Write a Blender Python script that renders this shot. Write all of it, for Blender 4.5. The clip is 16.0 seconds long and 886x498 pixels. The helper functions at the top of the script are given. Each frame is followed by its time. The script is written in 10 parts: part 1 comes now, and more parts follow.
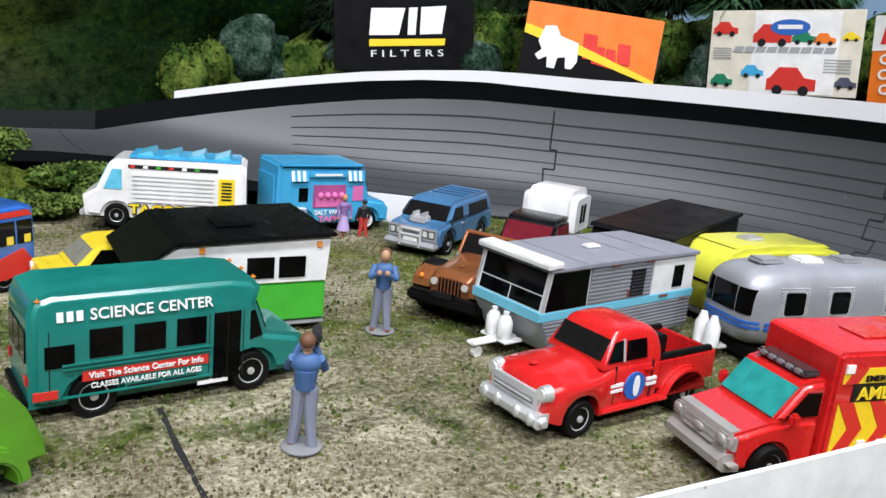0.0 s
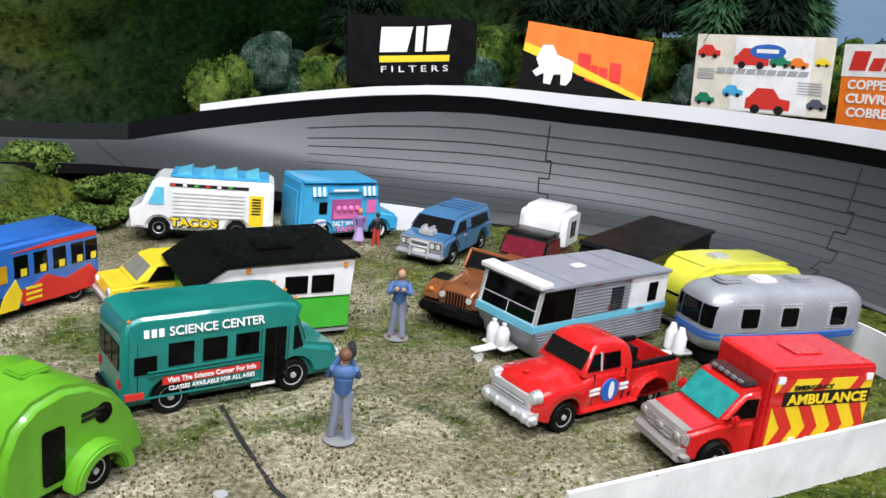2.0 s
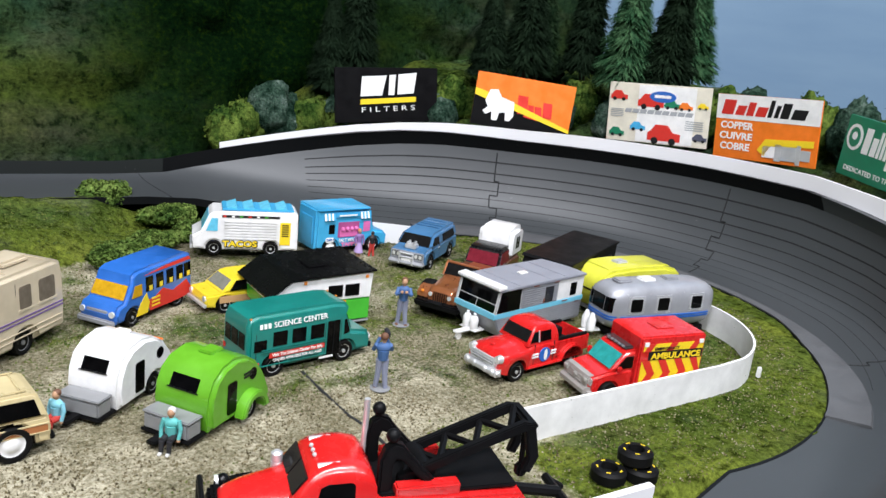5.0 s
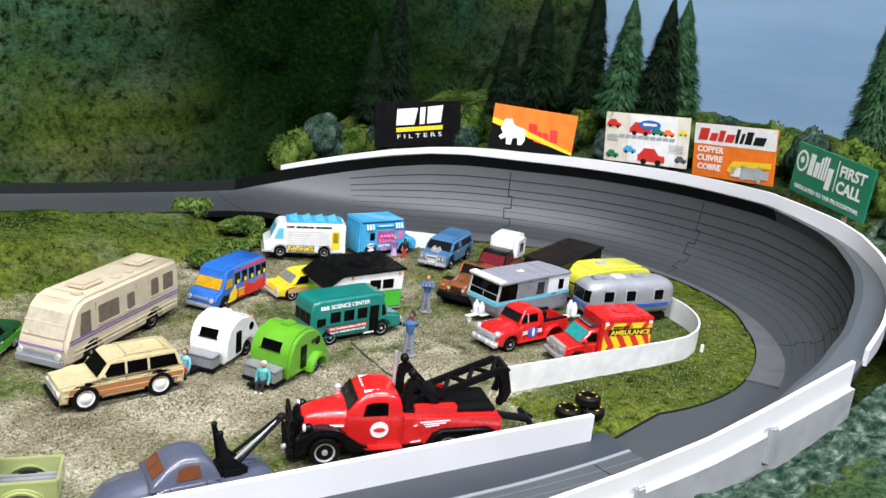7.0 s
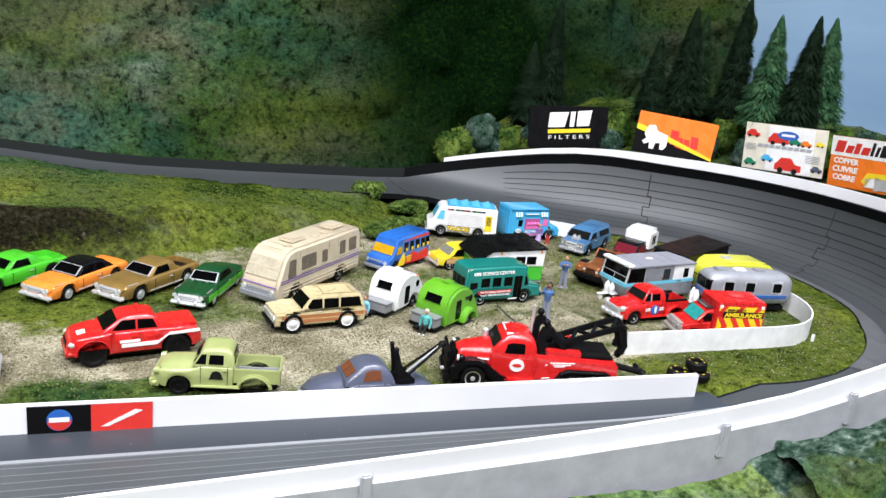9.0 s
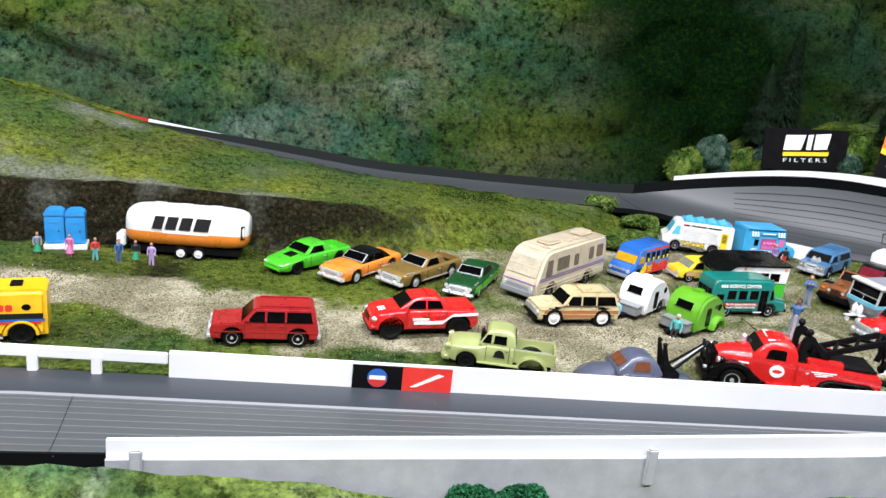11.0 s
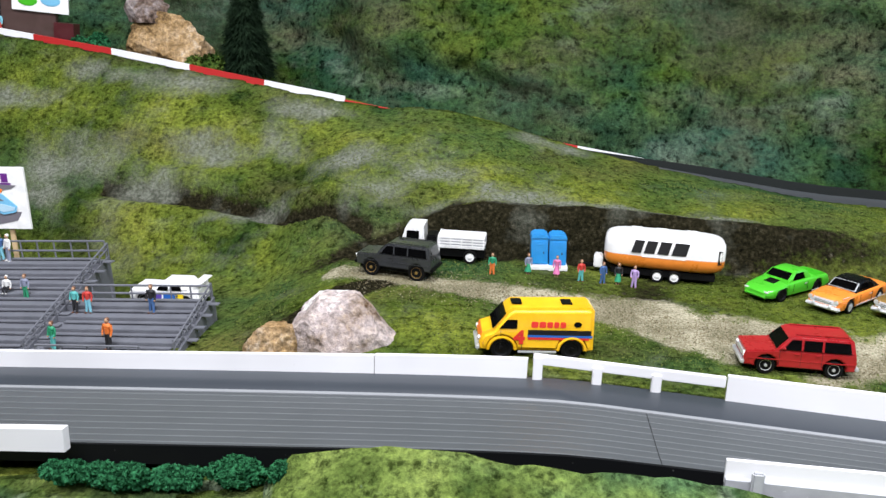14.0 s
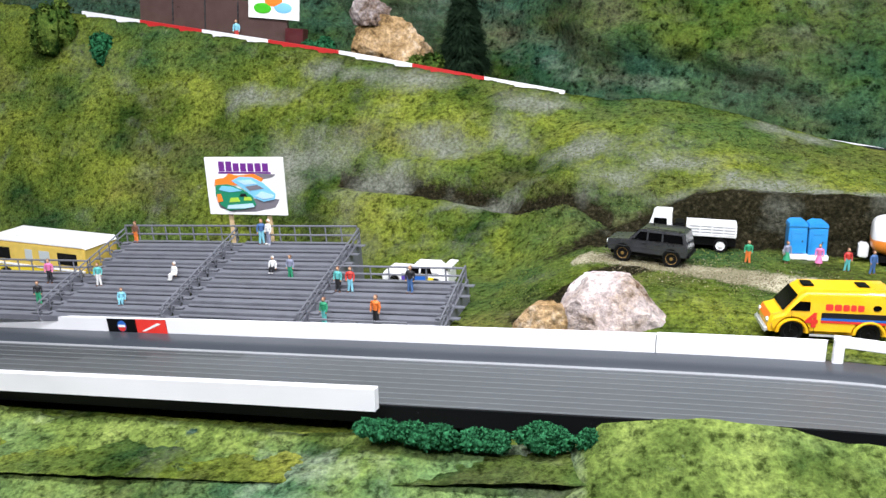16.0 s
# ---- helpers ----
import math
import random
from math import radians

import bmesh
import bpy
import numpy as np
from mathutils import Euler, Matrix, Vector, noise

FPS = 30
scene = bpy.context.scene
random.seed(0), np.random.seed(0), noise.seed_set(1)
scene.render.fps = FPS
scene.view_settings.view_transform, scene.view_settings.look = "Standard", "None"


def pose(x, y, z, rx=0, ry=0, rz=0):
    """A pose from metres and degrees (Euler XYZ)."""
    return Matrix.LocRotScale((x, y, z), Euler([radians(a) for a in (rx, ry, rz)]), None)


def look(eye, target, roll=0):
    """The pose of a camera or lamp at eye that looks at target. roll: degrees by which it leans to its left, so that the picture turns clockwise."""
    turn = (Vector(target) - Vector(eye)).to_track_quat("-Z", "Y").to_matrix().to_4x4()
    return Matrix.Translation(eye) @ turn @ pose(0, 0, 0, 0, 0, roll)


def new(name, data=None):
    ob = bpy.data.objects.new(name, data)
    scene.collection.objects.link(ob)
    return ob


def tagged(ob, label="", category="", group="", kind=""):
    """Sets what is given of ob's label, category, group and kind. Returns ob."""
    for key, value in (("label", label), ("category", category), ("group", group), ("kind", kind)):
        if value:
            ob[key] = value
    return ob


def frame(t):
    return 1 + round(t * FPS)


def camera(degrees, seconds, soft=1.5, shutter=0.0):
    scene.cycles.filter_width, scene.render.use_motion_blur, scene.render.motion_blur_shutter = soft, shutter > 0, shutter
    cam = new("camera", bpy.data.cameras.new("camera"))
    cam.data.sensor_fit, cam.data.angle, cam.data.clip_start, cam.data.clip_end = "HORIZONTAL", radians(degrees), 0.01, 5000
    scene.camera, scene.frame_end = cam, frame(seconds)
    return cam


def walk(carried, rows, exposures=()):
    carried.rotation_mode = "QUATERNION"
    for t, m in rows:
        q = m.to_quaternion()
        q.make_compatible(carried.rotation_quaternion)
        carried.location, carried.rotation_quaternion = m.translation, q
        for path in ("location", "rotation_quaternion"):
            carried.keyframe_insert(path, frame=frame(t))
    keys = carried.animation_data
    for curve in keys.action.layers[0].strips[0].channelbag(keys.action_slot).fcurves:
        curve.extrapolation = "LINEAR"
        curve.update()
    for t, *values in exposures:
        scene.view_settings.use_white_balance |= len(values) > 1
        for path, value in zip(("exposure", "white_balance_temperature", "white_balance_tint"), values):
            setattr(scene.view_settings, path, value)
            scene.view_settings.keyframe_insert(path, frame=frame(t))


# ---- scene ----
cam = camera(56.5, 16.0)
METRES, EYE, TILT, LEAN, TURN = 0.77, 0.0945, -2.14, 0.93, -36.4
ROWS = [
    (0.0, 0.0, 0.0, 0.0, 1.4, -12.0, -6.63),
    (0.5, -0.0002, -0.0044, 0.0069, 1.24, -12.49, -6.68),
    (1.0, -0.0055, -0.0154, 0.0122, 1.21, -12.82, -6.77),
    (1.5, -0.009, -0.0327, 0.0201, 1.27, -13.12, -6.9),
    (2.0, -0.0078, -0.0537, 0.03, 1.31, -13.31, -7.24),
    (2.5, -0.0105, -0.0806, 0.0418, 0.94, -13.48, -7.4),
    (3.0, -0.0179, -0.107, 0.0489, -0.63, -13.5, -7.89),
    (5.5, -0.0512, -0.2824, 0.1049, -3.17, -13.92, -7.0),
    (6.0, -0.0524, -0.3331, 0.1169, -3.01, -13.96, -6.68),
    (6.5, -0.0468, -0.3775, 0.1255, -2.84, -13.61, -6.79),
    (7.0, -0.0389, -0.4127, 0.1367, -0.37, -13.89, -6.53),
    (7.5, -0.0333, -0.4438, 0.145, 2.68, -14.32, -6.49),
    (8.0, -0.0275, -0.4771, 0.1468, 4.82, -14.7, -6.89),
    (10.5, -0.0667, -0.6182, 0.1395, 20.23, -14.9, -8.06),
    (11.0, -0.0858, -0.6284, 0.1301, 23.11, -15.03, -7.82),
    (11.5, -0.1125, -0.6415, 0.1244, 26.42, -14.96, -7.4),
    (12.0, -0.1423, -0.6607, 0.1205, 29.25, -15.2, -6.99),
    (12.5, -0.1742, -0.6847, 0.1169, 32.85, -15.59, -6.41),
    (13.0, -0.2055, -0.7108, 0.1187, 36.0, -15.82, -5.61),
    (13.5, -0.2276, -0.7275, 0.1215, 38.83, -15.62, -4.75),
    (14.0, -0.2463, -0.7462, 0.1171, 42.11, -15.57, -3.89),
    (14.5, -0.266, -0.7693, 0.112, 45.09, -15.29, -3.23),
    (15.0, -0.2806, -0.795, 0.1006, 47.81, -15.35, -2.84),
    (15.5, -0.2966, -0.8164, 0.097, 49.92, -15.42, -2.45),
    (16.0, -0.31, -0.8345, 0.0871, 52.02, -15.3, -2.02),
]
walk(cam, [(t, pose(0, 0, EYE, TILT, LEAN, TURN) @ pose(METRES * x, METRES * y, METRES * z, 90 + pitch, roll, yaw)) for t, x, y, z, yaw, pitch, roll in ROWS],
     exposures=[(0.0, -0.42), (3.0, -0.36), (5.5, -0.32), (7.0, -0.22), (10.0, -0.14), (12.0, -0.10), (13.0, -0.24), (14.5, -0.20), (15.3, 0.05), (16.0, 0.12)])


# ---------------------------------------------------------------- light of the room
world = bpy.data.worlds.new("world")
scene.world = world
world.use_nodes = True
world.node_tree.nodes["Background"].inputs["Color"].default_value = (0.9, 0.95, 1.0, 1)
world.node_tree.nodes["Background"].inputs["Strength"].default_value = 0.004


def area_lamp(x, y, z, sx, sy, watts, tx, ty, color=(0.97, 0.98, 1.05)):
    d = bpy.data.lights.new("area_light", "AREA")
    d.shape, d.size, d.size_y, d.energy, d.color = "RECTANGLE", sx, sy, watts, color
    ob = new("area_light", d)
    ob.matrix_basis = look((x, y, z), (tx, ty, 0))
    return ob


# two ceiling tubes above the layout, out of view
area_lamp(0.10, -0.22, 1.30, 1.0, 0.10, 27.0, 0.10, 0.12)
area_lamp(-0.95, -0.22, 1.30, 1.0, 0.10, 27.0, -0.9, 0.12)
# front fill, added to brighten upright faces; stands for no known fixture
area_lamp(-0.40, -1.15, 1.25, 1.8, 0.10, 40.0, -0.4, 0.20)

# ---------------------------------------------------------------- helpers of this scene (lengths in centimetres)
CM = 0.01
ID = Matrix.Identity(4)


def thing(name, label, category, x=0, y=0, z=0, yaw=0, pitch=0, roll=0, group="", kind=""):
    """An empty at a thing's base."""
    ob = new(name)
    ob.empty_display_size = 0.02
    ob.matrix_basis = pose(x * CM, y * CM, z * CM, roll, pitch, yaw)
    return tagged(ob, label, category, group, kind)


def finish(bm, sharp=35.0):
    bmesh.ops.recalc_face_normals(bm, faces=bm.faces)
    for f in bm.faces:
        f.smooth = True
    for e in bm.edges:
        e.smooth = not (len(e.link_faces) == 2 and e.calc_face_angle(0) > radians(sharp))


def mesh_of(name, bm, mats, sharp=35.0):
    bmesh.ops.scale(bm, vec=(CM, CM, CM), verts=bm.verts)
    finish(bm, sharp)
    me = bpy.data.meshes.new(name)
    bm.to_mesh(me)
    bm.free()
    for m in mats if isinstance(mats, (list, tuple)) else [mats]:
        me.materials.append(m)
    return me


def part(name, bm, mats, parent=None, label="", at=None, sharp=35.0):
    """Links a bmesh (in cm) as one mesh object under parent."""
    ob = new(name, mesh_of(name, bm, mats, sharp))
    if at is not None:
        m = at.copy()
        m.translation = m.translation * CM
        ob.matrix_basis = m
    ob.parent = parent
    if label:
        ob["label"] = label
    return ob


def again(ob, parent, at):
    """A further part on the same mesh."""
    o = new(ob.name.split(".")[0], ob.data)
    m = at.copy()
    m.translation = m.translation * CM
    o.matrix_basis = m
    o.parent = parent
    return o


def bevel(bm, width, segments=2, edges=None):
    if width > 0:
        bmesh.ops.bevel(bm, geom=list(edges or bm.edges), offset=width, segments=segments, affect="EDGES", clamp_overlap=True)
    return bm


def box(cx, cy, cz, sx, sy, sz, bev=0.0, bm=None, rot=None):
    own = bm is None
    bm = bm or bmesh.new()
    tmp = bmesh.new()
    bmesh.ops.create_cube(tmp, size=1)
    bmesh.ops.scale(tmp, vec=(sx, sy, sz), verts=tmp.verts)
    bevel(tmp, bev)
    m = Matrix.Translation((cx, cy, cz)) @ (rot or ID)
    bmesh.ops.transform(tmp, matrix=m, verts=tmp.verts)
    return tmp if own else merge(bm, tmp)


def merge(bm, other):
    me = bpy.data.meshes.new("tmp")
    other.to_mesh(me)
    other.free()
    bm.from_mesh(me)
    bpy.data.meshes.remove(me)
    return bm


def slab(corners, thick, bm=None, bev=0.0):
    """A plate: polygon corners (3D) pushed back by thick against its normal."""
    bm = bm or bmesh.new()
    tmp = bmesh.new()
    pts = [Vector(c) for c in corners]
    n = Vector((0, 0, 0))
    for i in range(len(pts)):
        n += (pts[i] - pts[0]).cross(pts[(i + 1) % len(pts)] - pts[0])
    n.normalize()
    a = [tmp.verts.new(p) for p in pts]
    b = [tmp.verts.new(p - n * thick) for p in pts]
    tmp.faces.new(a)
    tmp.faces.new(b[::-1])
    for i in range(len(pts)):
        j = (i + 1) % len(pts)
        tmp.faces.new((a[j], a[i], b[i], b[j]))
    bevel(tmp, bev)
    return merge(bm, tmp)


def rod(a, b, r, bm=None, seg=8, r2=None):
    bm = bm or bmesh.new()
    a, b = Vector(a), Vector(b)
    m = Matrix.Translation((a + b) / 2) @ (b - a).to_track_quat("Z", "Y").to_matrix().to_4x4()
    bmesh.ops.create_cone(bm, cap_ends=True, segments=seg, radius1=r, radius2=r if r2 is None else r2, depth=(b - a).length, matrix=m)
    return bm


def ball(c, r, bm=None, seg=10, s=(1, 1, 1)):
    bm = bm or bmesh.new()
    m = Matrix.Translation(c) @ Matrix.Diagonal((*s, 1))
    bmesh.ops.create_uvsphere(bm, u_segments=seg, v_segments=max(5, seg * 2 // 3), radius=r, matrix=m)
    return bm


def lathe(profile, seg=24, bm=None, axis="Y"):
    """Turns (radius, offset) pairs about an axis."""
    bm = bm or bmesh.new()
    rings = []
    for r, h in profile:
        ring = []
        for k in range(seg):
            a = 2 * math.pi * k / seg
            p = (r * math.cos(a), h, r * math.sin(a)) if axis == "Y" else (r * math.cos(a), r * math.sin(a), h)
            ring.append(bm.verts.new(p))
        rings.append(ring)
    for A, B in zip(rings, rings[1:]):
        for k in range(seg):
            j = (k + 1) % seg
            bm.faces.new((A[k], A[j], B[j], B[k]))
    bm.faces.new(rings[0][::-1])
    bm.faces.new(rings[-1])
    return bm


def extruded(poly, y0, y1, bev=0.12, xs=(), zs=(), warp=None, seg=2):
    """A side outline in (x, z) given thickness from y0 to y1, with rounded rims, then shaped by warp(x, y, z)."""
    bm = bmesh.new()
    a = [bm.verts.new((x, y0, z)) for x, z in poly]
    b = [bm.verts.new((x, y1, z)) for x, z in poly]
    bm.faces.new(a)
    bm.faces.new(b[::-1])
    n = len(poly)
    for i in range(n):
        bm.faces.new((a[(i + 1) % n], a[i], b[i], b[(i + 1) % n]))
    bmesh.ops.recalc_face_normals(bm, faces=bm.faces)
    if bev:
        rim = [e for e in bm.edges if abs(e.verts[0].co.y - e.verts[1].co.y) < 1e-6]
        bevel(bm, bev, seg, rim)
    for v in xs:
        bmesh.ops.bisect_plane(bm, geom=bm.verts[:] + bm.edges[:] + bm.faces[:], plane_co=(v, 0, 0), plane_no=(1, 0, 0))
    for v in zs:
        bmesh.ops.bisect_plane(bm, geom=bm.verts[:] + bm.edges[:] + bm.faces[:], plane_co=(0, 0, v), plane_no=(0, 0, 1))
    if warp:
        for v in bm.verts:
            v.co = Vector(warp(*v.co))
    return bm


def loft(rows):
    """A smooth shell through cross-sections: each row is (x, half outline from the lower rim up to the middle line)."""
    bm = bmesh.new()
    rings = []
    for x, half in rows:
        pts = [(y, z) for y, z in half] + [(-y, z) for y, z in half[-2::-1]]
        rings.append([bm.verts.new((x, y, z)) for y, z in pts])
    n = len(rings[0])
    for A, B in zip(rings, rings[1:]):
        for k in range(n):
            j = (k + 1) % n
            bm.faces.new((A[k], A[j], B[j], B[k]))
    bm.faces.new(rings[0][::-1])
    bm.faces.new(rings[-1])
    return bm


def arch_low(x, zbot, arches, zc, ra):
    """Height of a body's lower rim, raised over each wheel."""
    z = zbot
    for xc in arches:
        d = ra * ra - (x - xc) ** 2
        if d > 0:
            z = max(z, zc + math.sqrt(d))
    return z


def steps(x0, x1, arches=(), ra=0.7, n=24):
    """Places along a body, close together at the rims of the wheel arches."""
    xs = [x0 + (x1 - x0) * k / n for k in range(n + 1)]
    for xc in arches:
        for k in range(-8, 9):
            q = xc + ra * math.sin(k * math.pi / 16)
            if min(x0, x1) < q < max(x0, x1):
                xs.append(q)
    xs = sorted(set(round(v, 3) for v in xs), reverse=True)
    return xs


def superquad(L, W, H, cz, ex=4.0, ey=4.0, n=28, flat=None):
    """A rounded shell: a ball pressed towards a box, centred at height cz."""
    bm = bmesh.new()
    bmesh.ops.create_uvsphere(bm, u_segments=n * 2, v_segments=n, radius=1)
    for v in bm.verts:
        x, y, z = v.co
        k = (abs(x) ** ex + abs(y) ** ey + abs(z) ** ey) ** (-1.0 / ex) if ex == ey else None
        if k is None:
            q = (abs(y) ** ey + abs(z) ** ey) ** (ex / ey)
            k = (abs(x) ** ex + q) ** (-1.0 / ex)
        v.co = Vector((x * k * L / 2, y * k * W / 2, cz + z * k * H / 2))
        if flat is not None and v.co.z < flat:
            v.co.z = flat
    return bm


def text(s, size, m, mat, parent, name="lettering", bold=0.0, width=None, label=""):
    """Words in the built-in font as a thin mesh; m: x reads on, y is up, z faces out (cm)."""
    cu = bpy.data.curves.new("font", "FONT")
    cu.body, cu.size, cu.align_x, cu.align_y = s, size, "CENTER", "CENTER"
    cu.extrude, cu.offset, cu.resolution_u = 0.012, bold * size, 3
    tmp = bpy.data.objects.new("font", cu)
    me = bpy.data.meshes.new_from_object(tmp)
    bpy.data.objects.remove(tmp)
    bpy.data.curves.remove(cu)
    xs = [v.co.x for v in me.vertices]
    k = width / (max(xs) - min(xs)) if width else 1.0
    q = Matrix.Diagonal((CM * k, CM, CM, 1))
    me.transform(q)
    me.materials.clear()
    me.materials.append(mat)
    ob = new(name, me)
    mm = m.copy()
    mm.translation = mm.translation * CM
    ob.matrix_basis = mm
    ob.parent = parent
    if label:
        ob["label"] = label
    return ob


def facing(o, right, up):
    """A frame for writing: origin o, reading direction and up."""
    r, u = Vector(right).normalized(), Vector(up)
    n = r.cross(u).normalized()
    u = n.cross(r)
    m = Matrix((r, u, n)).transposed().to_4x4()
    m.translation = o
    return m


def plate(parent, m, u, v, w, h, mat, name="panel", t=0.02, skew=0.0, pts=None, label=""):
    """A thin plate in the frame m: centre (u, v), size (w, h) or an outline pts, facing out."""
    pts = pts or [(-w / 2, -h / 2), (w / 2, -h / 2), (w / 2 + skew, h / 2), (-w / 2 + skew, h / 2)]
    bm = slab([(u + a, v + b, t) for a, b in pts], t)
    return part(name, bm, mat, parent, label, at=m)


def ring_pts(rx, ry, n=24, a0=0.0, a1=360.0):
    return [(rx * math.cos(radians(a0 + (a1 - a0) * k / n)), ry * math.sin(radians(a0 + (a1 - a0) * k / n))) for k in range(n)]


def interp(x, pts):
    return float(np.interp(x, [p[0] for p in pts], [p[1] for p in pts]))


# ---------------------------------------------------------------- materials
def nodes(name):
    m = bpy.data.materials.new(name)
    m.use_nodes = True
    nt = m.node_tree
    return m, nt, nt.nodes["Principled BSDF"]


def link(nt, a, b):
    nt.links.new(a, b)


def coords(nt, scale, obj=True):
    tc = nt.nodes.new("ShaderNodeTexCoord")
    mp = nt.nodes.new("ShaderNodeMapping")
    mp.inputs["Scale"].default_value = (scale, scale, scale) if not isinstance(scale, tuple) else scale
    link(nt, tc.outputs["Object"], mp.inputs["Vector"])
    return mp.outputs["Vector"]


def noise_tex(nt, vec, scale, detail=5.0, rough=0.6):
    n = nt.nodes.new("ShaderNodeTexNoise")
    n.inputs["Scale"].default_value, n.inputs["Detail"].default_value, n.inputs["Roughness"].default_value = scale, detail, rough
    link(nt, vec, n.inputs["Vector"])
    return n.outputs["Fac"]


def ramp(nt, fac, stops):
    r = nt.nodes.new("ShaderNodeValToRGB")
    els = r.color_ramp.elements
    while len(els) < len(stops):
        els.new(0.5)
    for e, (p, c) in zip(els, stops):
        e.position, e.color = p, (*c, 1) if len(c) == 3 else c
    link(nt, fac, r.inputs["Fac"])
    return r.outputs["Color"]


def mix(nt, fac, a, b, mode="MIX"):
    n = nt.nodes.new("ShaderNodeMix")
    n.data_type, n.blend_type = "RGBA", mode
    for sock, v in ((n.inputs[0], fac), (n.inputs[6], a), (n.inputs[7], b)):
        if isinstance(v, (int, float)):
            sock.default_value = v
        elif isinstance(v, tuple):
            sock.default_value = (*v, 1)
        else:
            link(nt, v, sock)
    return n.outputs[2]


def bump(nt, bsdf, height, strength, dist):
    b = nt.nodes.new("ShaderNodeBump")
    b.inputs["Strength"].default_value, b.inputs["Distance"].default_value = strength, dist
    link(nt, height, b.inputs["Height"])
    link(nt, b.outputs["Normal"], bsdf.inputs["Normal"])


def paint(name, c, rough=0.28, metal=0.0, coat=0.4, dust=0.10, grain=0.0, chips=None, spec=0.5):
    """Enamel or moulded plastic: slightly uneven, with dust and small scuffs."""
    m, nt, b = nodes(name)
    v = coords(nt, 1.0)
    big = noise_tex(nt, v, 90.0, 4.0)
    fine = noise_tex(nt, v, 900.0, 3.0)
    dark = tuple(x * 0.86 for x in c)
    lite = tuple(min(1.0, x * 1.06 + 0.010 * max(c)) for x in c)
    dust = dust * (0.08 + 0.92 * max(c))
    col = ramp(nt, big, [(0.3, dark), (0.7, lite)])
    col = mix(nt, ramp(nt, fine, [(0.62, (0, 0, 0)), (0.8, (dust, dust, dust))]), col, (0.55, 0.53, 0.48))
    if chips:
        scr = noise_tex(nt, coords(nt, (1.0, 1.0, 2.5)), 260.0, 6.0, 0.7)
        col = mix(nt, ramp(nt, scr, [(0.66, (0, 0, 0)), (0.71, (1, 1, 1))]), col, chips)
    link(nt, col, b.inputs["Base Color"])
    link(nt, ramp(nt, big, [(0.2, (rough * 0.8,) * 3), (0.8, (min(1, rough * 1.5 + 0.03),) * 3)]), b.inputs["Roughness"])
    b.inputs["Metallic"].default_value = metal
    b.inputs["Specular IOR Level"].default_value = spec
    b.inputs["Coat Weight"].default_value, b.inputs["Coat Roughness"].default_value = min(1.0, coat * 1.6), 0.07
    bump(nt, b, fine, 0.06 + grain, 0.0003)
    return m


def plastic(name, c, rough, relief=0.05, spec=0.5):
    """Even moulded plastic with a fine satin grain and faint dust."""
    m, nt, b = nodes(name)
    v = coords(nt, 1.0)
    fine = noise_tex(nt, v, 1400.0, 3.0)
    soft = noise_tex(nt, v, 7.0, 3.0)
    col = ramp(nt, soft, [(0.35, tuple(x * 0.92 for x in c)), (0.65, tuple(x * 1.06 for x in c))])
    spots = noise_tex(nt, v, 420.0, 2.0)
    col = mix(nt, ramp(nt, spots, [(0.74, (0, 0, 0)), (0.82, (0.25, 0.25, 0.25))]), col, (0.4, 0.4, 0.38))
    link(nt, col, b.inputs["Base Color"])
    b.inputs["Roughness"].default_value = rough
    b.inputs["Specular IOR Level"].default_value = spec
    bump(nt, b, fine, relief, 0.0002)
    return m


def flat_print(name, c, rough=0.5):
    """Printed or painted marking."""
    m, nt, b = nodes(name)
    f = noise_tex(nt, coords(nt, 1.0), 700.0, 4.0)
    link(nt, ramp(nt, f, [(0.3, tuple(x * 0.9 for x in c)), (0.7, c)]), b.inputs["Base Color"])
    b.inputs["Roughness"].default_value = rough
    return m


def turf(name, stops, patch=None, scale=26.0, fine=420.0, relief=0.0012, rough=0.95):
    """Ground foam and flock: patches of colour, coarse grain and relief."""
    m, nt, b = nodes(name)
    v = coords(nt, 1.0)
    big = noise_tex(nt, v, scale, 6.0, 0.62)
    mid = noise_tex(nt, v, scale * 5.5, 5.0, 0.65)
    fin = noise_tex(nt, v, fine, 4.0, 0.7)
    mth = nt.nodes.new("ShaderNodeMath")
    mth.operation = "MULTIPLY_ADD"
    link(nt, mid, mth.inputs[0])
    mth.inputs[1].default_value = 0.45
    link(nt, big, mth.inputs[2])
    col = ramp(nt, mth.outputs[0], stops)
    col = mix(nt, 1.0, col, ramp(nt, fin, [(0.28, (0.35, 0.36, 0.33)), (0.5, (0.95, 0.95, 0.95)), (0.72, (1.5, 1.5, 1.35))]), "MULTIPLY")
    link(nt, col, b.inputs["Base Color"])
    b.inputs["Roughness"].default_value = rough
    b.inputs["Specular IOR Level"].default_value = 0.0
    add = nt.nodes.new("ShaderNodeMath")
    link(nt, fin, add.inputs[0])
    link(nt, mid, add.inputs[1])
    bump(nt, b, add.outputs[0], 1.0, relief)
    return m


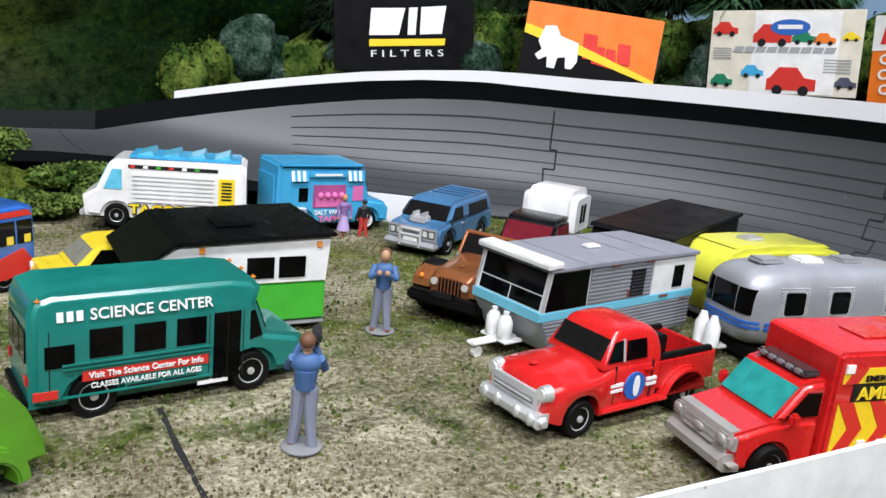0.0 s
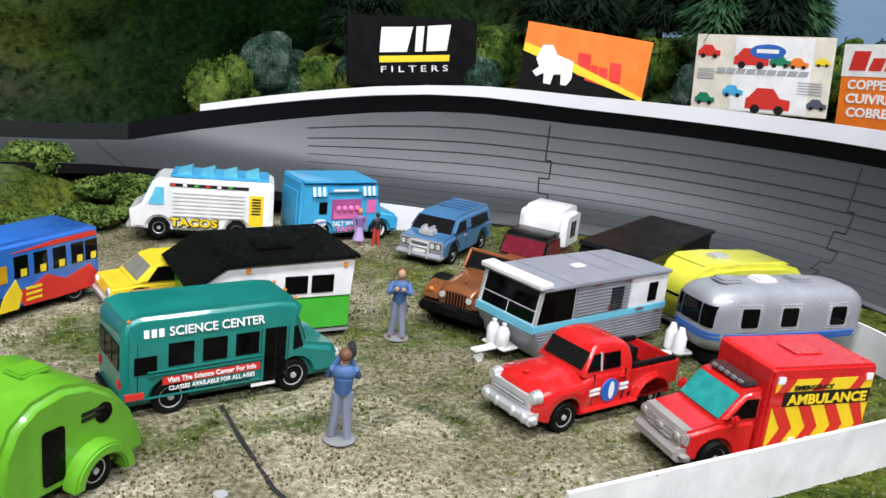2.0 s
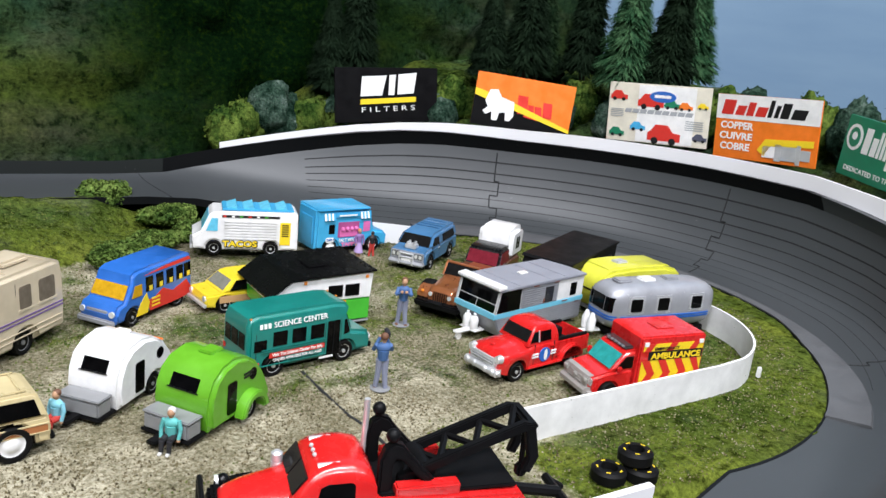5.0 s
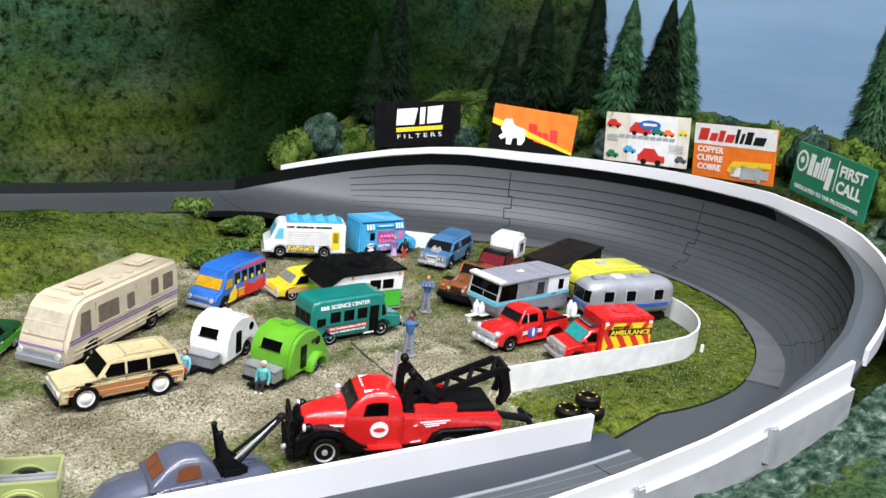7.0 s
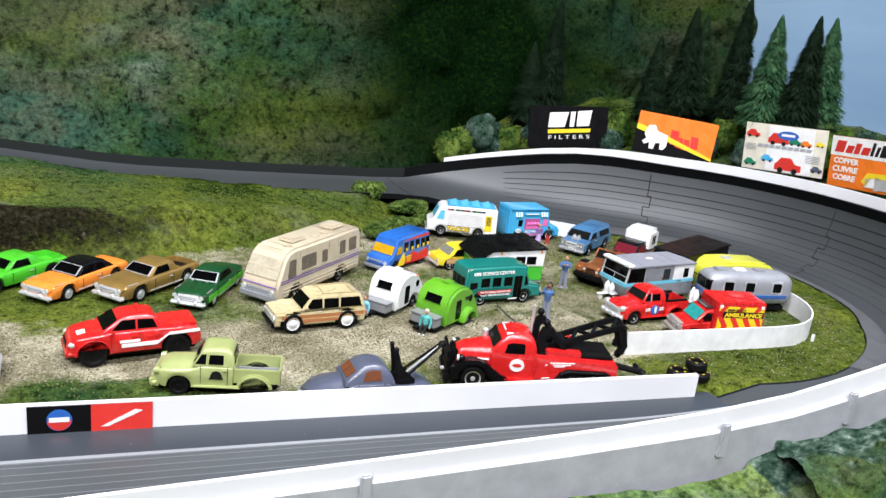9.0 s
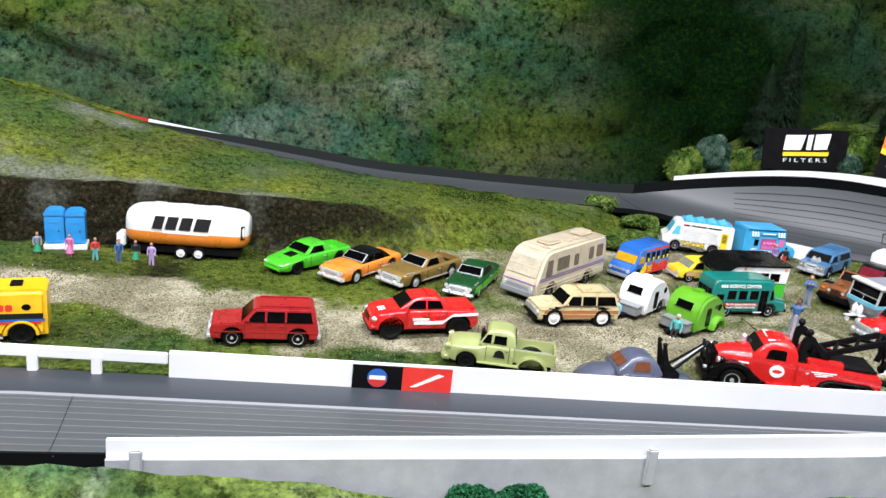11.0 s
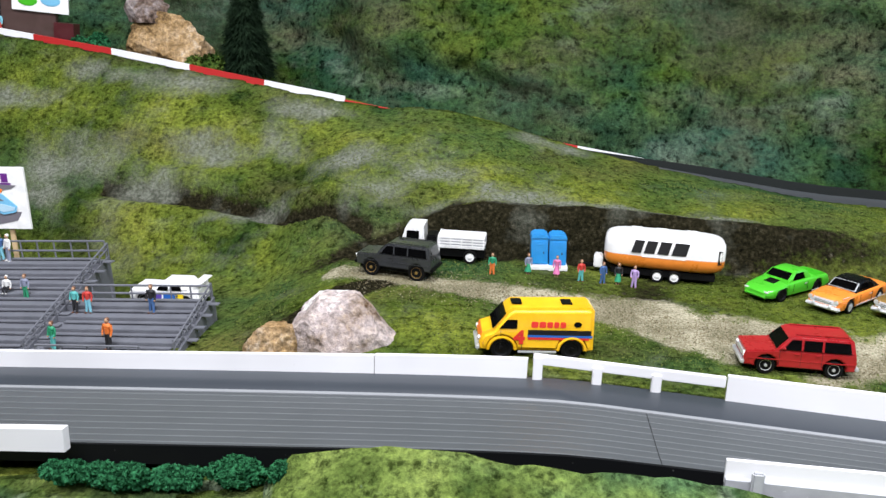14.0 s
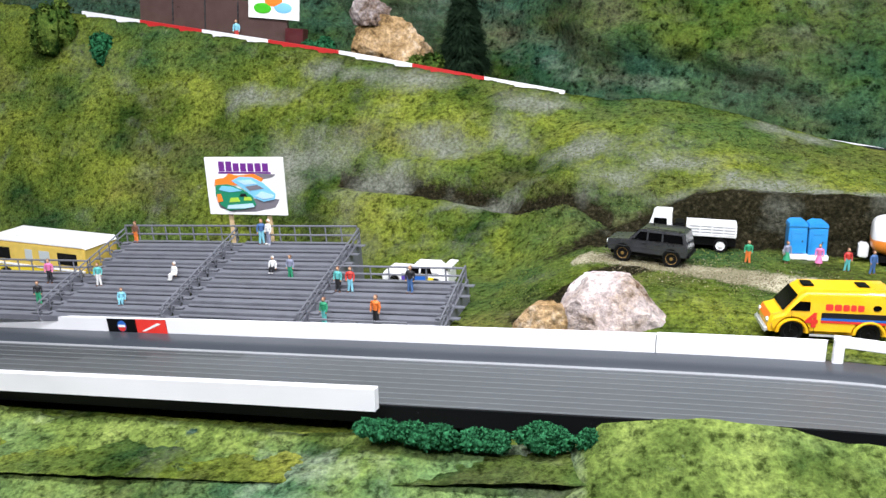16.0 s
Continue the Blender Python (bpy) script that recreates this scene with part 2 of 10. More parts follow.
def scenery(name, greens, cool, brown, pale, cool_at=0.60, brown_at=0.60, pale_at=0.66, scale=11.0, relief=0.0016, fine=330.0, speck=0.30):
    """Painted and flocked plaster scenery: patches of green, cool green and brown under soft pale washes, with coarse grain."""
    m, nt, b = nodes(name)
    v, w = coords(nt, 1.0), coords(nt, (0.75, 1.0, 1.9))
    patch = noise_tex(nt, v, scale, 5.0, 0.62)
    cold = noise_tex(nt, w, scale * 0.55, 4.0, 0.6)
    earth = noise_tex(nt, w, scale * 0.8 + 1.7, 5.0, 0.62)
    warp = nt.nodes.new("ShaderNodeMix")
    warp.data_type = "VECTOR"
    warp.inputs[0].default_value = 0.07
    link(nt, w, warp.inputs[4])
    t = nt.nodes.new("ShaderNodeTexNoise")
    t.inputs["Scale"].default_value, t.inputs["Detail"].default_value = scale * 1.4, 3.0
    link(nt, v, t.inputs["Vector"])
    link(nt, t.outputs["Color"], warp.inputs[5])
    wash = noise_tex(nt, warp.outputs[1], scale * 1.1, 5.0, 0.6)
    tuft = noise_tex(nt, v, fine * 0.42, 4.0, 0.7)
    fin = noise_tex(nt, v, fine, 4.0, 0.7)
    col = ramp(nt, patch, greens)
    col = mix(nt, ramp(nt, cold, [(cool_at - 0.12, (0, 0, 0)), (cool_at + 0.12, (0.85, 0.85, 0.85))]), col, cool)
    col = mix(nt, ramp(nt, earth, [(brown_at - 0.08, (0, 0, 0)), (brown_at + 0.14, (0.75, 0.75, 0.75))]), col, brown)
    col = mix(nt, ramp(nt, wash, [(pale_at - 0.06, (0, 0, 0)), (pale_at + 0.16, (0.6, 0.6, 0.6))]), col, pale)
    col = mix(nt, 1.0, col, ramp(nt, tuft, [(0.36, (speck, speck * 1.05, speck)), (0.47, (0.95, 0.95, 0.95)), (0.68, (1.42, 1.40, 1.30))]), "MULTIPLY")
    col = mix(nt, 1.0, col, ramp(nt, fin, [(0.3, (0.45, 0.46, 0.45)), (0.5, (0.98, 0.98, 0.98)), (0.7, (1.5, 1.5, 1.42))]), "MULTIPLY")
    link(nt, col, b.inputs["Base Color"])
    b.inputs["Roughness"].default_value = 0.95
    b.inputs["Specular IOR Level"].default_value = 0.0
    add = nt.nodes.new("ShaderNodeMath")
    link(nt, fin, add.inputs[0])
    link(nt, tuft, add.inputs[1])
    bump(nt, b, add.outputs[0], 1.0, relief)
    return m


def glass(name, c, rough=0.08, alpha=0.0):
    """Tinted clear plastic window of a toy car, dark inside."""
    m, nt, b = nodes(name)
    f = noise_tex(nt, coords(nt, 1.0), 260.0, 4.0)
    link(nt, ramp(nt, f, [(0.35, c), (0.75, tuple(min(1, x * 1.4 + 0.001) for x in c))]), b.inputs["Base Color"])
    link(nt, ramp(nt, f, [(0.3, (rough * 0.6,) * 3), (0.8, (rough + 0.04,) * 3)]), b.inputs["Roughness"])
    b.inputs["Specular IOR Level"].default_value = 0.12
    return m

WHITE = plastic("white_board", (0.77, 0.77, 0.78), 0.5, 0.12, 0.3)
PLASTER = paint("grey_white_plaster", (0.40, 0.41, 0.43), 0.45, 0, 0.0, 0.2, 0.2, chips=(0.62, 0.63, 0.64))
TRACK = plastic("track_plastic", (0.047, 0.052, 0.055), 0.46)
TRACK_EDGE = plastic("track_lip", (0.0045, 0.005, 0.0055), 0.45, spec=0.15)
SHOULDER = plastic("shoulder_plastic", (0.036, 0.042, 0.050), 0.38)
# pale colour standing in for the highlight on the shoulder's lower edge
PALEEDGE = plastic("edge_highlight", (0.24, 0.25, 0.26), 0.35)
LIPGREY = plastic("dull_lip", (0.016, 0.019, 0.018), 0.5, spec=0.2)
RIDGE = plastic("pale_track_line", (0.13, 0.14, 0.145), 0.4)
GROOVE = flat_print("track_groove", (0.009, 0.010, 0.011), 0.8)
APRON = paint("apron_concrete", (0.085, 0.088, 0.092), 0.6, 0, 0.0, 0.25, 0.3)
BLACKP = paint("black_plastic", (0.0045, 0.0045, 0.005), 0.38, 0, 0.0, 0.01, spec=0.14)
TYRE = paint("tyre_rubber", (0.0045, 0.0045, 0.0045), 0.5, 0, 0.0, 0.06, spec=0.14)
CHROME = paint("chrome_plate", (0.70, 0.71, 0.72), 0.30, 0.55, 0.3, 0.05)
SILVER = paint("silver_paint", (0.33, 0.34, 0.365), 0.34, 0.25, 0.15, 0.08)
WINDOW = glass("dark_window", (0.0014, 0.0014, 0.0016))
CURBRED = flat_print("red_paint", (0.45, 0.02, 0.02))

GRASS = scenery("green_turf", [(0.36, (0.024, 0.044, 0.010)), (0.50, (0.105, 0.148, 0.036)), (0.62, (0.150, 0.195, 0.052)), (0.75, (0.19, 0.22, 0.075))], (0.045, 0.11, 0.06), (0.10, 0.095, 0.045), (0.30, 0.34, 0.26), 0.60, 0.64, 0.62, scale=14, relief=0.0022)
HILLMAT = scenery("hill_scenery", [(0.36, (0.012, 0.026, 0.006)), (0.50, (0.055, 0.080, 0.014)), (0.64, (0.09, 0.11, 0.02)), (0.76, (0.13, 0.13, 0.03))], (0.02, 0.055, 0.035), (0.065, 0.06, 0.03), (0.20, 0.24, 0.21), 0.54, 0.64, 0.66, scale=16)
BACKMAT = scenery("painted_mountain", [(0.34, (0.010, 0.030, 0.008)), (0.48, (0.030, 0.058, 0.011)), (0.60, (0.060, 0.085, 0.016)), (0.75, (0.090, 0.11, 0.022))], (0.024, 0.062, 0.046), (0.085, 0.078, 0.050), (0.21, 0.25, 0.20), 0.53, 0.58, 0.63, scale=8.5, relief=0.0026, fine=260, speck=0.15)
BUSHMAT = turf("bush_foam", [(0.52, (0.007, 0.020, 0.006)), (0.66, (0.034, 0.068, 0.013)), (0.84, (0.105, 0.150, 0.030))], scale=60, fine=500)
LICHEN = turf("green_lichen", [(0.55, (0.028, 0.058, 0.014)), (0.68, (0.085, 0.145, 0.032)), (0.85, (0.17, 0.24, 0.06))], scale=60, fine=500)
DARKBUSH = turf("dark_green_foam", [(0.42, (0.008, 0.035, 0.016)), (0.60, (0.016, 0.085, 0.035)), (0.80, (0.03, 0.14, 0.06))], scale=60, fine=500)
SPRUCE = turf("spruce_needles", [(0.50, (0.004, 0.010, 0.005)), (0.66, (0.011, 0.027, 0.012)), (0.85, (0.03, 0.055, 0.025))], scale=80, fine=600)
GREENSPRUCE = turf("green_spruce_needles", [(0.50, (0.008, 0.028, 0.013)), (0.66, (0.026, 0.075, 0.034)), (0.85, (0.065, 0.14, 0.065))], scale=80, fine=600)
DARKSPRUCE = turf("dark_needles", [(0.40, (0.003, 0.006, 0.004)), (0.60, (0.007, 0.014, 0.008)), (0.80, (0.014, 0.026, 0.014))], scale=80, fine=600)
SCRAPE = turf("glazed_rock", [(0.56, (0.006, 0.016, 0.010)), (0.66, (0.020, 0.045, 0.030)), (0.76, (0.05, 0.09, 0.065)), (0.86, (0.11, 0.16, 0.13)), (0.97, (0.26, 0.31, 0.28))], scale=55, fine=420, relief=0.003, rough=0.4)

CX, CY = 20.0, 20.5


def road_z(x):
    return interp(x, [(-150, 20.5), (-120, 16.8), (-98, 14.1), (-79, 11.3), (-69, 9.9), (-60, 8.7), (-42, 6.2), (-34, 5.2), (-18, 3.4), (-5, 3.1), (12, 2.9), (30, 2.9)])


def road_y(x):
    return 51.5 - 0.101 * (x - 12)


def base_z(x):
    """The front straight runs down towards the grandstand."""
    t = max(0.0, -44.0 - x)
    return -0.125 * t * t / (t + 5.0)


def lot_z(x, y):
    """The lot falls away towards the grandstand, later the further back."""
    t = max(0.0, interp(y, [(13, -44.0), (21, -57.0), (28, -64.0)]) - x)
    s = min(1.0, max(0.0, (-63.0 - x) / 8.0))
    return -0.125 * t * t / (t + 5.0) * (1 - s) + (base_z(x) - 0.5) * s


def foot_y(x):
    return interp(x, [(-150, 34), (-100, 33), (-82, 31), (-66, 29), (-60, 32.5), (-55, 34.3), (-45, 33.6), (-30, 33.4), (-20, 33), (-8, 35), (2, 38.5), (9, 42), (16, 46)])


def cliff(x):
    return interp(x, [(-150, 3), (-90, 3.0), (-70, 2.2), (-62, 2.5), (-52, 4.6), (-40, 4.8), (-30, 4.2), (-22, 3.4), (-12, 2.2), (0, 1.3), (9, 0.6), (16, 0.2)])


GULLY_A = ([(-92.0, 44.5), (-79.0, 42.2), (-74.6, 41.0), (-67.3, 37.2), (-62.0, 34.8)], 1.3, 1.0)
GULLY_B = ([(-112.0, 50.0), (-96.0, 46.5), (-88.0, 45.5), (-78.0, 47.0)], 0.7, 1.4)
# pale washed patches on the slope: centre, half length, half width
PALE = ((-70.9, 51.3, 4.5, 1.2), (-95.0, 46.4, 6.0, 2.0), (-87.0, 44.2, 4.0, 1.8), (-74.5, 40.2, 5.0, 0.8), (-64.4, 43.5, 4.0, 2.0), (-57.4, 40.9, 4.0, 1.6), (-47.0, 37.2, 4.5, 1.3), (-44.5, 49.2, 4.0, 1.4), (-51.5, 38.4, 3.0, 1.2), (-99.0, 44.0, 5.0, 1.0), (-85.0, 53.5, 5.0, 1.3), (-94.0, 54.0, 6.0, 1.0), (-73.4, 47.3, 3.0, 2.0), (-36.3, 36.0, 5.0, 1.0), (-62.0, 38.5, 3.5, 2.2), (-80.0, 47.0, 5.0, 1.5), (-105.0, 52.0, 5.0, 1.2))


def ground_h(x, y):
    """Height of the lot, the hill behind it and the shoulder of the upper road."""
    z = lot_z(x, y)
    f = foot_y(x)
    d = y - f
    top = road_z(x) + interp(x, [(-140, 0.6), (-80, 0.75), (-67, 0.9), (-63, 1.2), (-60, 1.8), (-57, 2.0), (-54, 2.0), (-51, 1.8), (-48, 1.4), (-45, 1.0), (-42, 0.75), (-36, 0.45), (-30, 0.2), (-10, -0.3), (12, -0.9)])
    if d > -3:
        c = cliff(x)
        w = interp(x, [(-150, 12), (-72, 9), (-60, 4), (-54, 1.5), (-30, 1.5), (-20, 2.6), (-8, 5), (16, 4)])
        s = min(1.0, max(0.0, (d + 0.6) / w))
        s = s * s * (3 - 2 * s)
        lo = z + c * s
        end = road_y(x) - 6.5
        u = min(1.0, max(0.0, (y - f - w * 0.7) / max(3.0, end - f - w * 0.7)))
        z = lo + (top - z - c) * u
        k = min(1.0, max(0.0, d / 3))
        fold = noise.noise(Vector((x * 0.05 + y * 0.05, y * 0.10 - x * 0.035, 1.7)))
        z += k * (1 - 0.8 * u) * (1.5 * fold - 1.3 * max(0.0, 0.22 - abs(fold)) + 0.5 * noise.noise(Vector((x * 0.16, y * 0.22, 4.0))) + 0.2 * noise.noise(Vector((x * 0.5, y * 0.5, 4.0))))
        # two gullies run down the slope
        for line, deep, wide in (GULLY_A, GULLY_B):
            if line[0][0] - 4 < x < line[-1][0] + 4:
                e = y - interp(x, line)
                q = deep * math.exp(-(e / wide) ** 2) * min(1.0, max(0.0, min(x - line[0][0] + 4, line[-1][0] + 4 - x) / 5.0))
                z += 0.55 * deep * math.exp(-((e - 1.6 * wide) / wide) ** 2) - q
    z += 0.05 * noise.noise(Vector((x * 0.7, y * 0.7, 0)))
    return z


def grid(name, xs, ys, fn, mat, parent=None, grain=0.0):
    verts, faces = [], []
    n = len(ys)
    for x in xs:
        for y in ys:
            p = fn(x, y)
            verts.append((p[0] * CM, p[1] * CM, (p[2] + random.uniform(-grain, grain)) * CM))
    for i in range(len(xs) - 1):
        for j in range(n - 1):
            a = i * n + j
            faces.append((a, a + n, a + n + 1, a + 1))
    me = bpy.data.meshes.new(name)
    me.from_pydata(verts, [], faces)
    for p in me.polygons:
        p.use_smooth = True
    me.materials.append(mat)
    ob = new(name, me)
    ob.parent = parent
    return ob


# ---- the track: stations (inner edge, outer edge, base height, rise of the bank)
def bend_foot(a):
    """Radius of the inner edge round the bend."""
    return interp(a, [(-100, 18.2), (-60, 18.6), (-37, 19.1), (-24, 19.9), (-4, 20.1), (12, 19.8), (40, 18.4), (71, 18.2)])


def stations():
    out = []
    for x in np.arange(-150.0, 14.0, 2.0):
        yi = 2.3 + 0.135 * (10.4 - x) - 0.9
        yo = -4.6 + 0.0941 * (10.4 - x)
        if x > 4:
            k = (x - 4) / 10.0
            yi, yo = yi + (2.75 - yi) * k * 0.5, yo + 0.7 * k * k
        rise = interp(x, [(-60, 0.2), (-38, 0.3), (-15, 0.55), (-3, 0.8), (5, 1.2), (10, 1.6), (14, 2.1)])
        out.append((x, yi, x, yo, base_z(x) - 0.1, rise))
    for a in np.arange(-100.0, 71.0, 3.0):
        c, s = math.cos(radians(a)), math.sin(radians(a))
        rise = interp(a, [(-100, 2.3), (-90, 2.9), (-78, 3.4), (-62, 3.9), (-50, 4.5), (-34, 5.4), (-25, 6.1), (-10, 6.7), (10, 6.6), (30, 6.4), (45, 6.2), (60, 6.15), (71, 5.75)])
        ro = interp(a, [(-100, 24.9), (-90, 24.0), (-75, 23.5), (-60, 23.9), (-50, 24.8), (-40, 25.9), (-30, 26.7), (-15, 26.6), (0, 26.2), (15, 25.9), (30, 25.7), (45, 25.6), (60, 26.0), (71, 26.9)])
        ri = bend_foot(a)
        out.append((CX + ri * c, CY + ri * s, CX + ro * c, CY + ro * s, 0.0, rise))
    for k in range(1, 9):
        t = k / 8.0
        c, s = math.cos(radians(71)), math.sin(radians(71))
        xo, yo = CX + 26.9 * c - t * 17.2, CY + 26.9 * s + t * 5.9
        xi, yi = CX + 18.2 * c - t * 14.5, CY + 18.2 * s + t * 7.0
        out.append((xi, yi, xo, yo, 1.9 * t, 5.75 - 4.1 * t - 1.15 * t * t))
    for x in np.arange(8.0, -150.0, -4.0):
        out.append((x, road_y(x) - 6.6, x - 0.4, road_y(x), road_z(x) - 0.85, 0.3))
    return out


ST = stations()
PROFILE = [(0.0, 0.0), (0.2, 0.01), (0.38, 0.03), (0.55, 0.07), (0.66, 0.12), (0.74, 0.20), (0.81, 0.31), (0.87, 0.45), (0.93, 0.65), (0.97, 0.83), (1.0, 1.0)]


def on_track(s, u, lift=0.0):
    xi, yi, xo, yo, b, r = s
    return Vector((xi + (xo - xi) * u, yi + (yo - yi) * u, b + r * interp(u, PROFILE) + lift))


def on_bank(s, u, off):
    """A point off the track surface along its normal."""
    a, b = on_track(s, max(0, u - 0.01)), on_track(s, min(1, u + 0.01))
    d = b - a
    out = Vector((d.x, d.y, 0))
    n = Vector((-out.x * d.z, -out.y * d.z, out.length_squared)).normalized()
    return on_track(s, u) + n * off


def sweep(name, rows, mat, parent=None, closed=False, label=""):
    """rows: per station a list of points."""
    bm = bmesh.new()
    grid_v = [[bm.verts.new(p) for p in r] for r in rows]
    for A, B in zip(grid_v, grid_v[1:]):
        n = len(A)
        for k in range(n if closed else n - 1):
            j = (k + 1) % n
            bm.faces.new((A[k], A[j], B[j], B[k]))
    if closed:
        bm.faces.new(grid_v[0][::-1])
        bm.faces.new(grid_v[-1])
    return part(name, bm, mat, parent, label, sharp=50)


def strip_wall(name, pts, h, t, mat, parent, label="", lean=0.0):
    """An upright board along plan points (x, y, z_bottom), h high."""
    rows = []
    for i, p in enumerate(pts):
        a, b = Vector(pts[max(0, i - 1)]), Vector(pts[min(len(pts) - 1, i + 1)])
        d = (b - a)
        n = Vector((-d.y, d.x, 0)).normalized() * t / 2
        q = Vector(p)
        hh = h[i] if isinstance(h, list) else h
        up = Vector((0, 0, hh))
        rows.append([q - n, q + n, q + n + up, q - n + up])
    return sweep(name, rows, mat, parent, True, label)


track = thing("road", "dark grey plastic model race track with a high banked turn", "race track", kind="structure")
# where the lane lines lie across the straight, and across the bend
LINES = ((0.26, 0.40), (0.34, 0.55), (0.42, 0.66), (0.50, 0.745), (0.58, 0.805), (0.66, 0.855), (0.74, 0.895), (0.82, 0.93), (0.90, 0.965))
us = [0.0, 0.10, 0.2, 0.3, 0.38, 0.46, 0.54, 0.60, 0.66, 0.70, 0.74, 0.775, 0.81, 0.84, 0.87, 0.90, 0.93, 0.95, 0.97, 0.985, 1.0]


def line_u(s, g):
    k = min(1.0, max(0.0, (s[5] - 0.8) / 2.0))
    return g[0] + (g[1] - g[0]) * k


top = [[on_track(s, u) for u in us] for s in ST]
surface = sweep("track_surface", [r + [p + Vector((0, 0, -0.45)) for p in r[::-1]] for r in top], TRACK, track, True)
# lighter grey than the bend, for the straight and the flange
PALETRACK = plastic("pale_track_plastic", (0.068, 0.074, 0.078), 0.40)
surface.data.materials.append(PALETRACK)
for p in surface.data.polygons:
    if p.center.x < 0.135 and p.center.y < 0.12:
        p.material_index = 1
# raised black lip along the outer edge
def lip_h(s):
    """Height of the outer lip: tall round the bend, low on the straights."""
    if s[0] < 13.9 and s[3] < 12:
        return interp(s[0], [(-60, 0.25), (-20, 0.4), (14, 1.0)])
    return interp(s[2], [(-45, 0.25), (-30, 0.9), (8, 1.0), (13, 1.15), (30, 1.1), (42, 0.92)])


def lip_row(s):
    """Cross-section of the lip: it leans inwards over the bank round the bend."""
    h, lean = lip_h(s), 0.55 * min(1.0, max(0.0, (s[5] - 2.0) / 3.0))
    d = Vector((s[2] - s[0], s[3] - s[1], 0)).normalized()
    e = on_track(s, 1.0)
    return [e - Vector((0, 0, 0.5)) + d * 0.02, e - d * 0.05, e - d * (0.08 + lean) + Vector((0, 0, h)), e + d * 0.04 + Vector((0, 0, h - 0.03)), e + d * 0.06 - Vector((0, 0, 0.9))]


lip = sweep("track_lip", [lip_row(s) for s in ST], TRACK_EDGE, track, True)
lip.data.materials.append(TRACK)
lip.data.materials.append(LIPGREY)
# near right lip in track grey: the light on the black lip, painted in
for p in lip.data.polygons:
    if p.center.y < 0.14 and (p.center.x > 0.36 or p.center.x > 0.14 and p.center.y < 0.05):
        p.material_index = 1
    elif p.center.x < 0.118 and p.center.y > 0.4:
        p.material_index = 2
def flange(s):
    """Width of the flat flange outside the lip on the near side of the bend."""
    return interp(math.degrees(math.atan2(s[3] - CY, s[2] - CX)), [(-104, 0.0), (-95, 0.4), (-82, 1.3), (-50, 1.4), (-32, 1.0), (-14, 0.0)]) if s[4] == 0.0 and s[0] > 13 else 0.0


def flange_row(s):
    d = Vector((s[2] - s[0], s[3] - s[1], 0)).normalized()
    e = on_track(s, 1.0) + Vector((0, 0, lip_h(s)))
    w = flange(s)
    return [e, e + d * (w + 0.2) - Vector((0, 0, 0.25)), e + d * (w + 0.2) - Vector((0, 0, 0.75)), e - Vector((0, 0, 0.5))]


sweep("track_flange", [flange_row(s) for s in ST if flange(s) > 0], PALETRACK, track, True, "smooth flange outside the lip")
shoulder = [s for s in ST if s[0] < 15 and s[3] < 12]
sweep("track_shoulder", [[on_track(s, -0.12, -0.1), on_track(s, -0.12, 0.2), on_track(s, 0.05, 0.24), on_track(s, 0.20, 0.04), on_track(s, 0.21, -0.1)] for s in shoulder], SHOULDER, track, True, "smooth darker inner shoulder of the straight")
# highlight along the shoulder, built as a thin pale strip
sweep("shoulder_highlight", [[on_track(s, 0.185, 0.0), on_track(s, 0.185, 0.09), on_track(s, 0.215, 0.06), on_track(s, 0.215, 0.0)] for s in shoulder], PALEEDGE, track, True, "pale strip painted as a highlight along the shoulder")
sweep("track_inner_edge", [[on_track(s, 0.0, 0.02), on_track(s, 0.0, -0.5), on_track(s, -0.02, -0.5), on_track(s, -0.02, 0.06)] for s in ST], TRACK_EDGE, track, True)
# the grooves between the lanes
front = [s for s in ST if s[0] < 14 and s[3] < 12]
rest = [s for s in ST if s[4] == 0.0 and s[0] > 13 and s[2] > 33 or s[3] > 30 and s[2] > 21 and s[5] > 1.9]
for g in LINES:
    for line, mat, q, up in ((front, RIDGE, 0.0045, 0.02), (rest, GROOVE, 0.0022, 0.012)):
        sweep("groove", [[on_bank(s, line_u(s, g) - q, -0.03), on_bank(s, line_u(s, g) - q, up), on_bank(s, line_u(s, g) + q, up), on_bank(s, line_u(s, g) + q, -0.03)] for s in line], mat, track, True)
bend = [s for s in ST if s[2] > CX and s[4] == 0.0 and (s[0] > 25.6 or s[3] > 20)]


def apron_row(s):
    r = math.hypot(s[0] - CX, s[1] - CY)
    u = max(0.08, (20.6 - r) / (math.hypot(s[2] - CX, s[3] - CY) - r))
    return [on_track(s, -0.01, -0.1), on_track(s, -0.01, 0.12), on_track(s, u - 0.02, 0.16), on_track(s, u, 0.02)]


sweep("apron", [apron_row(s) for s in bend], APRON, track, True, "worn grey inner apron of the bend")


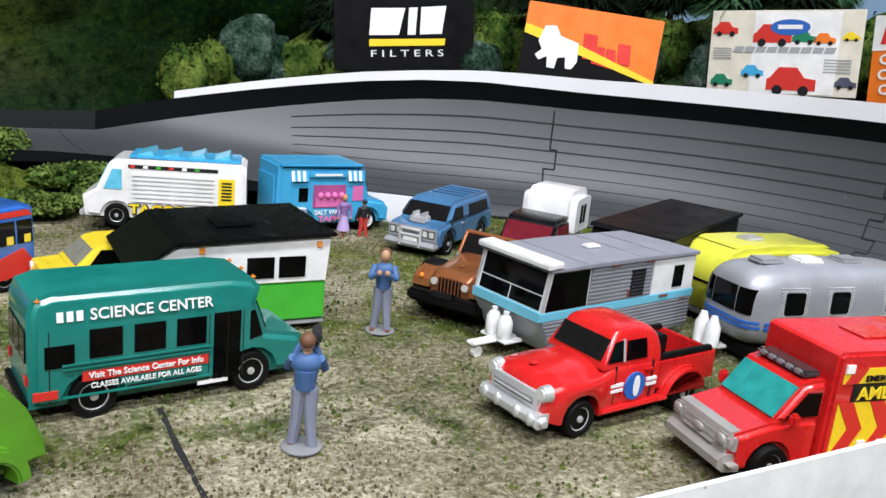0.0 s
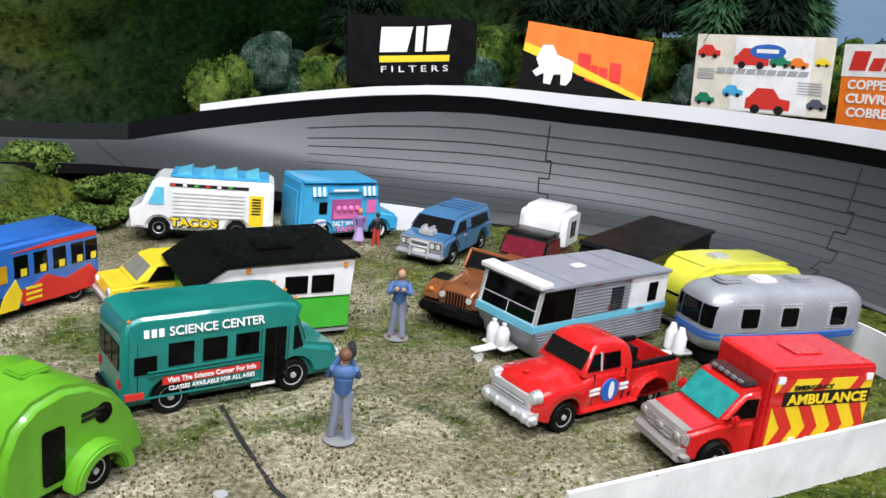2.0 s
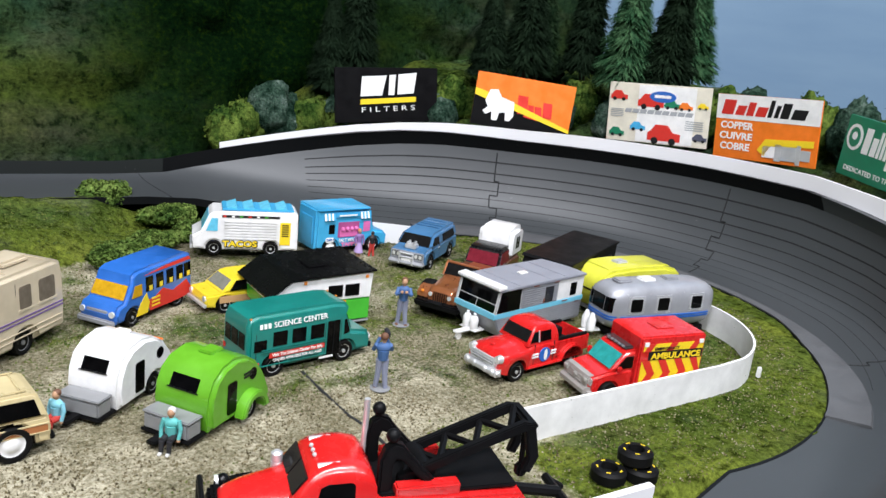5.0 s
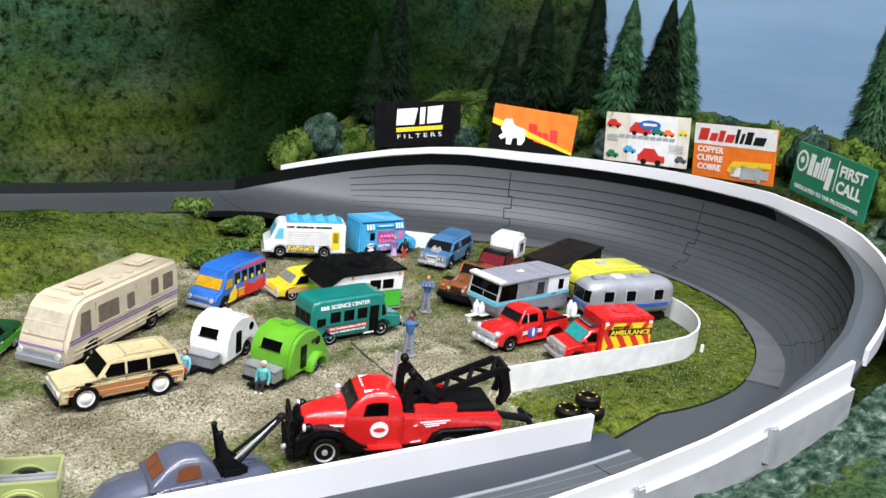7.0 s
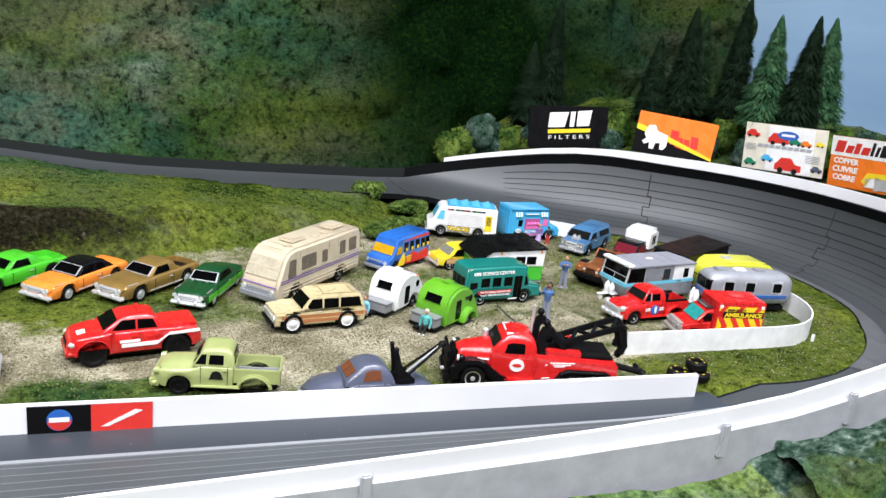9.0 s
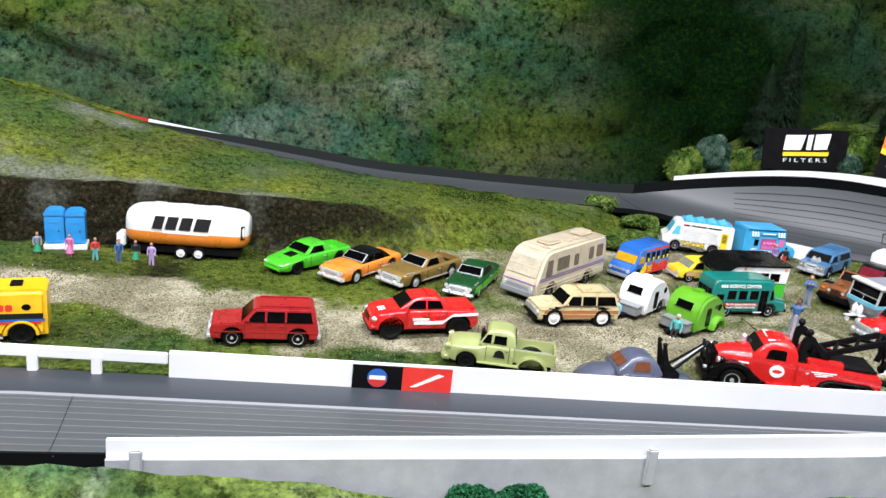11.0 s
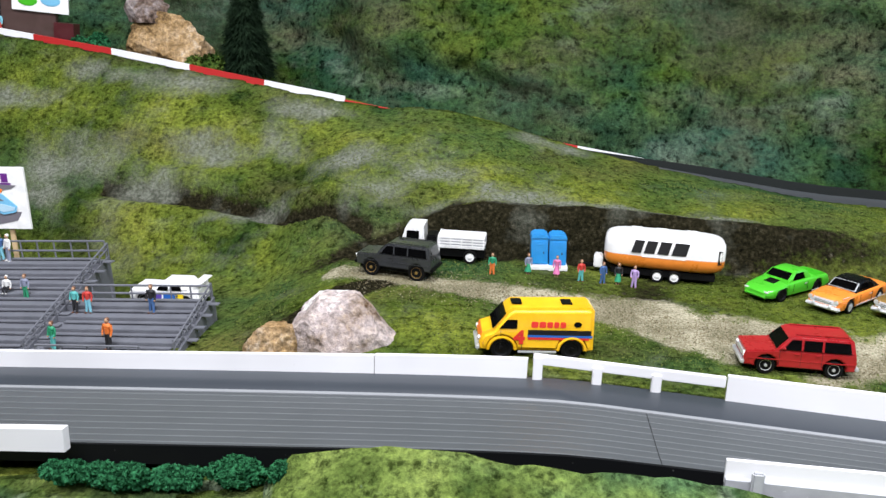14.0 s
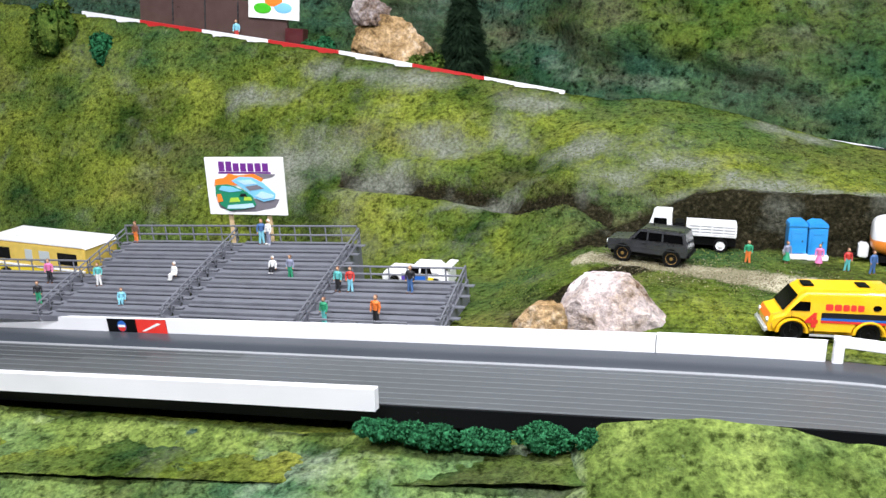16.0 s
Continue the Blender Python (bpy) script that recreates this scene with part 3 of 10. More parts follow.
def track_joint(i, f=0.0):
    """A stepped seam across the bank between two track pieces, at station i."""
    bm = bmesh.new()
    A, B = ST[i], ST[i + 1]

    def at(u, k):
        return on_bank(A, u, 0.0) * (1 - k) + on_bank(B, u, 0.0) * k
    steps = [(0.99, 0.62), (0.90, 0.62), (0.90, 0.30), (0.83, 0.30), (0.83, 0.85), (0.74, 0.80), (0.74, 0.25), (0.62, 0.25), (0.62, 0.70), (0.45, 0.70), (0.45, 0.25), (0.2, 0.2)]
    for (u0, k0), (u1, k1) in zip(steps, steps[1:]):
        n = max(1, int(abs(u1 - u0) * 40))
        for q in range(n):
            a, b = at(u0 + (u1 - u0) * q / n, k0 + (k1 - k0) * q / n), at(u0 + (u1 - u0) * (q + 1) / n, k0 + (k1 - k0) * (q + 1) / n)
            rod(a, b, 0.055, bm, 5)
    part("track_joint", bm, GROOVE, track)


def plain_joint(i, k=0.5):
    bm = bmesh.new()
    A, B = ST[i], ST[i + 1]
    for u0, u1 in zip(us, us[1:]):
        rod(on_track(A, u0, 0.02) * (1 - k) + on_track(B, u0, 0.02) * k, on_track(A, u1, 0.02) * (1 - k) + on_track(B, u1, 0.02) * k, 0.02, bm, 5)
    part("track_joint", bm, GROOVE, track)


def station_near(x, y):
    return min(range(len(ST) - 1), key=lambda i: (ST[i][2] - x) ** 2 + (ST[i][3] - y) ** 2)


track_joint(station_near(38.5, 40.5))
track_joint(station_near(47.2, 20.8))
track_joint(station_near(38.5, -0.5))
plain_joint(station_near(11.8, 51.6))
plain_joint(station_near(-41.0, 0.4), 0.3)
plain_joint(station_near(8.6, -4.2), 0.6)

# white boards round the outside of the bend and along the straights
walls = thing("barrier", "white painted board barrier round the outside of the bend", "barrier", kind="structure")
arc = [s for s in ST if s[2] > 14.8 and s[3] > -2.5]
rim = [Vector((on_track(s, 1.0).x - CX, on_track(s, 1.0).y - CY, 0)).normalized() * (0.28 + flange(s)) + on_track(s, 1.0, 0.6) for s in arc]
strip_wall("rim_board", rim, [interp(i, [(0, 1.0), (3, 1.5), (8, 1.5), (len(rim) - 12, 1.2), (len(rim) - 5, 1.0), (len(rim) - 1, 0.9)]) for i in range(len(rim))], 0.25, WHITE, walls)
fb = [Vector((x, -0.05 - 0.0941 * (x + 38.8), 0)) for x in np.arange(-38.8, 20.8, 1.7)]
for p in fb:
    p.z = interp(p.x, [(-39, 0.15), (-26, 0.55), (-15, 0.85), (-3, 1.25), (5, 1.65), (10.4, 2.2), (15, 3.1), (20.7, 4.4)])
strip_wall("outer_board", fb, [interp(p.x, [(-39, 1.15), (0, 1.35), (21, 1.7)]) for p in fb], 0.22, WHITE, walls)
low = [p + Vector((0, -0.2, 0)) for p in fb]
strip_wall("outer_plinth", [Vector((p.x, p.y, -3.0)) for p in low], [p.z + 3.3 for p in low], 0.4, PLASTER, walls, "stained plaster plinth below the board")
for x in (-37.5, -13.5, 6.0, 14.5):
    q = min(fb, key=lambda p: abs(p.x - x))
    part("post", box(x, q.y - 0.5, q.z - 0.1, 0.55, 0.3, 2.0, 0.08), PLASTER, walls)
inner = thing("barrier", "low white board barrier along the inside of the straight", "barrier", kind="structure")


def in_line(x):
    return 2.3 + 0.135 * (10.4 - x)


def inner_board(x0, x1, h=1.7, off=0.0, zoff=0.0):
    pts = [Vector((x, in_line(x) - off, base_z(x) - 0.1 + zoff)) for x in np.linspace(x0, x1, max(2, int(abs(x1 - x0) / 3) + 1))]
    return strip_wall("board", pts, h, 0.3, WHITE, inner)


inner_board(-36.8, 10.6)
inner_board(-57.2, -47.9, 1.45)
inner_board(-150, -57.25, 1.4)
near_bar = [Vector((x, -4.6 + 0.0941 * (10.4 - x) - 1.2, base_z(x) + 0.62)) for x in np.linspace(-150, -72.0, 22)]
strip_wall("near_board", near_bar, 1.35, 0.5, WHITE, walls)
# white guard rail with posts in the gap
rail = thing("guard_rail", "white guard rail on short square posts", "guard rail")
part("rail", slab([(-47.6, in_line(-47.6) - 0.15, 0.85), (-36.9, in_line(-36.9) - 0.15, 0.85), (-36.9, in_line(-36.9) - 0.15, 1.5), (-47.6, in_line(-47.6) - 0.15, 1.5)], 0.25, bev=0.05), WHITE, rail)
for x in (-47.3, -43.9, -40.6):
    part("post", box(x, in_line(x) - 0.05, 0.45, 0.55, 0.45, 1.9 if x < -47 else 1.5, 0.06), WHITE, rail)
# curved white board round the end of the lot
lot = []
for k in range(40):
    a = k / 39.0
    if a < 0.45:
        lot.append(Vector((10.2 + (23.5 - 10.2) * a / 0.45, 8.75 - 1.4 * a / 0.45, 0)))
    else:
        b = radians(-85 + 150 * (a - 0.45) / 0.55)
        lot.append(Vector((24.2 + 7.0 * math.cos(b), 14.3 + 7.0 * math.sin(b), 0)))
lotwall = thing("barrier", "low curved white card fence round the parking lot", "fence", kind="structure")
CARD = paint("flecked_card", (0.80, 0.80, 0.79), 0.6, 0, 0.0, 0.1, 0.0, chips=(0.30, 0.31, 0.27))
strip_wall("board", lot, 1.7, 0.12, CARD, lotwall)
strip_wall("far_board", [Vector((x, 38.6 - 0.25 * (x - 18) - 0.06 * (x - 18) ** 2, -0.05)) for x in np.linspace(18, 25.6, 7)], 1.5, 0.12, WHITE, lotwall)
for a in ((31.6, 11.2), (27.6, 7.6)):
    part("peg", box(a[0], a[1], 0.3, 0.2, 0.2, 0.6, 0.03), CARD, lotwall)

# ---- ground
PATH_LINE = [(-62, 27.6), (-54, 25.6), (-46, 23.2), (-38, 20.0), (-31, 17.0), (-24, 15.4), (-15, 15.0), (-6, 15.6), (2, 14.8), (9, 14.0)]


def ground_mask(x, y, z):
    """Red: tan gravel, green: dark bare earth with the overhang's shade painted in, blue: pale scraped rock."""
    n = noise.noise(Vector((x * 0.22, y * 0.22, 3.3)))
    m = noise.noise(Vector((x * 0.8, y * 0.8, 7.7)))
    yp = interp(x, PATH_LINE)
    wide = interp(x, [(-62, 1.2), (-50, 1.6), (-40, 2.6), (-28, 3.4), (-10, 4.0), (9, 3.0)])
    tan = max(0.0, min(1.0, 1.5 - abs(y - yp) / wide + 0.8 * n + 0.45 * m)) if -64 < x < 11 else 0.0
    if x < -20 and y < yp - 3:
        tan *= max(0.15, min(1, 0.5 + 1.2 * n))
    lot = 0.0
    if x > -16 and (x - CX) ** 2 + (y - CY) ** 2 < 18.0 ** 2 or -16 < x < 20 and in_line(x) < y < foot_y(x):
        lot = max(0.12, min(0.85, 0.50 + 0.6 * n + 0.4 * m)) * interp(x, [(-16, 0.6), (5, 1.0), (19, 0.8), (26, 0.35), (31, 0.0)])
    if x > 9.5 and (y < 8.4 or (x > 24 and y < 21 and math.hypot(x - 24.2, y - 14.3) > 7.2)):
        lot = tan = 0.12 * max(0.0, n)
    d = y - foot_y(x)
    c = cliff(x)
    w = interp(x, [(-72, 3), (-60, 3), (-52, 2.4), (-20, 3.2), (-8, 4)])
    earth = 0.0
    # band below the turf edge: bare earth plus overhang shade painted into the colour
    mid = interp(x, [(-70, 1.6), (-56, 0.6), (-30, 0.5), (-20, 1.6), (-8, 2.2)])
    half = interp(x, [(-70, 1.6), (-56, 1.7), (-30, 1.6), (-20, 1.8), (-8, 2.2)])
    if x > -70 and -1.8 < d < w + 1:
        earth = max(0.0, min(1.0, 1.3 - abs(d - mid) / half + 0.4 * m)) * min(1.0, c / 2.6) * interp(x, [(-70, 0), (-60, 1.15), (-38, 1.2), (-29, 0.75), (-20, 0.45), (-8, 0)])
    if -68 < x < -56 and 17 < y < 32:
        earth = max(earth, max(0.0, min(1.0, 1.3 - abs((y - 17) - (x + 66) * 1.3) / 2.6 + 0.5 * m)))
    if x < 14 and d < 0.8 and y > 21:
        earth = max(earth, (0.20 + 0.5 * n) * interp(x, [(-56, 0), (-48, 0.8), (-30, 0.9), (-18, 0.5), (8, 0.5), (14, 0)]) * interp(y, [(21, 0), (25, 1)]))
    pale = 0.0
    if d > 0.5:
        for px, py, lx, ly in PALE:
            q = ((x - px + 2.5 * n) / lx) ** 2 + ((y - py + 0.25 * (x - px) * 0.2 + 0.9 * m) / ly) ** 2
            pale = max(pale, 0.50 * math.exp(-q * 1.1) + 0.10 * n)
    if -60 < x < -24:
        pale = max(pale, (0.48 + 0.5 * n) * math.exp(-((d - mid - 2.1) / 0.7) ** 2) * interp(x, [(-60, 0), (-56, 1), (-30, 1), (-24, 0)]))
    # darker along the gully's bottom
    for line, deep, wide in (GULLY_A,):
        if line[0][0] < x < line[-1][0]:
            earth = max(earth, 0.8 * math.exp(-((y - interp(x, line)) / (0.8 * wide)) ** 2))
    return (max(tan, lot), earth, pale)


def masked(ob, fn):
    at = ob.data.color_attributes.new("mask", "FLOAT_COLOR", "POINT")
    for v, c in zip(ob.data.vertices, at.data):
        c.color = (*fn(v.co.x / CM, v.co.y / CM, v.co.z / CM), 1.0)
    return ob


def ground_mat():
    m = scenery("lot_and_hill_scenery", [(0.34, (0.020, 0.038, 0.008)), (0.46, (0.068, 0.096, 0.016)), (0.60, (0.125, 0.152, 0.024)), (0.74, (0.165, 0.175, 0.036))], (0.020, 0.060, 0.028), (0.075, 0.068, 0.032), (0.20, 0.21, 0.15), 0.60, 0.60, 0.68, scale=10, fine=340, relief=0.0030)
    nt = m.node_tree
    b = nt.nodes["Principled BSDF"]
    was = b.inputs["Base Color"].links[0].from_socket
    at = nt.nodes.new("ShaderNodeAttribute")
    at.attribute_name = "mask"
    sep = nt.nodes.new("ShaderNodeSeparateColor")
    link(nt, at.outputs["Color"], sep.inputs[0])
    v = coords(nt, 1.0)
    grit = noise_tex(nt, v, 520.0, 4.0, 0.75)
    blot = noise_tex(nt, v, 130.0, 6.0, 0.7)
    mid = noise_tex(nt, v, 300.0, 3.0, 0.6)

    def edge(ch, src, lo, hi):
        s = nt.nodes.new("ShaderNodeMath")
        s.operation = "MULTIPLY_ADD"
        link(nt, src, s.inputs[0])
        s.inputs[1].default_value = 0.9
        link(nt, ch, s.inputs[2])
        return ramp(nt, s.outputs[0], [(lo, (0, 0, 0)), (hi, (1, 1, 1))])
    soft = noise_tex(nt, v, 18.0, 4.0, 0.6)
    cream = ramp(nt, grit, [(0.28, (0.10, 0.085, 0.05)), (0.45, (0.34, 0.31, 0.21)), (0.60, (0.54, 0.50, 0.37)), (0.75, (0.66, 0.62, 0.50))])
    dun = ramp(nt, grit, [(0.28, (0.050, 0.046, 0.024)), (0.46, (0.165, 0.150, 0.090)), (0.60, (0.29, 0.265, 0.18)), (0.76, (0.46, 0.43, 0.34))])
    tan = mix(nt, ramp(nt, soft, [(0.44, (0, 0, 0)), (0.60, (1, 1, 1))]), dun, cream)
    # near-black earth colour, which also carries the shade under the overhang
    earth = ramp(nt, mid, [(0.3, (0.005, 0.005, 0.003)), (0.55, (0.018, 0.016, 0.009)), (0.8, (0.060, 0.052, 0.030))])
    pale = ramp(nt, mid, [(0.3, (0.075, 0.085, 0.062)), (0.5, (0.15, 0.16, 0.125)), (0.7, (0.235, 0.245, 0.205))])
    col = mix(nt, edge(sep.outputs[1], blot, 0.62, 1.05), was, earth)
    col = mix(nt, edge(sep.outputs[2], soft, 0.52, 1.35), col, pale)
    col = mix(nt, edge(sep.outputs[0], blot, 0.56, 1.12), col, tan)
    link(nt, col, b.inputs["Base Color"])
    return m


GROUNDMAT = ground_mat()


def ground_z(x, y):
    z = ground_h(x, y)
    if x > 12 and math.hypot(x - CX, y - CY) > bend_foot(math.degrees(math.atan2(y - CY, x - CX))) + 0.15:
        z -= 0.6
    if x < 14 and y < in_line(x) - 0.6 or y > road_y(x) - 6.2:
        z -= 1.3
    return z


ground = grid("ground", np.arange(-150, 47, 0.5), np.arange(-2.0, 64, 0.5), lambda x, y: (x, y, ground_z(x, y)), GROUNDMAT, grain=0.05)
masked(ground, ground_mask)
tagged(ground, "green and brown scenic turf of lot and hillside", "ground", kind="structure")


def fore_h(x, y):
    """Grass bank in front of the straight, falling towards the table's edge; rises to the right."""
    yo = -4.6 + 0.0941 * (10.4 - x) if x < 8 else -5.2
    d = yo - y
    z = base_z(x) - 0.9 - 0.20 * d - 0.004 * d * d
    z += interp(x, [(-61.2, 0), (-59.6, 1.7), (-57, 1.9), (-49, 1.8), (-43, 1.8), (-38, 1.3), (-30, 0.6), (-22, 0.0)]) * math.exp(-max(0.0, d) / 7.0)
    z += interp(x, [(-90, 0), (-8, 0), (2, 0.5), (8, 0.9), (14, 2.0), (22, 4.4), (30, 6.6), (50, 9)])
    z += 0.8 * noise.noise(Vector((x * 0.12, y * 0.15, 9.0))) + 0.25 * noise.noise(Vector((x * 0.5, y * 0.5, 3.0)))
    return z


def fore_edge(x):
    return -5.4 + 0.0941 * (10.4 - x) if x < 8 else max(-5.85, -0.35 - 0.0941 * (x + 38.8))


def fore_pt(x, t):
    """t runs from the track's side out to the sheet's torn front edge."""
    e = fore_edge(x)
    reach = interp(x, [(-150, 9), (-92, 8.5), (-80, 7.0), (-74, 8.0), (-71, 12), (-64, 26), (60, 34)]) + 1.8 * noise.noise(Vector((x * 0.22, 0, 6))) + 0.7 * noise.noise(Vector((x * 0.9, 0, 2)))
    y = e - reach * t
    z = fore_h(x, y)
    if t > 0.93:
        z -= (t - 0.93) * 20
    return (x, y, z)


fore = grid("grass_bank", np.arange(-150, 60, 0.8), np.linspace(0, 1, 44), fore_pt, GRASS, grain=0.06)
tagged(fore, "grassy scenic bank in front of the track", "ground", kind="structure")


def ring(x_a, x_r):
    a, d = x_a, x_r
    r = 28.4 + d
    z = interp(a, [(-110, 1.8), (-90, 4.0), (-60, 5.2), (-30, 5.9), (60, 6.6), (75, 6.0), (95, 3.2)]) + min(d, 8.5) * interp(a, [(-110, 0.05), (-60, 0.3), (-30, 0.75), (40, 0.80), (75, 0.55), (95, 0.35)])
    r -= interp(a, [(-95, 1.0), (-80, 1.6), (-60, 1.6), (-35, 0.4), (-20, 0)])
    x, y = CX + r * math.cos(radians(a)), CY + r * math.sin(radians(a))
    z += interp(a, [(-40, 1.0), (-20, 0.0)]) * (0.7 * noise.noise(Vector((x * 0.9, y * 0.9, 6))) + 0.3 * abs(noise.noise(Vector((x * 1.7, y * 1.7, 1)))))
    z += 1.1 * noise.noise(Vector((x * 0.2, y * 0.2, 2))) * min(1, d / 2) + 0.4 * noise.noise(Vector((x * 0.6, y * 0.6, 2)))
    return (x, y, z - 0.8)


bank = grid("hill_bank", np.arange(-112, 92, 1.0), np.arange(0, 24, 0.6), ring, HILLMAT, grain=0.08)
def rock_under(mat):
    """Lets glazed blue-green rock show through a turf material where the mask says so."""
    nt = mat.node_tree
    b = nt.nodes["Principled BSDF"]
    was = b.inputs["Base Color"].links[0].from_socket
    at = nt.nodes.new("ShaderNodeAttribute")
    at.attribute_name = "mask"
    sep = nt.nodes.new("ShaderNodeSeparateColor")
    link(nt, at.outputs["Color"], sep.inputs[0])
    v = coords(nt, 1.0)
    rough = noise_tex(nt, v, 60.0, 6.0, 0.68)
    vein = noise_tex(nt, coords(nt, (1.0, 1.3, 1.8)), 125.0, 6.0, 0.62)
    rock = ramp(nt, vein, [(0.32, (0.004, 0.012, 0.008)), (0.46, (0.022, 0.045, 0.030)), (0.56, (0.060, 0.095, 0.070)), (0.66, (0.15, 0.19, 0.155)), (0.78, (0.36, 0.39, 0.35))])
    s = nt.nodes.new("ShaderNodeMath")
    s.operation = "MULTIPLY_ADD"
    link(nt, rough, s.inputs[0])
    s.inputs[1].default_value = 0.9
    link(nt, sep.outputs[0], s.inputs[2])
    k = ramp(nt, s.outputs[0], [(0.90, (0, 0, 0)), (1.02, (1, 1, 1))])
    link(nt, mix(nt, k, was, rock), b.inputs["Base Color"])
    link(nt, ramp(nt, k, [(0.0, (0.95, 0.95, 0.95)), (1.0, (0.45, 0.45, 0.45))]), b.inputs["Roughness"])


def rocky(x, y, z):
    n = 0.35 * noise.noise(Vector((x * 0.3, y * 0.3, 5.0))) + 0.3 * noise.noise(Vector((x * 0.9, y * 0.9, 1.0)))
    edge = math.hypot(x - CX, y - CY) - 28.0
    if x < 8 or y > 24:
        return (max(0.0, 0.10 + 1.0 * n) if x < 0 else 0.0, 0, 0)
    return (max(0.0, min(1.0, 0.98 - 0.24 * edge + 1.3 * n)), 0, 0)


for ob, mat in ((bank, HILLMAT), (fore, GRASS)):
    masked(ob, rocky)
    rock_under(mat)
tagged(bank, "green scenic bank behind the banked turn", "ground", kind="structure")


def mountain(x, h):
    y0 = road_y(min(x, 14)) + 1.5 + interp(x, [(-175, 9), (-80, 8), (-70, 2), (-60, 0), (14, 0), (34, 4.5), (50, 3.0), (62, -2.0)])
    n = noise.noise(Vector((x * 0.035, h * 0.045, 5.0)))
    m = noise.noise(Vector((x * 0.11, h * 0.12, 8.0))) + 1.1 * (0.35 - abs(noise.noise(Vector((x * 0.07 + h * 0.03, h * 0.06, 2.0))))) + 0.55 * noise.noise(Vector((x * 0.3, h * 0.3, 1.0))) + 0.7 * (0.3 - abs(noise.noise(Vector((x * 0.15 - h * 0.05, h * 0.17, 6.0)))))
    m -= 3.5 * max(0.0, 0.11 - abs(noise.noise(Vector((x * 0.055 + h * 0.02, h * 0.075 - x * 0.02, 3.0))))) - 3.0 * max(0.0, 0.09 - abs(noise.noise(Vector((x * 0.10 - h * 0.08, h * 0.06, 11.0)))))
    return (x, y0 + 0.40 * h * interp(x, [(14, 1), (40, 0.5), (60, 0.35)]) + 5.0 * n * min(1, h / 8) + 1.9 * m * min(1, h / 5), road_z(min(x, 14)) - 1.2 + h)


mount = grid("mountain", np.arange(-175, 61, 0.7), np.arange(0, 75, 0.7), mountain, BACKMAT, grain=0.06)
# red: deeper green towards the right end, green: grey-brown wash
def mountain_mask(x, y, z):
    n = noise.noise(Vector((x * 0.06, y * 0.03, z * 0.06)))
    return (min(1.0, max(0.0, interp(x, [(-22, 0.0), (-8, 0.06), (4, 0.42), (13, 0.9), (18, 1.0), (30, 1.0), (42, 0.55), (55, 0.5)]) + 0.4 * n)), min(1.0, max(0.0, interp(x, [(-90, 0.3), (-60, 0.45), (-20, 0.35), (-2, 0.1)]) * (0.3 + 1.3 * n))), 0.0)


def mountain_tones():
    """Deeper green towards one end, thin grey-brown wash over the middle."""
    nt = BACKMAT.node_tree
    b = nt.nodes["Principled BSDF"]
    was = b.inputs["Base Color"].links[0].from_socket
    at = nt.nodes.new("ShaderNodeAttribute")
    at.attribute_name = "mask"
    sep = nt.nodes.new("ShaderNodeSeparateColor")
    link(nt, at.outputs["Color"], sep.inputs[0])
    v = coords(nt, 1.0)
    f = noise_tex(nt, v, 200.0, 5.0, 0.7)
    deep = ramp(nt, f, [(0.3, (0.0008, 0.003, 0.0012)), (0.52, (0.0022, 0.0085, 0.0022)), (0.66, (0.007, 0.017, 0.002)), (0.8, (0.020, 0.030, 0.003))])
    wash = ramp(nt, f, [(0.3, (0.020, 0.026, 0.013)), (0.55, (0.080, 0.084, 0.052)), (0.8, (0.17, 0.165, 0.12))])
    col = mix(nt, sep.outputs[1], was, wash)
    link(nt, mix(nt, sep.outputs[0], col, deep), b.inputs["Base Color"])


masked(mount, mountain_mask)
mountain_tones()
tagged(mount, "painted green papier mache mountainside behind the track", "mountain", kind="structure")

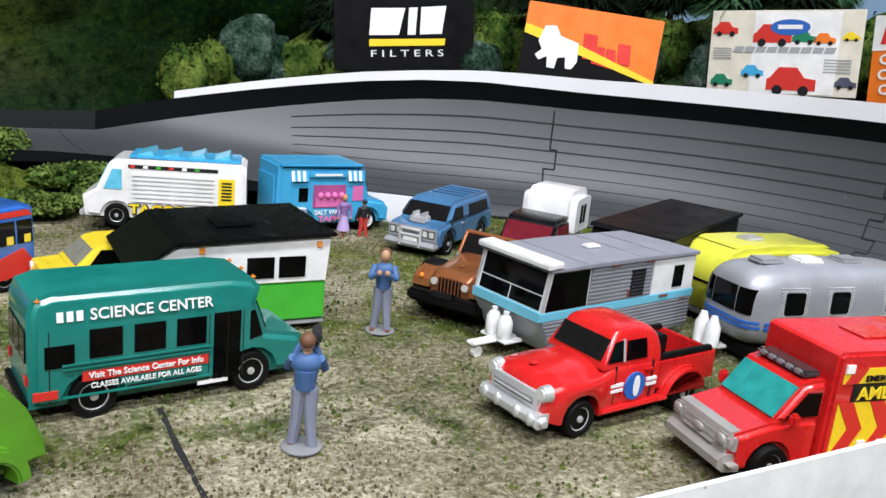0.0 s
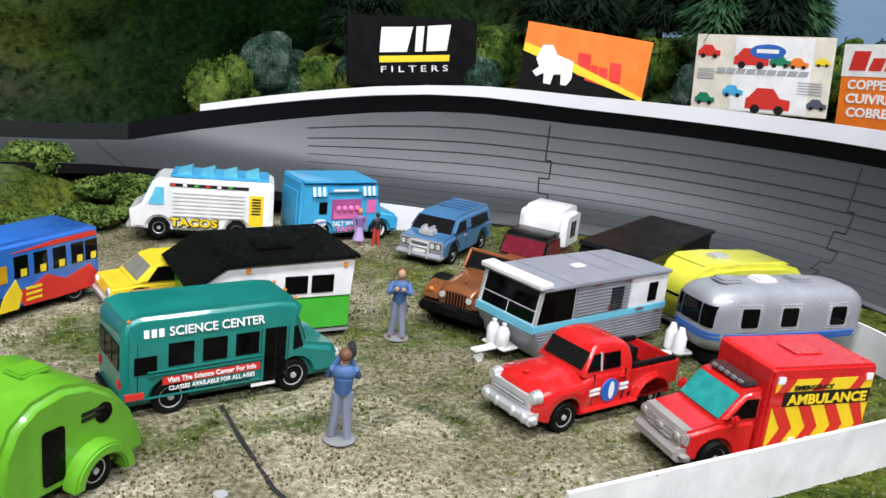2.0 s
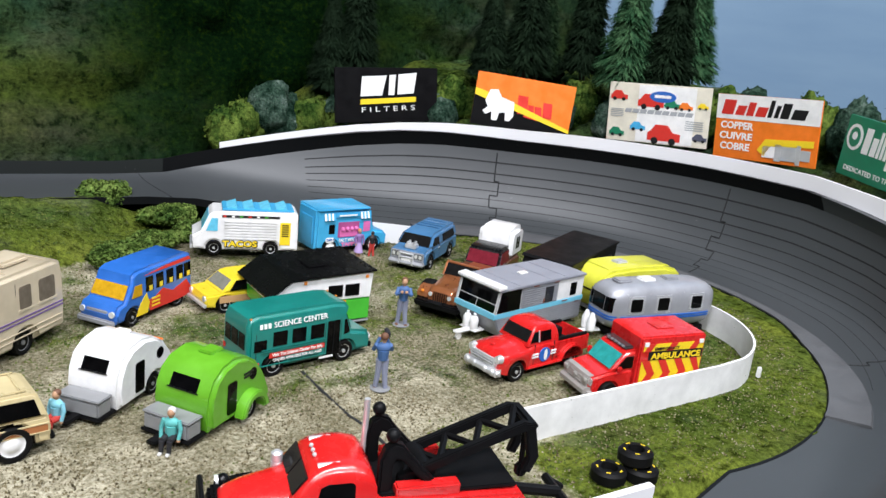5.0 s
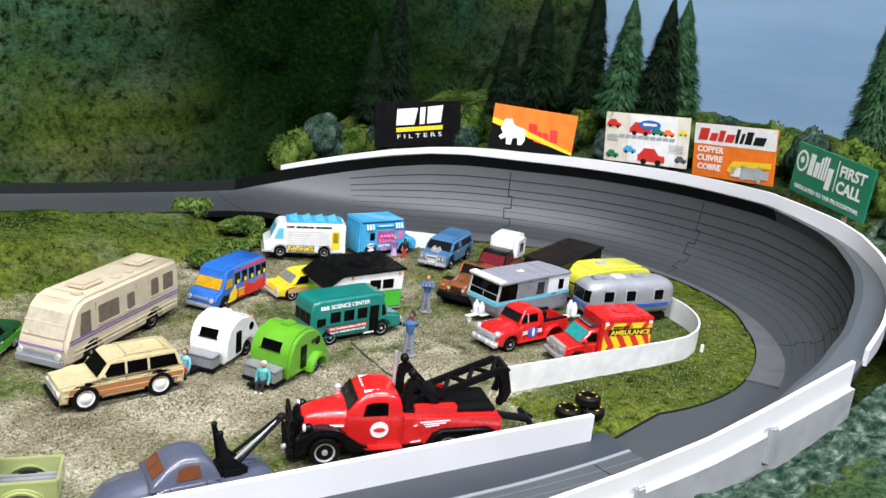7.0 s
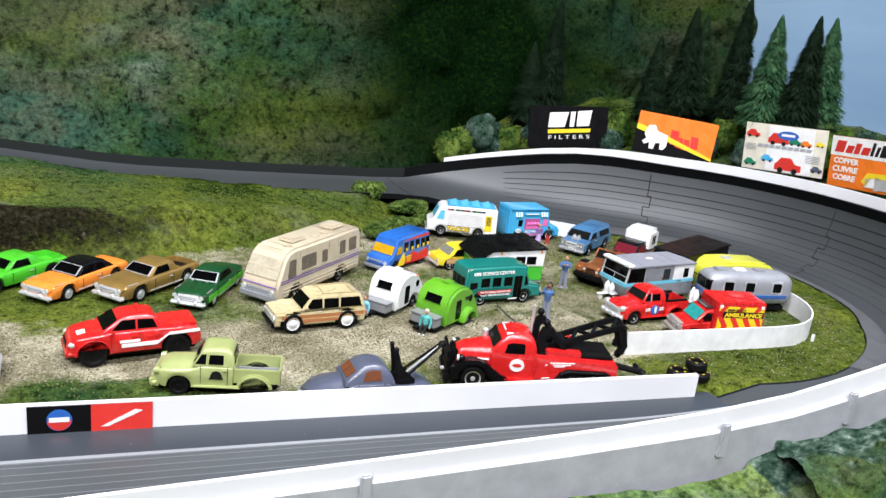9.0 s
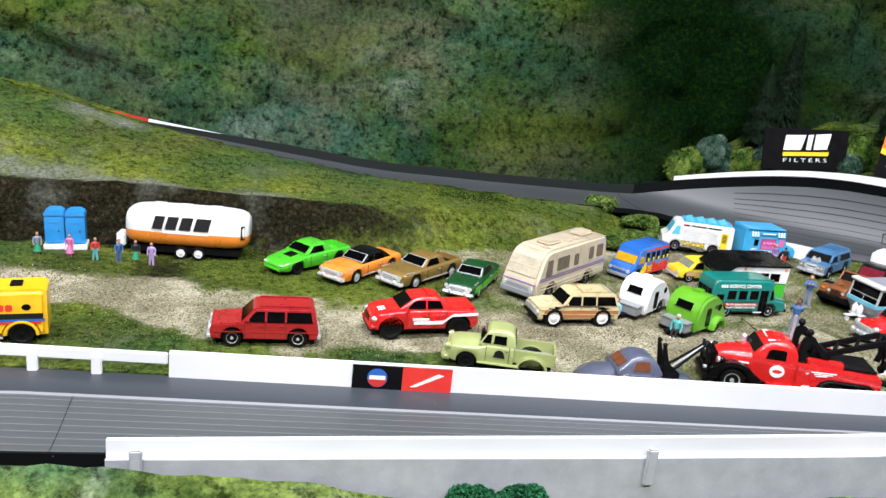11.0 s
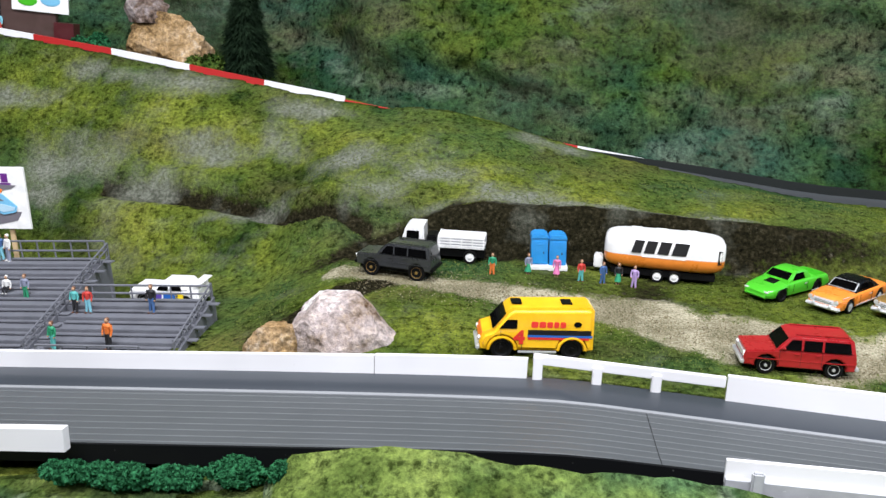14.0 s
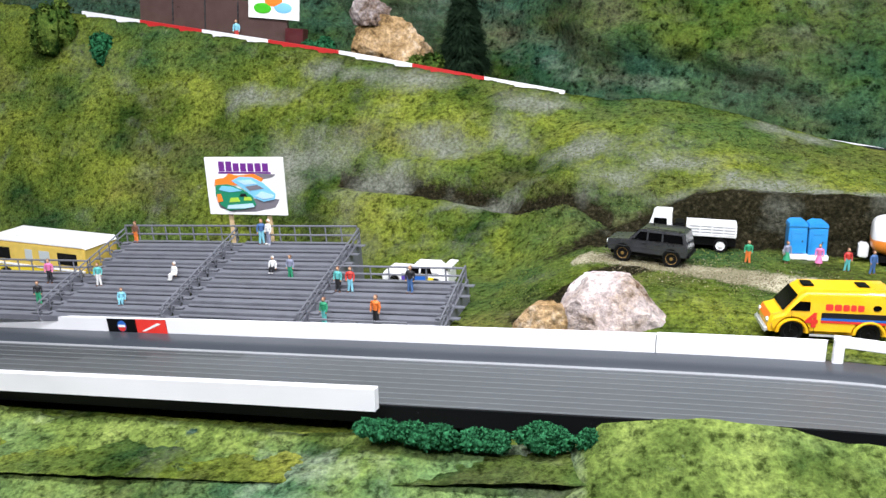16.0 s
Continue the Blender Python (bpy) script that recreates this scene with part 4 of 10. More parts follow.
# ---------------------------------------------------------------- toy vehicles
class Car:
    """A toy vehicle: x ahead, y to its left, z up, centred between its axles."""

    def __init__(self, name, label, x, y, yaw, W, L, H, z=0.0, category="toy car", belt=99.0, tumble=0.0, nose=0.0, tail=0.0, lean=0.0, pitch=0.0, group="toy vehicles on the lot", k=1.0):
        self.root = thing(name, label, category, x, y, z, yaw, pitch, lean, group)
        self.root.scale = (k, k, k)
        self.W, self.L, self.H, self.belt, self.tumble, self.nose, self.tail = W, L, H, belt, tumble, nose, tail

    def half(self, x, z):
        w = self.W / 2
        if z > self.belt:
            w *= 1 - self.tumble * (z - self.belt) / max(0.1, self.H - self.belt)
        e = self.L * 0.30
        if x > e:
            w *= 1 - self.nose * ((x - e) / (self.L / 2 - e)) ** 2
        if x < -e:
            w *= 1 - self.tail * ((-x - e) / (self.L / 2 - e)) ** 2
        return w

    def shape(self, outline, mat, name="body", bev=0.14, arches=(), zc=0.55, ra=0.62, zbot=0.35, inset=1.0, label="", seg=2):
        """outline: (x, z) from front bottom over the top to rear bottom; wheel arches are cut into its lower edge."""
        poly = list(outline)
        if arches:
            for xc in sorted(arches):
                dz = zbot - zc
                a0 = math.asin(max(-1, min(1, dz / ra)))
                for k in range(9):
                    a = math.pi - a0 - (math.pi - 2 * a0) * k / 8.0
                    poly.append((xc + ra * math.cos(a), zc + ra * math.sin(a)))
        w = self.W / 2
        e = self.L * 0.30
        xs = [s * (e + (self.L / 2 - e) * k / 4.0) for s in (1, -1) for k in range(4)] if (self.nose or self.tail) else []
        zs = [self.belt] if self.tumble else []

        def warp(x, y, z):
            return (x, y * self.half(x, z) / w * inset, z)
        return part(name, extruded(poly, -w, w, bev, xs, zs, warp, seg), mat, self.root, label)

    def side(self, poly, mat, name="side_window", sides=(1, -1), out=0.02, thick=0.06, label=""):
        obs = []
        for s in sides:
            pts = [(x, s * (self.half(x, z) + out), z) for x, z in poly]
            n = (Vector(pts[1]) - Vector(pts[0])).cross(Vector(pts[2]) - Vector(pts[1]))
            if n.y * s < 0:
                pts = pts[::-1]
            obs.append(part(name, slab(pts, thick), mat, self.root, label))
        return obs

    def rect(self, x0, x1, z0, z1, mat, name="side_window", sides=(1, -1), out=0.02, label="", rnd=0.0):
        if rnd:
            pts = []
            for cx, cz, a in ((x1 - rnd, z1 - rnd, 0), (x0 + rnd, z1 - rnd, 90), (x0 + rnd, z0 + rnd, 180), (x1 - rnd, z0 + rnd, 270)):
                pts += [(cx + rnd * math.cos(radians(a + q)), cz + rnd * math.sin(radians(a + q))) for q in (0, 30, 60, 90)]
            return self.side(pts, mat, name, sides, out, label=label)
        return self.side([(x0, z0), (x1, z0), (x1, z1), (x0, z1)], mat, name, sides, out, label=label)

    def across(self, p, q, frac, mat, name="windscreen", out=0.03, thick=0.06, f2=None, label="", y0=None, y1=None):
        """A panel across the car between outline points p and q."""
        (xa, za), (xb, zb) = p, q
        d = Vector((xb - xa, 0, zb - za)).normalized()
        n = Vector((-d.z, 0, d.x))
        if n.z < 0 or (abs(n.z) < 1e-6 and n.x * xa < 0):
            n = -n
        ha, hb = self.half(xa, za) * frac, self.half(xb, zb) * (f2 or frac)
        a0, a1, b0, b1 = -ha, ha, -hb, hb
        if y0 is not None:
            a0, a1, b0, b1 = y0, y1, y0, y1
        pts = [Vector((xa, a0, za)), Vector((xa, a1, za)), Vector((xb, b1, zb)), Vector((xb, b0, zb))]
        if (pts[1] - pts[0]).cross(pts[2] - pts[1]).dot(n) < 0:
            pts = pts[::-1]
        return part(name, slab([v + n * out for v in pts], thick), mat, self.root, label)

    def box(self, name, cx, cy, cz, sx, sy, sz, mat, bev=0.05, label="", rot=None):
        return part(name, box(cx, cy, cz, sx, sy, sz, min(bev, 0.45 * min(sx, sy, sz)), rot=rot), mat, self.root, label)

    def wheels(self, xs, r=0.55, w=0.42, rim=None, inset=0.0, style="spoke", tyre=None):
        rim = rim or CHROME
        first = None
        for x in xs:
            for s in (1, -1):
                at = pose(x, s * (self.W / 2 - w / 2 - inset), r) @ (ID if s > 0 else pose(0, 0, 0, 0, 0, 180))
                if first is None:
                    h = w / 2
                    tb = lathe([(r * 0.5, -h), (r * 0.92, -h), (r, -h * 0.6), (r, h * 0.6), (r * 0.93, h), (r * 0.68, h), (r * 0.62, h * 0.72)], 22)
                    wheel = part("wheel", tb, tyre or TYRE, self.root, at=at)
                    first = (wheel, wheel_rim(r, h, style))
                else:
                    wheel = again(first[0], self.root, at)
                new_rim = new("rim", first[1])
                new_rim.parent = wheel
                if not first[1].materials:
                    first[1].materials.append(rim)
        return first

    def under(self, x0, x1, z0=0.3, z1=0.9, mat=None, w=0.72):
        return self.box("chassis", (x0 + x1) / 2, 0, (z0 + z1) / 2, abs(x1 - x0), self.W * w, z1 - z0, mat or BLACKP, 0.06)

    def seams(self, xs, z0, z1, sides=(1, -1)):
        """Fine dark shut lines of doors and panels."""
        for x in xs:
            self.rect(x - 0.013, x + 0.013, z0, z1, SEAM, "door_seam", sides, 0.012)

    def handles(self, xs, z, mat=None):
        for x in xs:
            self.rect(x - 0.13, x + 0.13, z, z + 0.06, mat or CHROME, "door_handle", (1, -1), 0.06)

    def words(self, s, x, z, size, mat, side=1, width=None, bold=0.02, out=0.05):
        y = side * (self.half(x, z) + out)
        dz = 0.4
        y2 = side * (self.half(x, z + dz) + out)
        m = facing((x, y, z), (-side, 0, 0), (0, y2 - y, dz))
        return text(s, size, m, mat, self.root, bold=bold, width=width)


def wheel_rim(r, h, style):
    bm = bmesh.new()
    if style == "spoke":
        lathe([(r * 0.66, h * 0.4), (r * 0.66, h * 0.8), (r * 0.58, h * 0.72), (r * 0.58, h * 0.45)], 20, bm)
        bmesh.ops.delete(bm, geom=[f for f in bm.faces if len(f.verts) > 4], context="FACES")
        for k in range(5):
            box(r * 0.3 * math.sin(radians(72 * k)), h * 0.55, r * 0.3 * math.cos(radians(72 * k)), r * 0.11, h * 0.3, r * 0.6, 0.0, bm, rot=pose(0, 0, 0, 0, 72 * k, 0))
        lathe([(r * 0.18, h * 0.4), (r * 0.18, h * 0.95), (r * 0.1, h * 1.0)], 10, bm)
    elif style == "disc":
        lathe([(r * 0.66, h * 0.4), (r * 0.66, h * 0.85), (r * 0.55, h * 0.75), (r * 0.42, h * 0.8), (r * 0.3, h * 1.05), (r * 0.1, h * 1.1)], 20, bm)
    else:
        lathe([(r * 0.66, h * 0.3), (r * 0.66, h * 0.85), (r * 0.58, h * 0.8), (r * 0.4, h * 0.45), (r * 0.2, h * 0.5), (r * 0.18, h * 0.9), (r * 0.08, h * 0.95)], 20, bm)
    # spokes turn about the wheel's axis
    return mesh_of("rim", bm, [])


def lamp_pair(c, x, z, y, r, mat, name="headlight"):
    for s in (1, -1):
        bm = rod((x - 0.06, s * y, z), (x + 0.06, s * y, z), r, None, 14)
        part(name, bm, mat, c.root)


CHAMPAGNE = paint("champagne_silver_paint", (0.36, 0.345, 0.32), 0.36, 0.25, 0.1, 0.15)
SEAM = flat_print("dark_seam", (0.012, 0.012, 0.012))
LAMPGLASS = paint("lamp_lens", (0.75, 0.76, 0.74), 0.15, 0.3, 0.5, 0.03)
REDLENS = paint("red_lens", (0.5, 0.01, 0.01), 0.2)
AMBER = paint("amber_lens", (0.8, 0.25, 0.02), 0.25)
GREY_BASE = paint("grey_plastic", (0.22, 0.225, 0.23), 0.4)
WHITEINK = flat_print("white_print", (0.85, 0.85, 0.83))
BLACKINK = flat_print("black_print", (0.004, 0.004, 0.005))
REDINK = flat_print("red_print", (0.62, 0.03, 0.02))
YELLOWINK = flat_print("yellow_print", (0.85, 0.62, 0.02))
BLUEINK = flat_print("blue_print", (0.02, 0.12, 0.45))
ORANGEINK = flat_print("orange_print", (0.85, 0.20, 0.02))
GOLDINK = flat_print("gold_print", (0.7, 0.4, 0.06))

TEAL = paint("teal_enamel", (0.006, 0.18, 0.15), 0.3)
LIME = paint("lime_green_plastic", (0.115, 0.36, 0.016), 0.3)
PEARLWHITE = paint("white_enamel", (0.80, 0.80, 0.79), 0.3)
BEIGE = paint("beige_plastic", (0.55, 0.47, 0.335), 0.35)
CREAM = paint("cream_enamel", (0.55, 0.46, 0.255), 0.25)
BLUE = paint("blue_enamel", (0.02, 0.13, 0.48), 0.3)
SKYBLUE = paint("sky_blue_enamel", (0.05, 0.38, 0.66), 0.3)
VANBLUE = paint("faded_blue_enamel", (0.055, 0.165, 0.32), 0.3, 0, 0.5, 0.15, chips=(0.30, 0.36, 0.42))
YELLOW = paint("yellow_enamel", (0.78, 0.60, 0.03), 0.28)
LEMON = paint("lemon_enamel", (0.66, 0.66, 0.06), 0.3)
BRONZE = paint("bronze_metallic", (0.36, 0.125, 0.045), 0.26, 0.45, 0.6)
RED = paint("red_enamel", (0.58, 0.012, 0.012), 0.22)
DARKRED = paint("dark_red_enamel", (0.34, 0.012, 0.016), 0.25)
BLACK = paint("black_enamel", (0.004, 0.004, 0.0045), 0.22, 0, 0.0, 0.12, spec=0.22)
GREEN = paint("grass_green_enamel", (0.05, 0.42, 0.03), 0.3)
BRIGHTGREEN = paint("bright_green_enamel", (0.06, 0.44, 0.02), 0.25)
DARKGREEN = paint("dark_green_enamel", (0.007, 0.055, 0.016), 0.25)
ORANGE = paint("orange_enamel", (0.80, 0.24, 0.03), 0.25)
GOLD = paint("gold_metallic", (0.36, 0.22, 0.06), 0.28, 0.5)
OLIVE = paint("olive_enamel", (0.33, 0.37, 0.14), 0.35)
SLATE = paint("slate_blue_enamel", (0.078, 0.087, 0.128), 0.3)
GUNMETAL = paint("dark_grey_enamel", (0.040, 0.042, 0.045), 0.25, 0.2, 0.6)
VANYELLOW = paint("bright_yellow_enamel", (0.82, 0.46, 0.008), 0.3)
TURQ = glass("turquoise_window", (0.02, 0.23, 0.215), 0.1)
BLUEGLASS = glass("pale_blue_window", (0.10, 0.40, 0.55), 0.1)
PALEGLASS = glass("grey_clear_window", (0.15, 0.15, 0.125), 0.1)
AMBERGLASS = glass("amber_window", (0.42, 0.235, 0.010), 0.15)
REDGLASS = glass("red_window", (0.12, 0.012, 0.020), 0.1)
SMOKE = glass("smoke_window", (0.0075, 0.0075, 0.0075), 0.08)
CLEARISH = glass("clear_plastic_window", (0.38, 0.34, 0.25), 0.12)
BEIGESMOKE = glass("brown_clear_window", (0.12, 0.10, 0.075), 0.12)
TANGLASS = glass("tan_window", (0.12, 0.042, 0.018), 0.12)
ROOFGREY = paint("streaked_grey_roof", (0.24, 0.25, 0.285), 0.45, 0, 0.0, 0.2)
DARKPINK = paint("dark_pink_plastic", (0.36, 0.07, 0.22), 0.5, 0, 0)
PINK = paint("pink_plastic", (0.72, 0.16, 0.42), 0.4)
WOOD = paint("wood_print", (0.36, 0.13, 0.04), 0.4, chips=(0.5, 0.28, 0.1))
OAK = paint("light_wood", (0.55, 0.40, 0.22), 0.6)

def school_bus():
    c = Car("school_bus", "teal toy school bus with black windows and white lettering", 6.29, 20.29, 1.5, 2.8, 8.0, 3.55, category="toy bus", belt=2.6, tumble=0.10, nose=0.05, k=.884)
    ar = (2.05, -2.4)
    c.shape([(3.9, 0.45), (3.95, 1.1), (3.7, 1.55), (2.55, 1.8), (2.2, 2.75), (2.35, 3.15), (2.1, 3.45), (1.4, 3.55), (-3.4, 3.55), (-3.85, 3.4), (-3.98, 3.0), (-3.98, 0.45)], TEAL, arches=ar, zbot=0.45, bev=0.22, seg=3)
    c.under(3.6, -3.8)
    c.across((2.53, 1.88), (2.22, 2.72), 0.84, WINDOW, "windscreen")
    for k, x in enumerate((-3.25, -2.1, -0.95, 0.2)):
        c.rect(x - (0.42 if k else 0.36), x + (0.42 if k else 0.36), 1.75 if k else 1.6, 2.55 if k else 2.2, WINDOW, out=0.03)
    c.rect(0.85, 1.65, 0.6, 2.6, WINDOW, "folding_door", (-1,), 0.03, "black two-leaf folding door")
    c.side([(1.22, 0.62), (1.28, 0.62), (1.28, 2.58), (1.22, 2.58)], BLACKP, "door_post", (-1,), 0.06)
    c.side([(1.95, 1.65), (2.35, 1.75), (2.1, 2.55), (1.95, 2.55)], WINDOW, "quarter_window")
    c.rect(-2.7, 0.7, 1.12, 1.4, REDINK, "stripe", (-1,), 0.03)
    c.rect(-3.9, -3.3, 0.75, 0.98, REDINK, "badge", (-1,), 0.03)
    c.words("SCIENCE CENTER", -0.85, 2.95, 0.42, WHITEINK, -1, 3.3, 0.012)
    for k in range(3):
        c.rect(-3.3 + 0.24 * k, -3.14 + 0.24 * k, 2.82, 3.08, WHITEINK, "lettering_bar", (-1,), 0.035)
    c.words("Visit The Science Center For Info", -1.0, 1.27, 0.24, WHITEINK, -1, 3.1)
    c.words("CLASSES AVAILABLE FOR ALL AGES", -1.0, 0.98, 0.21, WHITEINK, -1, 3.0)
    for z in (0.72, 1.5, 1.62):
        c.rect(-3.2, 0.75, z, z + 0.05, TEAL, "rub_rail", (1, -1), 0.07)
    for x in (-1.1, -0.1):
        c.rect(x - 0.45, x + 0.45, 0.7, 0.82, BLACKINK, "vent", (-1,), 0.03)
    for s in (-0.9, 0, 0.9):
        c.box("roof_lamp", 2.2, s, 3.42, 0.14, 0.2, 0.12, AMBER)
    c.box("bumper", 3.98, 0, 0.6, 0.16, 2.5, 0.32, BLACKP)
    c.box("grille", 3.93, 0, 1.05, 0.1, 1.3, 0.5, BLACKP)
    lamp_pair(c, 3.93, 1.05, 0.95, 0.2, LAMPGLASS)
    c.rect(0.4, 1.3, 0.47, 0.58, WHITEINK, "marking", (-1,), 0.03)
    for y0, y1 in ((-1.05, -0.45), (-0.35, 0.35), (0.45, 1.05)):
        c.across((-3.99, 1.7), (-3.985, 2.55), 1, WINDOW, "rear_window", 0.03, y0=y0, y1=y1)
    for s in (1, -1):
        c.box("rear_lamp", -4.0, s * 1.1, 1.25, 0.08, 0.25, 0.3, REDLENS)
        c.box("roof_marker", -3.7, s * 1.1, 3.35, 0.14, 0.16, 0.12, AMBER)
    c.box("rear_bumper", -4.05, 0, 0.6, 0.16, 2.5, 0.28, BLACKP)
    c.seams((1.75, 0.72, -3.5), 0.6, 2.6, (-1,))
    c.wheels(ar, 0.62, 0.5, CHROME)


def teardrop(name, label, x, y, yaw, mat, fenders=False, k=1.0):
    c = Car(name, label, x, y, yaw, 2.9, 5.0, 3.3, z=0.0, category="toy trailer", k=k)
    prof = [(2.15, 0.35), (2.3, 1.2), (2.2, 2.0), (1.85, 2.7), (1.2, 3.15), (0.3, 3.3), (-0.6, 3.1), (-1.4, 2.6), (-2.1, 1.75), (-2.5, 0.9), (-2.6, 0.4)]
    c.shape(prof, mat, arches=(-0.6,), zc=0.5, ra=0.68, zbot=0.4, bev=0.2, seg=3)
    c.under(1.9, -2.3, 0.3, 0.9)
    c.across((2.17, 2.08), (1.88, 2.63), 0.46, WINDOW, "front_window", out=0.04)
    c.across((2.2, 2.02), (2.17, 2.07), 0.52, BLACKP, "window_rail", out=0.08)
    c.rect(0.35, 1.05, 0.75, 2.3, WINDOW, "door_window", (1, -1), 0.03, rnd=0.12)
    c.side([(-0.95 + 0.3 * math.cos(radians(a)), 2.15 + 0.3 * math.sin(radians(a))) for a in range(0, 360, 30)], WINDOW, "porthole")
    c.box("roof_vent", 0.2, 0, 3.3, 0.9, 0.7, 0.16, mat)
    c.box("tongue_box", 2.85, 0, 0.75, 0.95, 2.2, 0.75, GREY_BASE, 0.08, "grey box on the tongue")
    c.box("tongue_box_lid", 2.85, 0, 1.18, 1.02, 2.28, 0.12, GREY_BASE, 0.04)
    c.box("tongue", 3.3, 0, 0.38, 2.0, 0.45, 0.18, BLACKP)
    c.box("base_frame", 2.7, 0, 0.3, 1.4, 2.4, 0.16, BLACKP)
    if fenders:
        for s in (1, -1):
            poly = [(-0.6 + 1.05 * math.cos(radians(a)), 0.45 + 1.05 * math.sin(radians(a))) for a in range(0, 181, 15)] + [(-0.6 + 0.72 * math.cos(radians(a)), 0.45 + 0.72 * math.sin(radians(a))) for a in range(180, -1, -15)]
            part("fender", extruded(poly, s * 1.4, s * 1.95, 0.06), mat, c.root)
        part("hatch_trim", box(-2.2, 0, 1.2, 0.2, 2.4, 0.12, 0.04), mat, c.root)
        for z, w in ((2.28, 0.55), (2.12, 0.4)):
            c.rect(-0.4 - w, -0.2, z, z + 0.1, BLACKINK, "marking", (1,), 0.03)
    else:
        c.box("rear_stripe", -1.2, 0, 2.75, 0.1, 2.92, 0.1, ORANGEINK)
    c.wheels((-0.6,), 0.55, 0.45, CHROME if fenders else GREY_BASE, inset=-0.12 if fenders else 0.1)
    return c


def motorhome():
    c = Car("motorhome", "beige plastic toy motorhome with purple side stripe", -7.92, 25.40, -142.3, 3.0, 10.4, 3.9, category="toy motorhome", belt=2.0, tumble=0.06, k=1.061)
    ar = (2.9, -2.6)
    c.shape([(5.0, 0.45), (5.15, 1.3), (4.95, 1.8), (4.2, 3.3), (3.8, 3.65), (3.2, 3.8), (-4.7, 3.8), (-5.1, 3.6), (-5.2, 3.0), (-5.2, 0.55)], BEIGE, arches=ar, zbot=0.5, ra=0.66, bev=0.2, seg=3)
    c.under(4.8, -5.0)
    c.across((4.92, 1.95), (4.28, 3.2), 0.86, CLEARISH, "windscreen", label="large clear windscreen")
    c.across((4.6, 2.57), (4.57, 2.63), 0.9, BEIGE, "wiper_bar", 0.05)
    c.side([(3.05, 1.9), (3.95, 1.9), (3.75, 3.1), (3.05, 3.1)], BEIGESMOKE, "cab_window", out=0.03)
    for x0, x1, z0, z1 in ((0.7, 2.4, 2.1, 3.1), (-0.7, -0.05, 2.1, 3.0), (-3.0, -2.3, 2.2, 3.2), (-4.5, -3.5, 2.2, 3.2)):
        c.rect(x0, x1, z0, z1, BEIGESMOKE, "side_window", (1, -1), 0.03, rnd=0.1)
        c.rect(x0 - 0.08, x1 + 0.08, z0 - 0.1, z0, BEIGE, "window_sill", (1, -1), 0.05)
    c.rect(-2.0, -1.0, 0.7, 3.2, BEIGE, "door", (-1,), 0.04)
    purple = flat_print("purple_print", (0.16, 0.10, 0.26))
    for z in (1.62, 1.78):
        c.rect(-5.0, 4.7, z, z + 0.07, purple, "stripe", (1, -1), 0.025)
    c.across((5.13, 1.42), (5.07, 1.5), 0.95, purple, "nose_stripe")
    c.box("bumper", 5.2, 0, 0.75, 0.3, 2.9, 0.5, SILVER, 0.1)
    c.box("grille", 5.15, 0, 1.12, 0.12, 2.3, 0.3, SILVER)
    lamp_pair(c, 5.2, 1.12, 1.15, 0.17, LAMPGLASS)
    c.box("roof_unit", 1.6, 0, 3.92, 1.7, 1.2, 0.34, BEIGE, 0.12)
    c.box("roof_unit", -3.2, 0, 3.92, 1.7, 1.2, 0.34, BEIGE, 0.12)
    for x in (-0.2, -1.4, 3.0):
        c.box("roof_vent", x, 0.6, 3.85, 0.5, 0.5, 0.14, BEIGE)
    for x in (4, 3, -2, -4.4):
        c.box("roof_rail", x, 0, 3.82, 0.07, 2.2, 0.06, BEIGE)
    c.seams((2.6, -0.9, -2.1), 0.7, 3.4)
    for z in (0.95, 1.2):
        c.rect(-4.9, 4.4, z, z + 0.03, BEIGE, "side_rib", (1, -1), 0.05)
    c.wheels(ar, 0.58, 0.5, GREY_BASE, inset=0.12)


